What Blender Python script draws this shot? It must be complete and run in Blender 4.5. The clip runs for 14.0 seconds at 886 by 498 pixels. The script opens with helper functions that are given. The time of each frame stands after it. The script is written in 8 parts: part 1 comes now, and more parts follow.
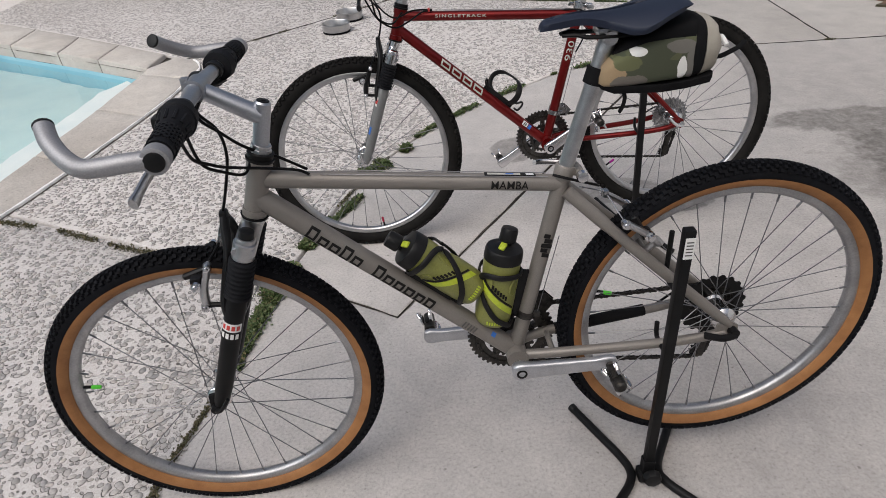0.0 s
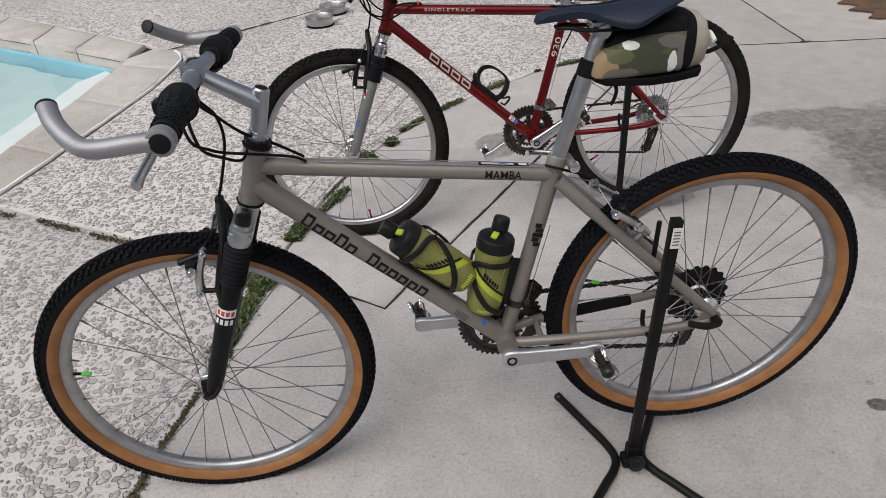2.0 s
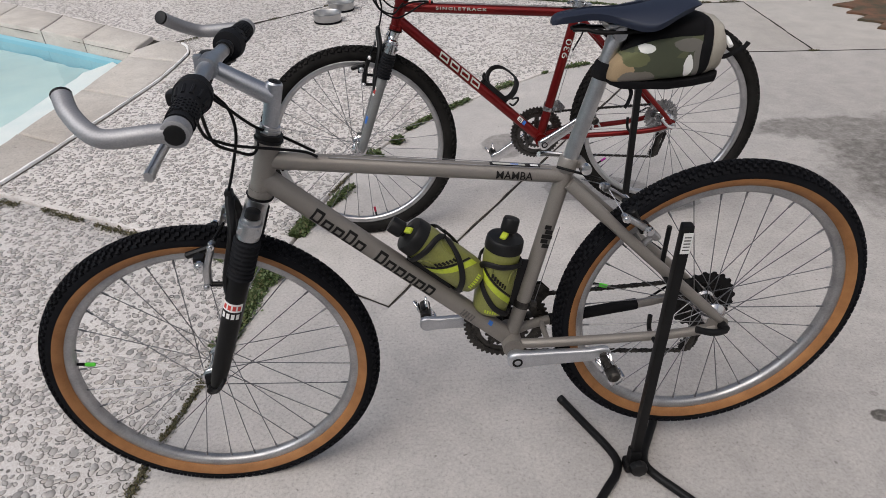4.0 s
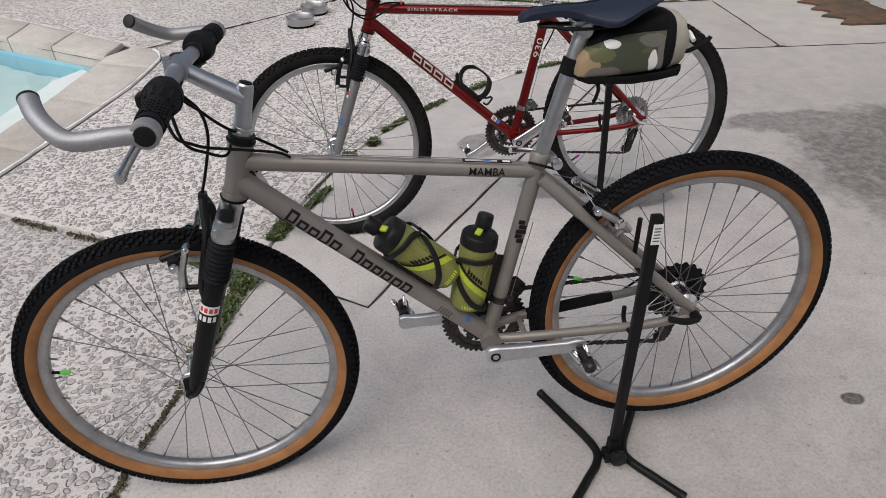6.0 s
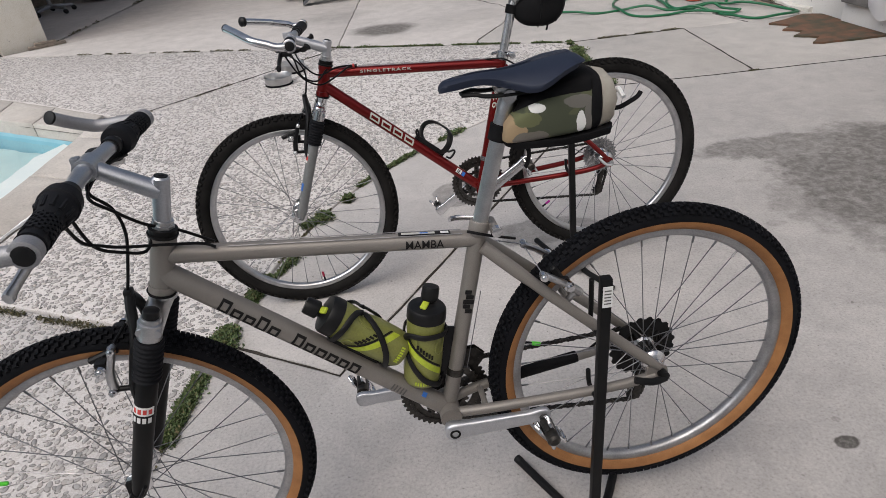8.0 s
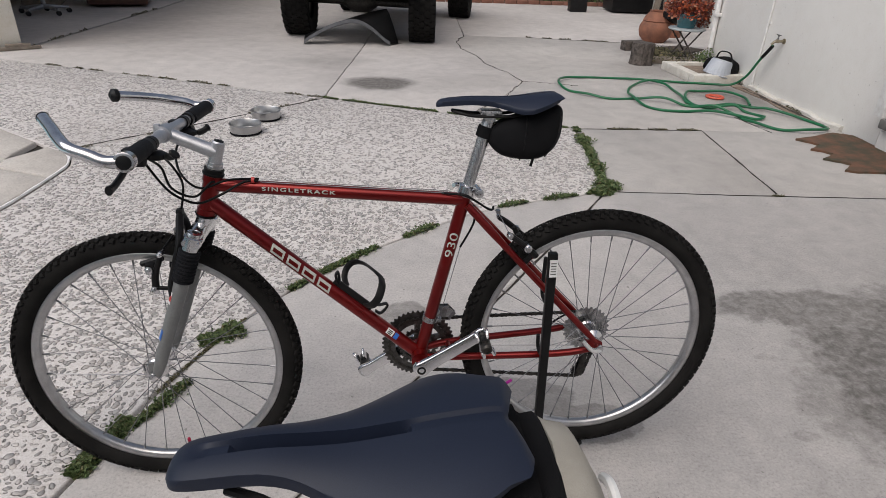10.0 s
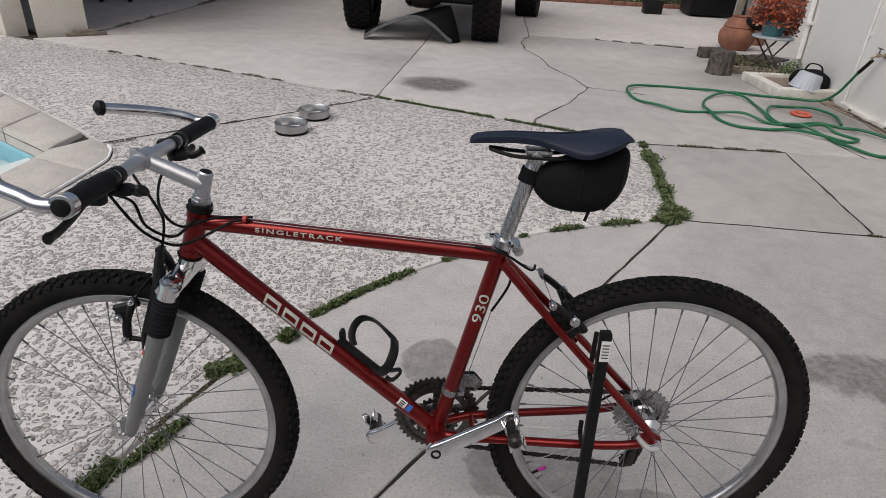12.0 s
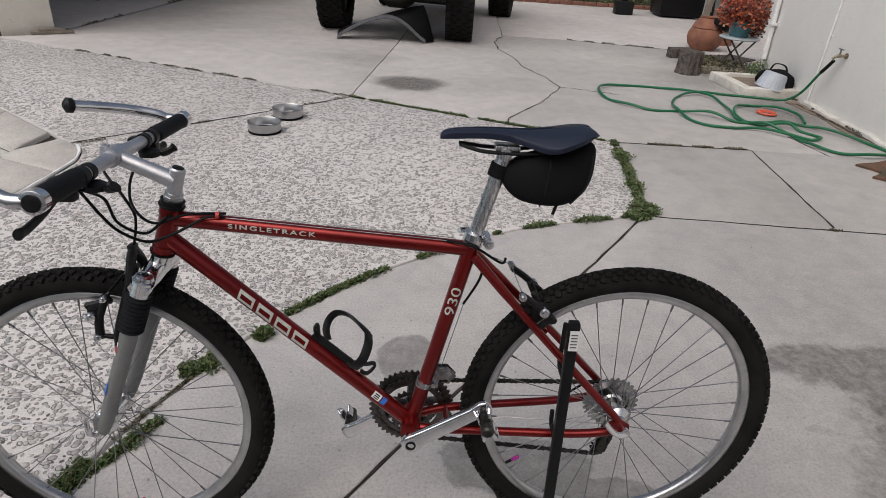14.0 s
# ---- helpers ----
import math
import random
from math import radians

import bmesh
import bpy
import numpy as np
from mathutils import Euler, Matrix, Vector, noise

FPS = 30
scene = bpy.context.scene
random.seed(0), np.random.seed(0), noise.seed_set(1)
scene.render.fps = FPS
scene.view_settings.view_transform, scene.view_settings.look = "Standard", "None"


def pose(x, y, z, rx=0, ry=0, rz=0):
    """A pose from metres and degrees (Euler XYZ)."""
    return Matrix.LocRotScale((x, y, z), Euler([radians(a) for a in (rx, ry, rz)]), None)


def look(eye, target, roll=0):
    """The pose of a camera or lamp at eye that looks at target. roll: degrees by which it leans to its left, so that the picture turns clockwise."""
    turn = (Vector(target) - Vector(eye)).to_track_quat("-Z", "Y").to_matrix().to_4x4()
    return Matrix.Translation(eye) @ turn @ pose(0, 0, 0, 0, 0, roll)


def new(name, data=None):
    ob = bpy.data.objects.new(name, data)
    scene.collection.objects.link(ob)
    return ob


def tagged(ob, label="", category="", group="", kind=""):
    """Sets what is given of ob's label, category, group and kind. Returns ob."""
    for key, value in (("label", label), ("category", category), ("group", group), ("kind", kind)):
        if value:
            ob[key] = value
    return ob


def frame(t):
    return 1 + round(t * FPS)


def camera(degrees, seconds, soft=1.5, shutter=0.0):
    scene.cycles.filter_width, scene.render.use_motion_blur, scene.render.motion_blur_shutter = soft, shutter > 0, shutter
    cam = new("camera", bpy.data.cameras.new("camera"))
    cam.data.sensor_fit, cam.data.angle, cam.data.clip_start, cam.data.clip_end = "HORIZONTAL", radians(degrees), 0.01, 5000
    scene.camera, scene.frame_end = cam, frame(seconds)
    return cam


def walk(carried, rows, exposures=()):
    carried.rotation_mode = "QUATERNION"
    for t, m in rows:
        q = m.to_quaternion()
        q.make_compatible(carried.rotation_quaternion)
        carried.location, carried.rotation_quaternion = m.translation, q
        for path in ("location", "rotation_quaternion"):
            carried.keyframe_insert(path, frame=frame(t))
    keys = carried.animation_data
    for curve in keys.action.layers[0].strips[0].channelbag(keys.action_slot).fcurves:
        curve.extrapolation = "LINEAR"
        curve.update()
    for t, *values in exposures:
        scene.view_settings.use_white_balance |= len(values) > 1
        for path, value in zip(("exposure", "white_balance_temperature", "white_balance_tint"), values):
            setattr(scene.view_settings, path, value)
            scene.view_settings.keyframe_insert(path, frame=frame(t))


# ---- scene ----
cam = camera(71.4, 14.0, soft=0.6)
PATH = [
    (0, (-0.529, -0.962, 1.244), (-0.541, 0.684, 0.109), -4.4),
    (0.5, (-0.536, -0.983, 1.249), (-0.488, 0.674, 0.130), -4.1),
    (1, (-0.561, -0.979, 1.246), (-0.545, 0.672, 0.118), -3.0),
    (1.5, (-0.563, -0.98, 1.245), (-0.552, 0.665, 0.107), -2.8),
    (2, (-0.558, -0.986, 1.242), (-0.501, 0.652, 0.097), -2.6),
    (2.5, (-0.554, -0.985, 1.239), (-0.455, 0.648, 0.088), -2.2),
    (2.7, (-0.564, -0.981, 1.242), (-0.491, 0.65, 0.087), -1.9),
    (4.8, (-0.574, -0.985, 1.238), (-0.512, 0.659, 0.101), -0.9),
    (5, (-0.574, -0.987, 1.238), (-0.491, 0.658, 0.104), -0.8),
    (5.5, (-0.568, -0.992, 1.241), (-0.478, 0.66, 0.119), -1.5),
    (6, (-0.565, -0.997, 1.237), (-0.446, 0.641, 0.096), -1.4),
    (6.5, (-0.56, -0.997, 1.235), (-0.421, 0.637, 0.090), -1.4),
    (7, (-0.566, -0.994, 1.231), (-0.445, 0.629, 0.068), -1.5),
    (7.5, (-0.547, -0.982, 1.224), (-0.451, 0.623, 0.034), -2.7),
    (7.8, (-0.485, -0.951, 1.242), (-0.387, 0.699, 0.115), -5.2),
    (8, (-0.441, -0.931, 1.261), (-0.329, 0.773, 0.220), -5.8),
    (8.2, (-0.41, -0.902, 1.282), (-0.328, 0.833, 0.291), -5.9),
    (8.5, (-0.383, -0.858, 1.295), (-0.269, 0.891, 0.331), -3.0),
    (8.7, (-0.36, -0.81, 1.275), (-0.18, 0.892, 0.241), -1.7),
    (9, (-0.34, -0.677, 1.273), (-0.066, 1.05, 0.303), 1.4),
    (9.2, (-0.322, -0.586, 1.282), (-0.06, 1.177, 0.374), 1.8),
    (11.3, (-0.103, -0.007, 1.281), (-0.135, 1.738, 0.303), 1.4),
    (11.5, (-0.126, 0.002, 1.286), (-0.166, 1.758, 0.330), 1.9),
    (12, (-0.157, 0.01, 1.277), (-0.185, 1.77, 0.326), 3.4),
    (12.5, (-0.158, 0.007, 1.275), (-0.135, 1.762, 0.318), 4.5),
    (13, (-0.156, -0.002, 1.277), (-0.115, 1.753, 0.320), 3.8),
    (13.5, (-0.161, -0.003, 1.271), (-0.087, 1.747, 0.306), 4.5),
    (14, (-0.148, -0.014, 1.278), (-0.1, 1.747, 0.332), 4.0),
]
walk(cam, [(t, look(eye, target, roll)) for t, eye, target, roll in PATH], [(0, -0.17), (7.5, -0.17), (9.2, -0.22), (11.3, -0.38), (14, -0.38)])

# ---- world, sun, exposure ----
world = bpy.data.worlds.new("overcast_sky")
scene.world = world
world.use_nodes = True
wn, wl = world.node_tree.nodes, world.node_tree.links
sky = wn.new("ShaderNodeTexSky")
sky.sky_type, sky.sun_disc = "NISHITA", False
sky.sun_elevation, sky.sun_rotation = radians(58), radians(200)
sky.air_density, sky.dust_density, sky.ozone_density = 1.0, 6.0, 0.6
grey = wn.new("ShaderNodeHueSaturation")
grey.inputs["Saturation"].default_value = 0.72
wl.new(sky.outputs["Color"], grey.inputs["Color"])
wl.new(grey.outputs["Color"], wn["Background"].inputs["Color"])
wn["Background"].inputs["Strength"].default_value = 0.118
sun = new("sun", bpy.data.lights.new("sun", "SUN"))
sun.data.energy, sun.data.angle, sun.data.color = 1.6, radians(50), (0.985, 0.985, 1.0)
sun.matrix_world = look((0, 0, 10), (6.2, 2.8, 2.0))


# ---- materials ----
def nodes_of(name):
    m = bpy.data.materials.new(name)
    m.use_nodes = True
    return m, m.node_tree.nodes, m.node_tree.links, m.node_tree.nodes["Principled BSDF"]


def noise_node(n, l, coord, scale, detail=4.0, rough=0.55, distort=0.0):
    t = n.new("ShaderNodeTexNoise")
    t.inputs["Scale"].default_value, t.inputs["Detail"].default_value = scale, detail
    t.inputs["Roughness"].default_value, t.inputs["Distortion"].default_value = rough, distort
    l.new(coord, t.inputs["Vector"])
    return t.outputs["Fac"]


def ramp(n, l, fac, stops):
    r = n.new("ShaderNodeValToRGB")
    e = r.color_ramp.elements
    while len(e) < len(stops):
        e.new(0.5)
    for el, (p, c) in zip(e, stops):
        el.position, el.color = p, (*c, 1) if len(c) == 3 else c
    l.new(fac, r.inputs["Fac"])
    return r.outputs["Color"]


def mixc(n, l, fac, a, b, kind="MIX"):
    m = n.new("ShaderNodeMix")
    m.data_type, m.blend_type = "RGBA", kind
    for sock, v in ((m.inputs["Factor"], fac), (m.inputs["A"], a), (m.inputs["B"], b)):
        if isinstance(v, (int, float)):
            sock.default_value = v
        elif isinstance(v, tuple):
            sock.default_value = (*v, 1)
        else:
            l.new(v, sock)
    return m.outputs["Result"]


def mathn(n, l, op, a, b=0.0, clamp=False):
    m = n.new("ShaderNodeMath")
    m.operation, m.use_clamp = op, clamp
    for sock, v in ((m.inputs[0], a), (m.inputs[1], b)):
        if isinstance(v, (int, float)):
            sock.default_value = v
        else:
            l.new(v, sock)
    return m.outputs[0]


def bump_to(n, l, p, height, strength, dist=0.002):
    b = n.new("ShaderNodeBump")
    b.inputs["Strength"].default_value, b.inputs["Distance"].default_value = strength, dist
    l.new(height, b.inputs["Height"])
    l.new(b.outputs["Normal"], p.inputs["Normal"])


def surf(name, col, col2=None, rough=0.5, metal=0.0, scale=14.0, fine=180.0, bump=0.12, wear=0.0, coat=0.0, spread=0.1, spec=0.5):
    """A plain material with variation at a coarse and a fine scale; wear: share of paler scuffs."""
    m, n, l, p = nodes_of(name)
    co = n.new("ShaderNodeTexCoord").outputs["Object"]
    col2 = col2 or tuple(c * 0.78 for c in col)
    a, f = noise_node(n, l, co, scale), noise_node(n, l, co, fine, 3.0)
    c = mixc(n, l, ramp(n, l, a, [(0.35, (0, 0, 0)), (0.68, (1, 1, 1))]), col, col2)
    c = mixc(n, l, 0.22, c, ramp(n, l, f, [(0.3, (0.25, 0.25, 0.25)), (0.7, (0.75, 0.75, 0.75))]), "OVERLAY")
    if wear:
        s = noise_node(n, l, co, scale * 5, 8.0, 0.7, 0.6)
        c = mixc(n, l, ramp(n, l, s, [(0.72 - wear * 0.2, (0, 0, 0)), (0.76 - wear * 0.2, (1, 1, 1))]), c, tuple(min(1, v * 1.6 + 0.05) for v in col))
    l.new(c, p.inputs["Base Color"])
    r = mathn(n, l, "MULTIPLY_ADD", a, spread * 2)
    r.node.inputs[2].default_value = rough - spread
    l.new(r, p.inputs["Roughness"])
    p.inputs["Metallic"].default_value, p.inputs["Coat Weight"].default_value = metal, coat
    p.inputs["Specular IOR Level"].default_value = spec
    p.inputs["Coat Roughness"].default_value = 0.12
    if bump:
        bump_to(n, l, p, f, bump, 0.001)
    return m


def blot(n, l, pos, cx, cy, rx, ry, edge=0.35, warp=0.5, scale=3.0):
    """Mask of one patch, stain as well as painted shade: an ellipse in plan with a ragged rim."""
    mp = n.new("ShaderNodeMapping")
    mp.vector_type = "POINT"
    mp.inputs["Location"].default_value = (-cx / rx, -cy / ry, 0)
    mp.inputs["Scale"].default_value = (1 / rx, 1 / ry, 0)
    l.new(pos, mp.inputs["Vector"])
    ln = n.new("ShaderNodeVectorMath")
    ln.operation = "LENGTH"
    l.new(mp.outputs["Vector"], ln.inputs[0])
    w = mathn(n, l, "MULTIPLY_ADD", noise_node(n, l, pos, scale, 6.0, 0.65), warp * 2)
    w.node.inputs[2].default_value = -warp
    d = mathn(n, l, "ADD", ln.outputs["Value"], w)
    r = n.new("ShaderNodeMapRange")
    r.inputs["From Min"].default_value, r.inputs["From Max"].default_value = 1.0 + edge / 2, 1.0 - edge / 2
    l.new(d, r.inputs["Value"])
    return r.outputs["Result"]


def concrete_material(name, pale, dark, stains_and_shade=(), rubble=0.0):
    m, n, l, p = nodes_of(name)
    pos = n.new("ShaderNodeNewGeometry").outputs["Position"]
    big, mid = noise_node(n, l, pos, 0.9, 5.0, 0.6), noise_node(n, l, pos, 7.0, 6.0, 0.65, 0.4)
    grain = noise_node(n, l, pos, 120.0, 5.0, 0.75)
    c = mixc(n, l, ramp(n, l, big, [(0.3, (0, 0, 0)), (0.7, (1, 1, 1))]), pale, dark)
    c = mixc(n, l, 0.8, c, ramp(n, l, mid, [(0.28, (0.42, 0.42, 0.42)), (0.5, (0.5, 0.5, 0.5)), (0.72, (0.575, 0.57, 0.565))]), "OVERLAY")
    c = mixc(n, l, 0.45, c, ramp(n, l, grain, [(0.28, (0.08, 0.078, 0.075)), (0.45, (0.5, 0.5, 0.5)), (0.70, (0.78, 0.78, 0.78))]), "OVERLAY")
    if rubble:
        grit = noise_node(n, l, pos, 260.0, 4.0, 0.7, 0.3)
        c = mixc(n, l, rubble, c, ramp(n, l, grit, [(0.30, (0.10, 0.098, 0.095)), (0.48, (0.5, 0.5, 0.5)), (0.68, (0.80, 0.80, 0.80))]), "OVERLAY")
        grain = mathn(n, l, "ADD", grain, grit)
    # small dark specks
    speck = noise_node(n, l, pos, 55.0, 2.0, 0.4)
    c = mixc(n, l, ramp(n, l, speck, [(0.73, (0, 0, 0)), (0.77, (0.6, 0.6, 0.6))]), c, (0.13, 0.12, 0.11))
    # Real stains and painted shade share this one mask.
    stain_shade = None
    for cx, cy, rx, ry, edge, warp, sc, depth in stains_and_shade:
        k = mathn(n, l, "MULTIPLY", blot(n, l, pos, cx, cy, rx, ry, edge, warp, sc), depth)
        stain_shade = k if stain_shade is None else mathn(n, l, "MAXIMUM", stain_shade, k)
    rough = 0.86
    if stain_shade is not None:
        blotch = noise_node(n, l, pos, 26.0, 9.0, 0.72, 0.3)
        stain_shade = mathn(n, l, "MULTIPLY", stain_shade, ramp(n, l, blotch, [(0.36, (0.66, 0.66, 0.66)), (0.60, (1.15, 1.15, 1.15))]), True)
        c = mixc(n, l, stain_shade, c, (0.075, 0.068, 0.06))
        r = mathn(n, l, "MULTIPLY_ADD", stain_shade, -0.25)
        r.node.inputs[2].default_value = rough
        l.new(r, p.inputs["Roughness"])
    else:
        p.inputs["Roughness"].default_value = rough
    l.new(c, p.inputs["Base Color"])
    bump_to(n, l, p, mathn(n, l, "ADD", grain, mathn(n, l, "MULTIPLY", mid, 1.5)), 0.35, 0.0015)
    return m


def island_material(name, stops, rough, bump=0.2, fine=160.0, whole=False):
    """Colour drawn piece by piece from a ramp."""
    m, n, l, p = nodes_of(name)
    src = n.new("ShaderNodeObjectInfo").outputs["Random"] if whole else n.new("ShaderNodeNewGeometry").outputs["Random Per Island"]
    co = n.new("ShaderNodeTexCoord").outputs["Object"]
    f = noise_node(n, l, co, fine, 3.0)
    c = mixc(n, l, 0.35, ramp(n, l, src, stops), ramp(n, l, f, [(0.3, (0.3, 0.3, 0.3)), (0.7, (0.7, 0.7, 0.7))]), "OVERLAY")
    l.new(c, p.inputs["Base Color"])
    p.inputs["Roughness"].default_value = rough
    bump_to(n, l, p, f, bump, 0.001)
    return m


STAINS_AND_SHADE = [
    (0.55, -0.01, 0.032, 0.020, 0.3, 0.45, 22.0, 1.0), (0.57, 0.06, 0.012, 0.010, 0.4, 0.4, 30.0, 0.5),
    # The last of these paints shade on the concrete below the small table.
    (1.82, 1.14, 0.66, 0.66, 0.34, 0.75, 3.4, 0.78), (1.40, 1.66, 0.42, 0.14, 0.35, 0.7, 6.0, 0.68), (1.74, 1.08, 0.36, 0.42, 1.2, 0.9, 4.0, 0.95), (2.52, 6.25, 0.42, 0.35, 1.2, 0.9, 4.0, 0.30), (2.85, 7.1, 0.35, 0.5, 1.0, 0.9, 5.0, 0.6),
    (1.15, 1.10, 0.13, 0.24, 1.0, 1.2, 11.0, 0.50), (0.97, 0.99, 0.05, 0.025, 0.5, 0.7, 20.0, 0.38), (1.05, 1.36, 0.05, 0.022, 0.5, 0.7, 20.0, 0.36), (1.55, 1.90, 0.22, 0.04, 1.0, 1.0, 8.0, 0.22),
    # A broad darker patch, then painted shade on the ground near the camera.
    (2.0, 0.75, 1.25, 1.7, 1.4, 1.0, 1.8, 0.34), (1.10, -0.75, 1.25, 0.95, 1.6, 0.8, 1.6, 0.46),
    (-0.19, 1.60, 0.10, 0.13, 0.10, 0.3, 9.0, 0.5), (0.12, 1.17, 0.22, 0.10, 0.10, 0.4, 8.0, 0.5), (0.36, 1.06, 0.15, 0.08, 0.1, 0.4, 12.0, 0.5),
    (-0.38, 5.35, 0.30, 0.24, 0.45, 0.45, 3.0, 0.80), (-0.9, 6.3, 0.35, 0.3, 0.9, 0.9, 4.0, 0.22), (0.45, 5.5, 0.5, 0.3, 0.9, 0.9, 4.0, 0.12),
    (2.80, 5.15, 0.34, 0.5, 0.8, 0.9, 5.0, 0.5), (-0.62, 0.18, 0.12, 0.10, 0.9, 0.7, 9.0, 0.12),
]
CONCRETE = concrete_material("poured_concrete", (0.496, 0.471, 0.456), (0.420, 0.398, 0.384), STAINS_AND_SHADE)
# The same concrete in a darker tone for the right-hand slabs.
DARKCONCRETE = concrete_material("darker_concrete", (0.425, 0.405, 0.388), (0.36, 0.342, 0.327), STAINS_AND_SHADE)
MATRIX = concrete_material("aggregate_mortar", (0.635, 0.603, 0.586), (0.545, 0.515, 0.498), (), 0.5)
COPING = concrete_material("coping_concrete", (0.56, 0.53, 0.495), (0.40, 0.365, 0.33))
STUCCO = concrete_material("white_stucco", (0.84, 0.82, 0.785), (0.80, 0.78, 0.745))
CREAM = concrete_material("cream_stucco", (0.68, 0.645, 0.57), (0.60, 0.565, 0.50))
EARTH = surf("brown_earth", (0.25, 0.195, 0.15), (0.17, 0.13, 0.10), rough=0.95, scale=16, fine=90, bump=0.6)
TABLESHADE = surf("table_shade", (0.085, 0.068, 0.055), (0.04, 0.033, 0.028), rough=0.95, scale=14, fine=80, bump=0.7)
SOIL = surf("joint_soil", (0.026, 0.022, 0.018), (0.045, 0.038, 0.031), rough=0.95, scale=20, bump=0.4)
RIMSHADE = surf("painted_rim_shade", (0.075, 0.070, 0.066), (0.20, 0.188, 0.178), rough=0.95, scale=3, fine=90, bump=0.2)
PEBBLE = island_material("river_pebble", [(0.0, (0.26, 0.255, 0.25)), (0.25, (0.40, 0.378, 0.364)), (0.55, (0.48, 0.452, 0.434)), (0.75, (0.35, 0.340, 0.333)), (0.92, (0.45, 0.412, 0.382)), (1.0, (0.58, 0.548, 0.522))], 0.62)
LONEPEBBLE = island_material("single_pebble", [(0.0, (0.26, 0.255, 0.25)), (0.25, (0.40, 0.378, 0.364)), (0.55, (0.48, 0.452, 0.434)), (0.75, (0.35, 0.340, 0.333)), (0.92, (0.45, 0.412, 0.382)), (1.0, (0.58, 0.548, 0.522))], 0.62, whole=True)
WEED = island_material("weed_leaf", [(0.0, (0.045, 0.075, 0.022)), (0.5, (0.075, 0.115, 0.035)), (0.85, (0.11, 0.14, 0.05)), (1.0, (0.15, 0.12, 0.06))], 0.6)
DRYWEED = island_material("dry_weed", [(0.0, (0.05, 0.05, 0.02)), (0.6, (0.08, 0.075, 0.035)), (1.0, (0.14, 0.11, 0.06))], 0.8)
CAULK = surf("white_caulk", (0.93, 0.93, 0.92), (0.84, 0.83, 0.82), rough=0.6, scale=9, wear=0.1)
PLASTER = surf("pool_plaster", (0.76, 0.82, 0.80), (0.66, 0.75, 0.75), rough=0.6, scale=4)
POOLBLUE = surf("pool_paint", (0.25, 0.52, 0.64), (0.34, 0.60, 0.70), rough=0.5, scale=3)
GREYPAINT = surf("grey_frame_paint", (0.232, 0.214, 0.196), (0.205, 0.188, 0.172), rough=0.45, metal=0.3, scale=9, fine=900, bump=0.02, spread=0.05)
REDPAINT = surf("red_frame_paint", (0.195, 0.0065, 0.0060), (0.15, 0.005, 0.0050), rough=0.30, metal=0.72, scale=7, fine=700, bump=0.0, coat=0.35, spread=0.04)
RIMALLOY = surf("rim_alloy", (0.46, 0.46, 0.47), (0.36, 0.36, 0.37), rough=0.47, metal=1.0, scale=24, fine=300, bump=0.03)
ALLOY = surf("brushed_alloy", (0.56, 0.56, 0.57), (0.44, 0.44, 0.45), rough=0.33, metal=1.0, scale=30, fine=500, bump=0.03)
POLISHED = surf("polished_alloy", (0.74, 0.74, 0.75), (0.60, 0.60, 0.62), rough=0.17, metal=1.0, scale=22, fine=400, bump=0.0, spread=0.06)
DULLALLOY = surf("dull_grey_alloy", (0.35, 0.35, 0.365), (0.29, 0.291, 0.305), rough=0.55, metal=0.65, scale=12, fine=500, bump=0.03, wear=0.05)
STEMALLOY = surf("stem_alloy", (0.46, 0.475, 0.51), (0.38, 0.392, 0.42), rough=0.36, metal=0.95, scale=14, fine=500, bump=0.02)
LEGGREY = surf("grey_leg_paint", (0.21, 0.215, 0.215), (0.17, 0.175, 0.175), rough=0.45, metal=0.3, scale=14, fine=400, bump=0.03, wear=0.04)
SATIN = surf("satin_alloy", (0.56, 0.57, 0.60), (0.47, 0.475, 0.50), rough=0.42, metal=0.9, scale=20, fine=400, bump=0.03)
BOWLSTEEL = surf("bowl_steel", (0.50, 0.50, 0.50), (0.42, 0.42, 0.42), rough=0.30, metal=1.0, scale=5, fine=300, bump=0.02, spread=0.04)
RINGMETAL = surf("worn_chainring", (0.12, 0.115, 0.11), (0.045, 0.042, 0.040), rough=0.38, metal=0.85, scale=60, bump=0.05)
STEEL = surf("steel", (0.42, 0.42, 0.43), (0.25, 0.25, 0.25), rough=0.28, metal=1.0, scale=60, bump=0.0)
SPOKE = surf("spoke_steel", (0.30, 0.30, 0.31), (0.17, 0.17, 0.18), rough=0.35, metal=0.9, scale=25, bump=0.0)
DARKMETAL = surf("dark_greasy_metal", (0.025, 0.024, 0.023), (0.07, 0.064, 0.058), rough=0.42, metal=0.7, scale=70, bump=0.08)
BLACKPAINT = surf("black_powder_coat", (0.006, 0.006, 0.0065), (0.009, 0.009, 0.0095), rough=0.45, scale=20, fine=600, bump=0.06, wear=0.02, spec=0.17)
RUBBER = surf("tyre_rubber", (0.0062, 0.0068, 0.0092), (0.0045, 0.0047, 0.006), rough=0.75, scale=18, fine=420, bump=0.15, spec=0.12)
OLDRUBBER = surf("worn_tyre_rubber", (0.0135, 0.0128, 0.0122), (0.0075, 0.0071, 0.0069), rough=0.8, scale=18, fine=420, bump=0.2, spec=0.12)
GRIP = surf("grip_rubber", (0.008, 0.0085, 0.0105), (0.013, 0.0135, 0.016), rough=0.65, scale=40, fine=700, bump=0.25, spec=0.12)
TAN = surf("tan_sidewall", (0.33, 0.150, 0.052), (0.24, 0.105, 0.035), rough=0.7, scale=25, fine=900, bump=0.3)
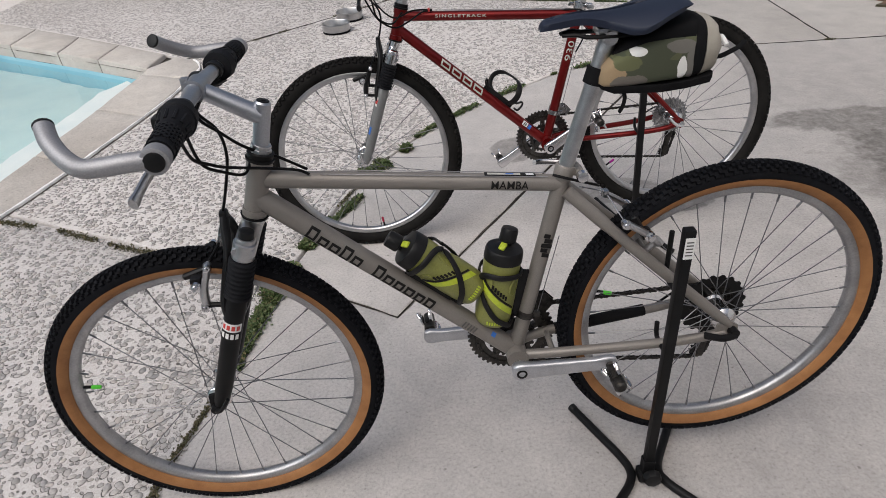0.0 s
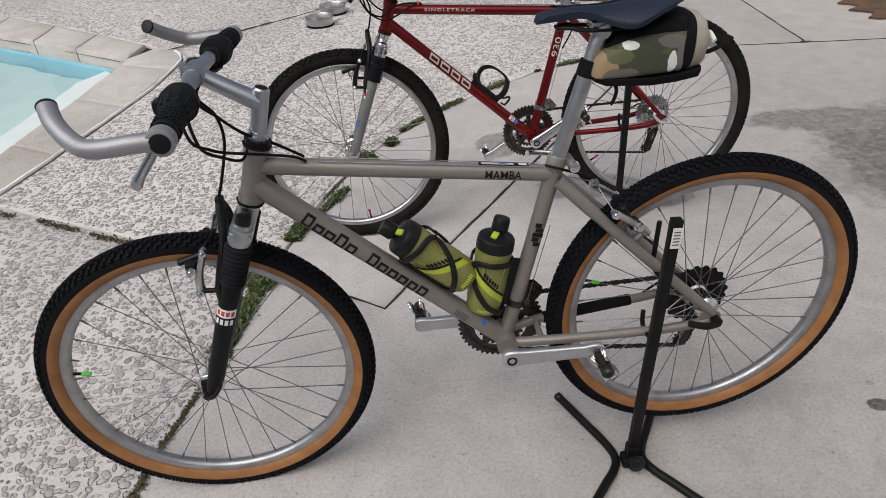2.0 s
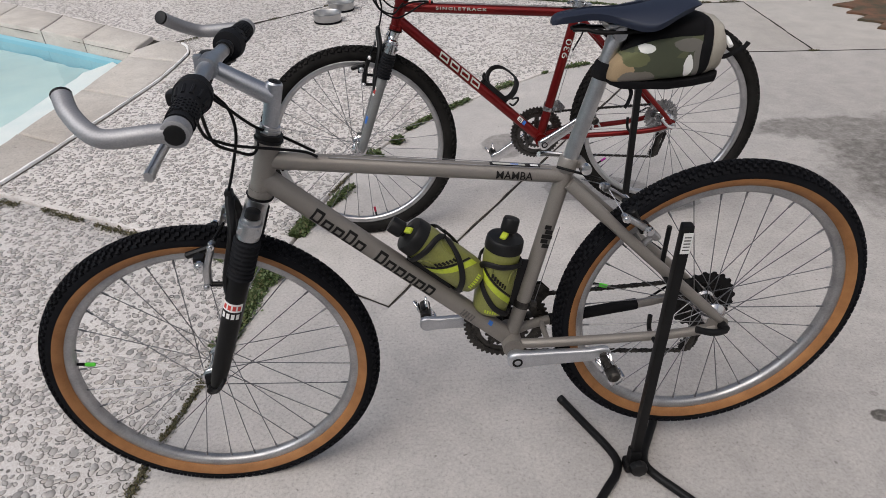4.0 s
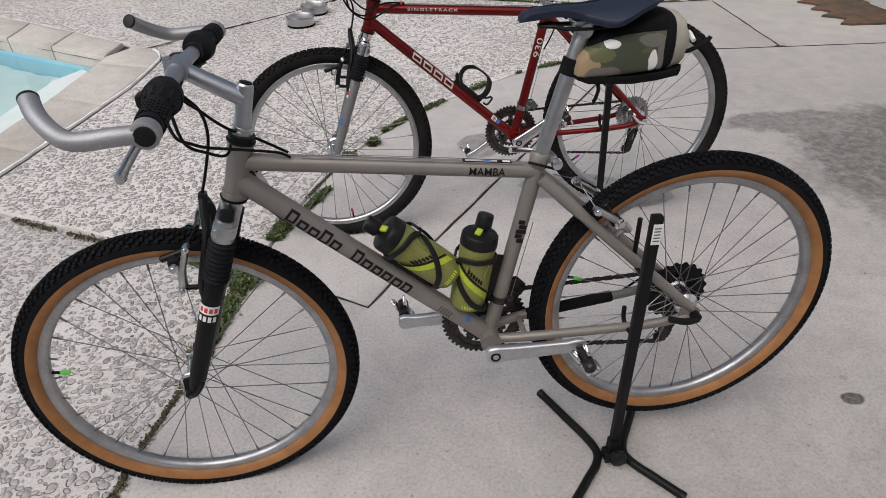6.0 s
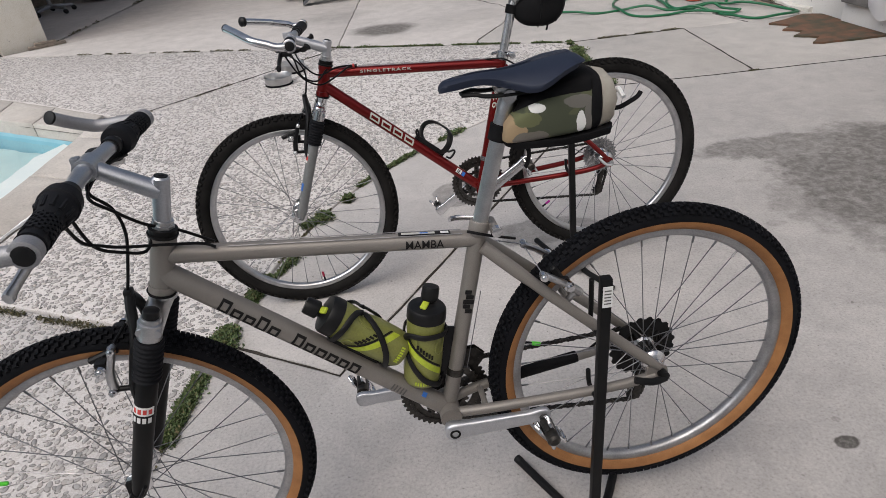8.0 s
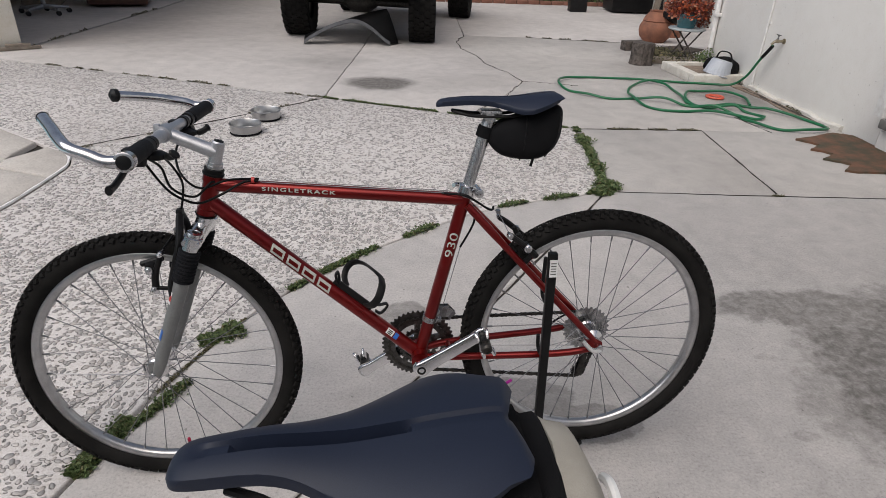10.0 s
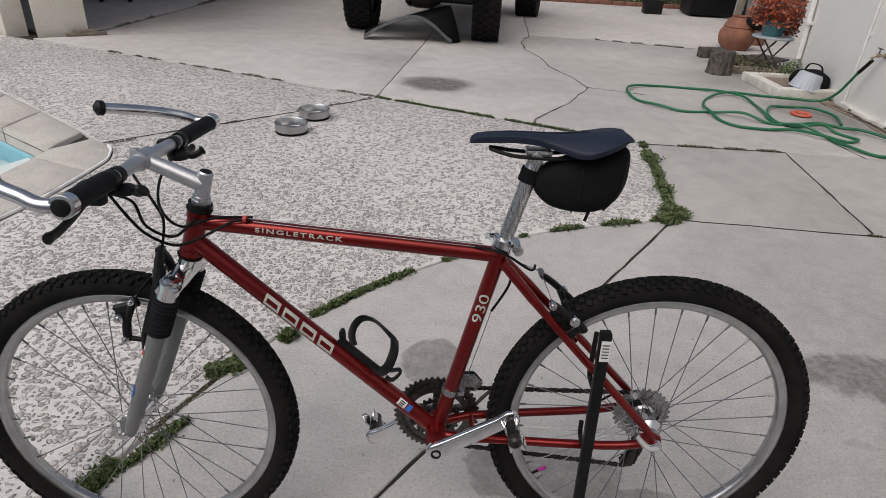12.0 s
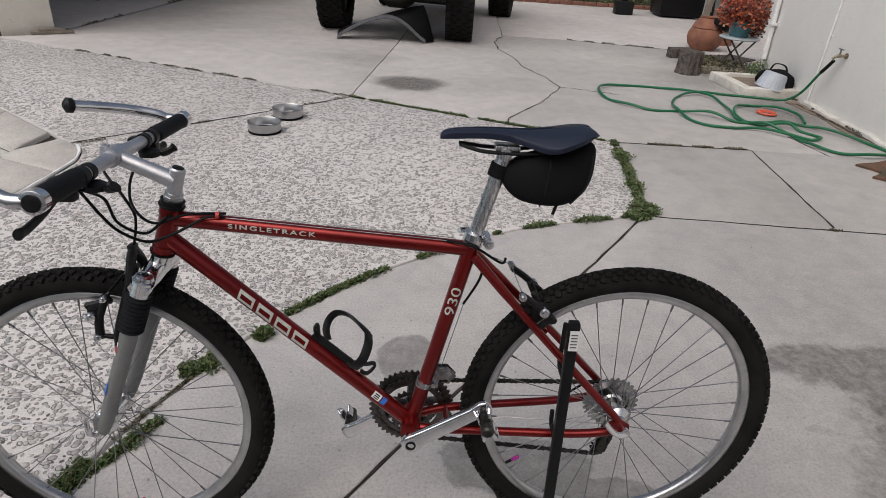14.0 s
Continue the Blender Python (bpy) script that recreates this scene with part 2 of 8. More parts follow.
PLASTIC = surf("black_plastic", (0.006, 0.006, 0.0066), (0.010, 0.010, 0.0106), rough=0.45, scale=30, bump=0.05, spec=0.25)
CABLE = surf("cable_housing", (0.005, 0.005, 0.0055), (0.007, 0.007, 0.0075), rough=0.4, scale=30, bump=0.0, spec=0.12)
SADDLE = surf("saddle_cover", (0.0105, 0.0152, 0.031), (0.0135, 0.0190, 0.037), rough=0.52, scale=9, fine=1200, bump=0.08, spec=0.32)
FABRIC = surf("black_nylon", (0.006, 0.006, 0.007), (0.010, 0.010, 0.011), rough=0.85, scale=14, fine=1500, bump=0.5, spec=0.12)
BEIGE = surf("beige_canvas", (0.42, 0.395, 0.345), (0.29, 0.265, 0.22), rough=0.85, scale=12, fine=1300, bump=0.4)
BOTTLE = surf("olive_bottle", (0.205, 0.212, 0.058), (0.178, 0.186, 0.048), rough=0.35, scale=6, fine=300, bump=0.02)
LIME = surf("lime_print", (0.44, 0.53, 0.04), (0.39, 0.47, 0.035), rough=0.4, scale=20, bump=0.0)
GREENCAP = surf("green_cap", (0.10, 0.62, 0.05), (0.09, 0.55, 0.04), rough=0.4, scale=20, bump=0.0)
REDCAP = surf("red_cap", (0.42, 0.02, 0.06), (0.35, 0.015, 0.05), rough=0.35, scale=20, bump=0.0)
PINKCAP = surf("magenta_cap", (0.42, 0.02, 0.30), (0.36, 0.015, 0.25), rough=0.35, scale=20, bump=0.0)
BLACKINK = surf("black_ink", (0.009, 0.0085, 0.0085), (0.012, 0.0115, 0.0115), rough=0.6, scale=30, bump=0.0, spec=0.2)
PALEINK = surf("cream_ink", (0.52, 0.51, 0.46), (0.42, 0.41, 0.38), rough=0.4, scale=30, bump=0.0)
FAINTINK = surf("faint_ink", (0.09, 0.085, 0.08), (0.11, 0.105, 0.10), rough=0.5, scale=30, bump=0.0)
WHITESTICK = surf("white_sticker", (0.78, 0.78, 0.77), (0.70, 0.70, 0.69), rough=0.4, scale=30, bump=0.0)
REDSTICK = surf("red_sticker", (0.55, 0.05, 0.04), (0.48, 0.04, 0.035), rough=0.4, scale=30, bump=0.0)
BLUESTICK = surf("blue_sticker", (0.03, 0.16, 0.55), (0.03, 0.13, 0.46), rough=0.4, scale=30, bump=0.0)
HOSE = surf("green_hose", (0.012, 0.14, 0.058), (0.01, 0.11, 0.045), rough=0.35, scale=8, fine=500, bump=0.1)
ORANGE = surf("orange_plastic", (0.62, 0.11, 0.06), (0.52, 0.09, 0.05), rough=0.45, scale=20)
TERRACOTTA = surf("terracotta", (0.30, 0.125, 0.075), (0.20, 0.09, 0.06), rough=0.85, scale=12, bump=0.3, wear=0.06)
BLUEGLAZE = surf("blue_glaze", (0.07, 0.19, 0.22), (0.05, 0.14, 0.17), rough=0.25, scale=14, bump=0.05)
TABLEGREY = surf("grey_table_paint", (0.45, 0.50, 0.52), (0.36, 0.40, 0.42), rough=0.6, scale=12, wear=0.1)
BARK = surf("weathered_bark", (0.12, 0.102, 0.09), (0.03, 0.025, 0.022), rough=0.9, scale=28, fine=120, bump=0.8)
WOODGREY = surf("grey_timber", (0.26, 0.22, 0.18), (0.16, 0.135, 0.11), rough=0.85, scale=18, bump=0.5)
RUST = surf("coir_mat", (0.150, 0.072, 0.043), (0.052, 0.055, 0.036), rough=0.95, scale=9, fine=240, bump=0.9, wear=0.08)
REDLEAF = island_material("red_leaf", [(0.0, (0.07, 0.012, 0.008)), (0.45, (0.26, 0.038, 0.015)), (0.85, (0.42, 0.095, 0.025)), (1.0, (0.26, 0.15, 0.09))], 0.5)
WHITEPAINT = surf("peeling_white_paint", (0.82, 0.82, 0.81), (0.70, 0.685, 0.66), rough=0.6, scale=26, fine=60, bump=0.6, wear=0.05)
CHIPPED = surf("chipped_whitewash", (0.70, 0.68, 0.63), (0.50, 0.47, 0.42), rough=0.85, scale=7, fine=90, bump=0.5)
CLOTH = surf("white_cloth", (0.84, 0.83, 0.84), (0.79, 0.78, 0.79), rough=0.9, scale=8, fine=700, bump=0.4)
STONESILL = surf("grey_stone_sill", (0.20, 0.19, 0.18), (0.13, 0.125, 0.12), rough=0.85, scale=10, bump=0.5)
LEATHER = surf("brown_leather", (0.075, 0.032, 0.022), (0.05, 0.022, 0.016), rough=0.45, scale=10, bump=0.2)
BRASS = surf("old_brass", (0.42, 0.36, 0.26), (0.30, 0.26, 0.19), rough=0.4, metal=0.9, scale=30)
WHITEPLASTIC = surf("white_plastic", (0.46, 0.49, 0.54), (0.40, 0.43, 0.48), rough=0.45, scale=10, bump=0.05)
TOWEL = surf("dull_green_cloth", (0.05, 0.12, 0.10), (0.04, 0.09, 0.08), rough=0.9, scale=10)
BRICKRED = surf("edging_brick", (0.24, 0.11, 0.08), (0.18, 0.085, 0.06), rough=0.9, scale=14, bump=0.4)


def scuffed_material():
    """Silver metal with dull scratches running up it."""
    m, n, l, p = nodes_of("scuffed_alloy")
    mp = n.new("ShaderNodeMapping")
    mp.inputs["Scale"].default_value = (1.0, 1.0, 0.045)
    l.new(n.new("ShaderNodeTexCoord").outputs["Object"], mp.inputs["Vector"])
    f = noise_node(n, l, mp.outputs["Vector"], 420.0, 4.0, 0.7)
    l.new(ramp(n, l, f, [(0.36, (0.22, 0.22, 0.225)), (0.50, (0.55, 0.55, 0.56)), (0.62, (0.78, 0.78, 0.79))]), p.inputs["Base Color"])
    l.new(ramp(n, l, f, [(0.36, (0.50, 0.50, 0.50)), (0.60, (0.20, 0.20, 0.20))]), p.inputs["Roughness"])
    p.inputs["Metallic"].default_value = 1.0
    bump_to(n, l, p, f, 0.15, 0.0005)
    return m


SCUFFED = scuffed_material()


def camo_material():
    m, n, l, p = nodes_of("camouflage_canvas")
    co = n.new("ShaderNodeTexCoord").outputs["Object"]
    sep, side = n.new("ShaderNodeSeparateXYZ"), n.new("ShaderNodeCombineXYZ")
    l.new(co, sep.inputs[0])
    l.new(sep.outputs["X"], side.inputs["X"])
    l.new(sep.outputs["Z"], side.inputs["Y"])
    f = noise_node(n, l, co, 30.0, 1.5, 0.4, 0.5)
    c = mixc(n, l, ramp(n, l, f, [(0.56, (0, 0, 0)), (0.58, (1, 1, 1))]), (0.052, 0.060, 0.036), (0.080, 0.088, 0.045))
    for cx, cz, rx, rz, col in (
        (-0.272, 0.512, 0.026, 0.026, (0.30, 0.215, 0.125)), (-0.240, 0.504, 0.030, 0.012, (0.135, 0.122, 0.105)), (-0.246, 0.534, 0.021, 0.011, (0.105, 0.112, 0.052)),
        (-0.165, 0.556, 0.026, 0.010, (0.135, 0.128, 0.115)), (-0.147, 0.530, 0.010, 0.034, (0.135, 0.128, 0.115)), (-0.231, 0.551, 0.012, 0.0065, (0.70, 0.70, 0.68)), (-0.163, 0.522, 0.0075, 0.017, (0.70, 0.70, 0.68)),
    ):
        c = mixc(n, l, blot(n, l, side.outputs[0], cx, cz, rx, rz, 0.05, 0.55, 45.0), c, col)
    weave = noise_node(n, l, co, 1400.0, 1.0)
    l.new(mixc(n, l, 0.25, c, ramp(n, l, weave, [(0.3, (0.3, 0.3, 0.3)), (0.7, (0.7, 0.7, 0.7))]), "OVERLAY"), p.inputs["Base Color"])
    p.inputs["Roughness"].default_value = 0.85
    bump_to(n, l, p, weave, 0.4, 0.0006)
    return m


CAMO = camo_material()


def water_material():
    m, n, l, p = nodes_of("pool_water")
    out = n["Material Output"]
    tr, gl, mx, fr = (n.new(k) for k in ("ShaderNodeBsdfTransparent", "ShaderNodeBsdfGlossy", "ShaderNodeMixShader", "ShaderNodeFresnel"))
    tr.inputs["Color"].default_value = (0.80, 0.93, 0.95, 1)
    gl.inputs["Roughness"].default_value, fr.inputs["IOR"].default_value = 0.03, 1.33
    pos = n.new("ShaderNodeNewGeometry").outputs["Position"]
    b = n.new("ShaderNodeBump")
    b.inputs["Strength"].default_value, b.inputs["Distance"].default_value = 0.12, 0.02
    l.new(noise_node(n, l, pos, 5.0, 3.0), b.inputs["Height"])
    l.new(b.outputs["Normal"], gl.inputs["Normal"])
    l.new(b.outputs["Normal"], fr.inputs["Normal"])
    l.new(fr.outputs["Fac"], mx.inputs["Fac"])
    l.new(tr.outputs[0], mx.inputs[1])
    l.new(gl.outputs[0], mx.inputs[2])
    l.new(mx.outputs[0], out.inputs["Surface"])
    n.remove(p)
    return m


def glass_material():
    m, n, l, p = nodes_of("window_glass")
    p.inputs["Base Color"].default_value = (0.02, 0.022, 0.03, 1)
    p.inputs["Roughness"].default_value = 0.04
    p.inputs["Specular IOR Level"].default_value = 0.6
    return m


WATER, GLASS = water_material(), glass_material()


# ---- builders ----
def V(*a):
    return Vector(a)


def part(name, bm, material, parent=None, label="", m=None, sharp=35):
    """Links a bmesh as one mesh object, under a thing or a part."""
    me = bpy.data.meshes.new(name)
    bmesh.ops.recalc_face_normals(bm, faces=bm.faces[:])
    bm.to_mesh(me)
    bm.free()
    for mt in material if isinstance(material, (list, tuple)) else (material,):
        me.materials.append(mt)
    me.polygons.foreach_set("use_smooth", [True] * len(me.polygons))
    me.set_sharp_from_angle(angle=radians(sharp))
    ob = new(name, me)
    if parent:
        ob.parent = parent
    if m is not None:
        ob.matrix_basis = m
    return tagged(ob, label)


def again(name, ob, parent, m, label=""):
    """Another object on the mesh of ob."""
    o = new(name, ob.data)
    o.parent, o.matrix_basis = parent, m
    return tagged(o, label)


def thing(name, m, label, category, group="", kind=""):
    e = new(name)
    e.empty_display_size = 0.05
    e.matrix_basis = m
    return tagged(e, label, category, group, kind)


def curve(pts, n=6, closed=False):
    """Points along a smooth line through pts."""
    pts = [Vector(p) for p in pts]
    out, k = [], len(pts)
    for i in range(k if closed else k - 1):
        if closed:
            a, b, c, d = (pts[(i + j) % k] for j in (-1, 0, 1, 2))
        else:
            a, b, c, d = pts[max(i - 1, 0)], pts[i], pts[i + 1], pts[min(i + 2, k - 1)]
        for j in range(n):
            t = j / n
            out.append(0.5 * (2 * b + (c - a) * t + (2 * a - 5 * b + 4 * c - d) * t * t + (3 * b - a - 3 * c + d) * t**3))
    if not closed:
        out.append(pts[-1])
    return out


def sweep(bm, pts, r, seg=12, closed=False, flat=1.0, up=None):
    """A tube along pts; r: a radius or one for each point; flat: its second radius over the first."""
    pts = [Vector(p) for p in pts]
    k = len(pts)
    rs = r if isinstance(r, (list, tuple)) else [r] * k
    rings, side = [], None
    for i, p in enumerate(pts):
        a, b = (pts[(i - 1) % k], pts[(i + 1) % k]) if closed else (pts[max(i - 1, 0)], pts[min(i + 1, k - 1)])
        t = (b - a).normalized()
        if up is not None:
            side = Vector(up).cross(t).normalized()
        elif side is None:
            side = t.orthogonal().normalized()
        else:
            side = (side - t * side.dot(t)).normalized()
        top = t.cross(side)
        rings.append([bm.verts.new(p + rs[i] * (math.cos(q) * side + flat * math.sin(q) * top)) for q in (2 * math.pi * j / seg for j in range(seg))])
    for i in range(k if closed else k - 1):
        a, b = rings[i], rings[(i + 1) % k]
        for j in range(seg):
            bm.faces.new((a[j], a[(j + 1) % seg], b[(j + 1) % seg], b[j]))
    if not closed:
        bm.faces.new(rings[0][::-1])
        bm.faces.new(rings[-1])
    return bm


def along(a, b, roll=0.0):
    """A matrix at a whose z points to b."""
    a, b = Vector(a), Vector(b)
    return Matrix.Translation(a) @ (b - a).to_track_quat("Z", "Y").to_matrix().to_4x4() @ Matrix.Rotation(radians(roll), 4, "Z")


def lathe(bm, prof, m=None, seg=24, closed=False):
    """Turns a profile of (radius, height) round z."""
    m = m or Matrix()
    rings = []
    for r, h in prof:
        rings.append([bm.verts.new(m @ V(max(r, 1e-5) * math.cos(q), max(r, 1e-5) * math.sin(q), h)) for q in (2 * math.pi * j / seg for j in range(seg))])
    k = len(rings)
    for i in range(k if closed else k - 1):
        a, b = rings[i], rings[(i + 1) % k]
        for j in range(seg):
            bm.faces.new((a[j], a[(j + 1) % seg], b[(j + 1) % seg], b[j]))
    if not closed:
        bm.faces.new(rings[0][::-1])
        bm.faces.new(rings[-1])
    return bm


def box(bm, size, m=None, bevel=0.0, seg=2):
    g = bmesh.ops.create_cube(bm, size=1.0, matrix=(m or Matrix()) @ Matrix.Diagonal((*size, 1)))
    if bevel:
        edges = list({e for v in g["verts"] for e in v.link_edges})
        bmesh.ops.bevel(bm, geom=edges, offset=bevel, segments=seg, profile=0.6, affect="EDGES")
    return bm


def loft(bm, sections):
    """Joins closed rings of points, each with the same count."""
    rings = [[bm.verts.new(p) for p in s] for s in sections]
    k = len(rings[0])
    for a, b in zip(rings, rings[1:]):
        for j in range(k):
            bm.faces.new((a[j], a[(j + 1) % k], b[(j + 1) % k], b[j]))
    bm.faces.new(rings[0][::-1])
    bm.faces.new(rings[-1])
    return bm


def plate(bm, outline, thick, m=None):
    """A flat plate with the outline (x, y) and its thickness along z."""
    m = m or Matrix()
    a = [bm.verts.new(m @ V(x, y, -thick / 2)) for x, y in outline]
    b = [bm.verts.new(m @ V(x, y, thick / 2)) for x, y in outline]
    bm.faces.new(a[::-1])
    bm.faces.new(b)
    k = len(a)
    for j in range(k):
        bm.faces.new((a[j], a[(j + 1) % k], b[(j + 1) % k], b[j]))
    return bm


B = bmesh.new


# ---- ground, slabs and pool ----
def jag(p, amount=0.006):
    q = V(p[0] * 5.0, p[1] * 5.0, 0.0)
    r = V(p[0] * 23.0, p[1] * 23.0, 4.0)
    return V(p[0] + amount * noise.noise(q) + amount * 0.5 * noise.noise(r), p[1] + amount * noise.noise(q + V(9, 9, 9)) + amount * 0.5 * noise.noise(r + V(9, 9, 9)))


def dense(poly, step=0.07):
    out = []
    for a, b in zip(poly, poly[1:] + poly[:1]):
        a, b = Vector(a), Vector(b)
        k = max(1, min(90, int((b - a).length / step)))
        out += [a.lerp(b, i / k) for i in range(k)]
    return out


def area_of(poly):
    return sum(a[0] * b[1] - b[0] * a[1] for a, b in zip(poly, poly[1:] + poly[:1])) / 2


def slab_mesh(poly, top, thick, gap, lip=0.006, rough=0.006):
    """A slab with ragged, slightly rounded edges, drawn in from its joints by half a gap."""
    pts = [jag(p, rough) for p in dense(poly)]
    if area_of(pts) < 0:
        pts.reverse()
    k = len(pts)

    def inset(d):
        out = []
        for i in range(k):
            t = (pts[(i + 1) % k] - pts[i - 1]).normalized()
            out.append(pts[i] + d * V(-t.y, t.x))
        return out

    bm = B()
    rings = [[bm.verts.new((p.x, p.y, z)) for p in inset(d)] for d, z in ((gap / 2, top - thick), (gap / 2, top - lip), (gap / 2 + lip * 0.35, top - lip * 0.3), (gap / 2 + lip, top))]
    for a, b in zip(rings, rings[1:]):
        for j in range(k):
            bm.faces.new((a[j], a[(j + 1) % k], b[(j + 1) % k], b[j]))
    bm.faces.new(rings[-1])
    return bm


EDGE = [(-1.42, -2.6), (-1.33, -0.9), (-1.255, -0.10), (-1.185, 0.22), (-1.125, 0.56), (-1.045, 0.90), (-0.90, 1.32), (-0.704, 1.71), (-0.39, 2.09), (0.011, 2.43), (0.18, 2.555), (0.50, 2.70), (0.947, 2.847)]
EDGE = [tuple(p.xy) for p in curve([(*p, 0) for p in EDGE], 4)]
WHITE = [(-2.85, -2.6), (-2.50, 0.6), (-2.296, 1.625), (-2.12, 2.487), (-2.075, 3.02), (-2.095, 3.20), (-2.17, 3.33), (-2.32, 3.45), (-3.574, 4.368), (-6.2, 6.1)]
WHITE = [tuple(p.xy) for p in curve([(*p, 0) for p in WHITE], 5)]
POOL = [(-2.86, -2.6), (-2.62, 1.2), (-2.51, 2.25), (-2.455, 2.82), (-2.455, 3.22), (-3.24, 3.72), (-6.2, 5.52)]
VJ = (-0.698, 0.495)
CUT = (-1.11, 0.70)
FARTOP = [(1.07, 4.04), (-0.826, 4.79), (-1.557, 5.077), (-3.53, 5.825), (-4.43, 6.12), (-6.2, 6.75)]

ground_bm = B()
outer = [(-90, -90), (90, -90), (90, 90), (-90, 90)]
hole = [(-14.0, -2.6)] + POOL + [(-14.0, 10.0)]
loops = []
for loop in (outer, hole):
    vs = [ground_bm.verts.new((x, y, -0.022)) for x, y in loop]
    loops += [ground_bm.edges.new((vs[i], vs[(i + 1) % len(vs)])) for i in range(len(vs))]
bmesh.ops.triangle_fill(ground_bm, edges=loops, use_beauty=True)
ground = tagged(part("ground", ground_bm, SOIL), "dark soil showing in the joints between slabs", "ground", kind="structure")

near_cut = lambda p: min(range(len(EDGE)), key=lambda i: (Vector(EDGE[i]) - Vector(p)).length)  # noqa: E731
ic, iw1 = near_cut(CUT), min(range(len(WHITE)), key=lambda i: (Vector(WHITE[i]) - V(-2.37, 1.27)).length)
iw2 = min(range(len(WHITE)), key=lambda i: (Vector(WHITE[i]) - V(-2.20, 3.36)).length)
VJE = EDGE[ic]
CRACK = [(0.36, 4.32), (0.40, 4.46), (0.62, 4.85), (0.80, 5.20), (0.955, 5.56), (0.86, 5.95), (0.70, 6.35), (0.66, 6.8), (0.52, 7.2), (0.50, 7.7), (0.64, 8.2), (0.75, 12.6)]
SLABS = [
    (EDGE[ic:] + [VJ], CONCRETE), (EDGE[: ic + 1][::-1] + [(-1.42, -3.4), (3.14, -3.4), (3.14, 2.76), (1.92, 2.80), (0.947, 2.847), VJ][::1], CONCRETE),
    ([(0.947, 2.847), (1.92, 2.80), (2.03, 4.05), (1.07, 4.04)], DARKCONCRETE), ([(1.92, 2.80), (3.14, 2.76), (3.14, 4.06), (2.03, 4.05)], DARKCONCRETE),
    (CRACK + [(-0.35, 12.6), (-0.62, 7.2), (-0.826, 4.79)], CONCRETE),
    ([(1.07, 4.04), (3.14, 4.06), (3.14, 6.45), (4.8, 6.45), (4.8, 7.6), (2.73, 7.94), (1.468, 8.18), (0.64, 8.2)] + CRACK[:-2][::-1], DARKCONCRETE),
    ([(0.64, 8.2), (1.468, 8.18), (2.73, 7.94), (4.8, 7.6), (4.8, 12.6), (0.75, 12.6)], CONCRETE),
    ([(-0.826, 4.79), (-0.62, 7.2), (-0.35, 12.6), (-3.76, 12.6), (-3.83, 10.0), (-4.05, 6.5), (-4.43, 6.18), (-3.53, 5.825), (-1.557, 5.077)], CONCRETE),
    (EDGE[: ic + 1] + WHITE[: iw1 + 1][::-1], MATRIX), (EDGE[ic:] + [(1.07, 4.04), (-0.826, 4.79)] + WHITE[iw1 : iw2 + 1][::-1], MATRIX),
    (WHITE[iw2:] + FARTOP[1:][::-1], MATRIX),
]
pebble_slabs = []
for poly, mt in SLABS:
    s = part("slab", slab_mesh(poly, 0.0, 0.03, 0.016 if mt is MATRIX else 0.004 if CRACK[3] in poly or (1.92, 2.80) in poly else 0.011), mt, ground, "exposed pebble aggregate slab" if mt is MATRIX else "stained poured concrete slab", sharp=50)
    if mt is MATRIX:
        pebble_slabs.append(s)


def inside(poly, x, y):
    hit = np.zeros(len(x), bool)
    for (ax, ay), (bx, by) in zip(poly, poly[1:] + poly[:1]):
        cross = (ay > y) != (by > y)
        hit ^= cross & (x < (bx - ax) * (y - ay) / (by - ay + 1e-12) + ax)
    return hit


def slab_inner(poly, d=0.02):
    if area_of(poly) < 0:
        poly = poly[::-1]
    out, k = [], len(poly)
    for i in range(k):
        t = (Vector(poly[(i + 1) % k]) - Vector(poly[i - 1])).normalized()
        out.append((poly[i][0] - d * t.y, poly[i][1] + d * t.x))
    return out


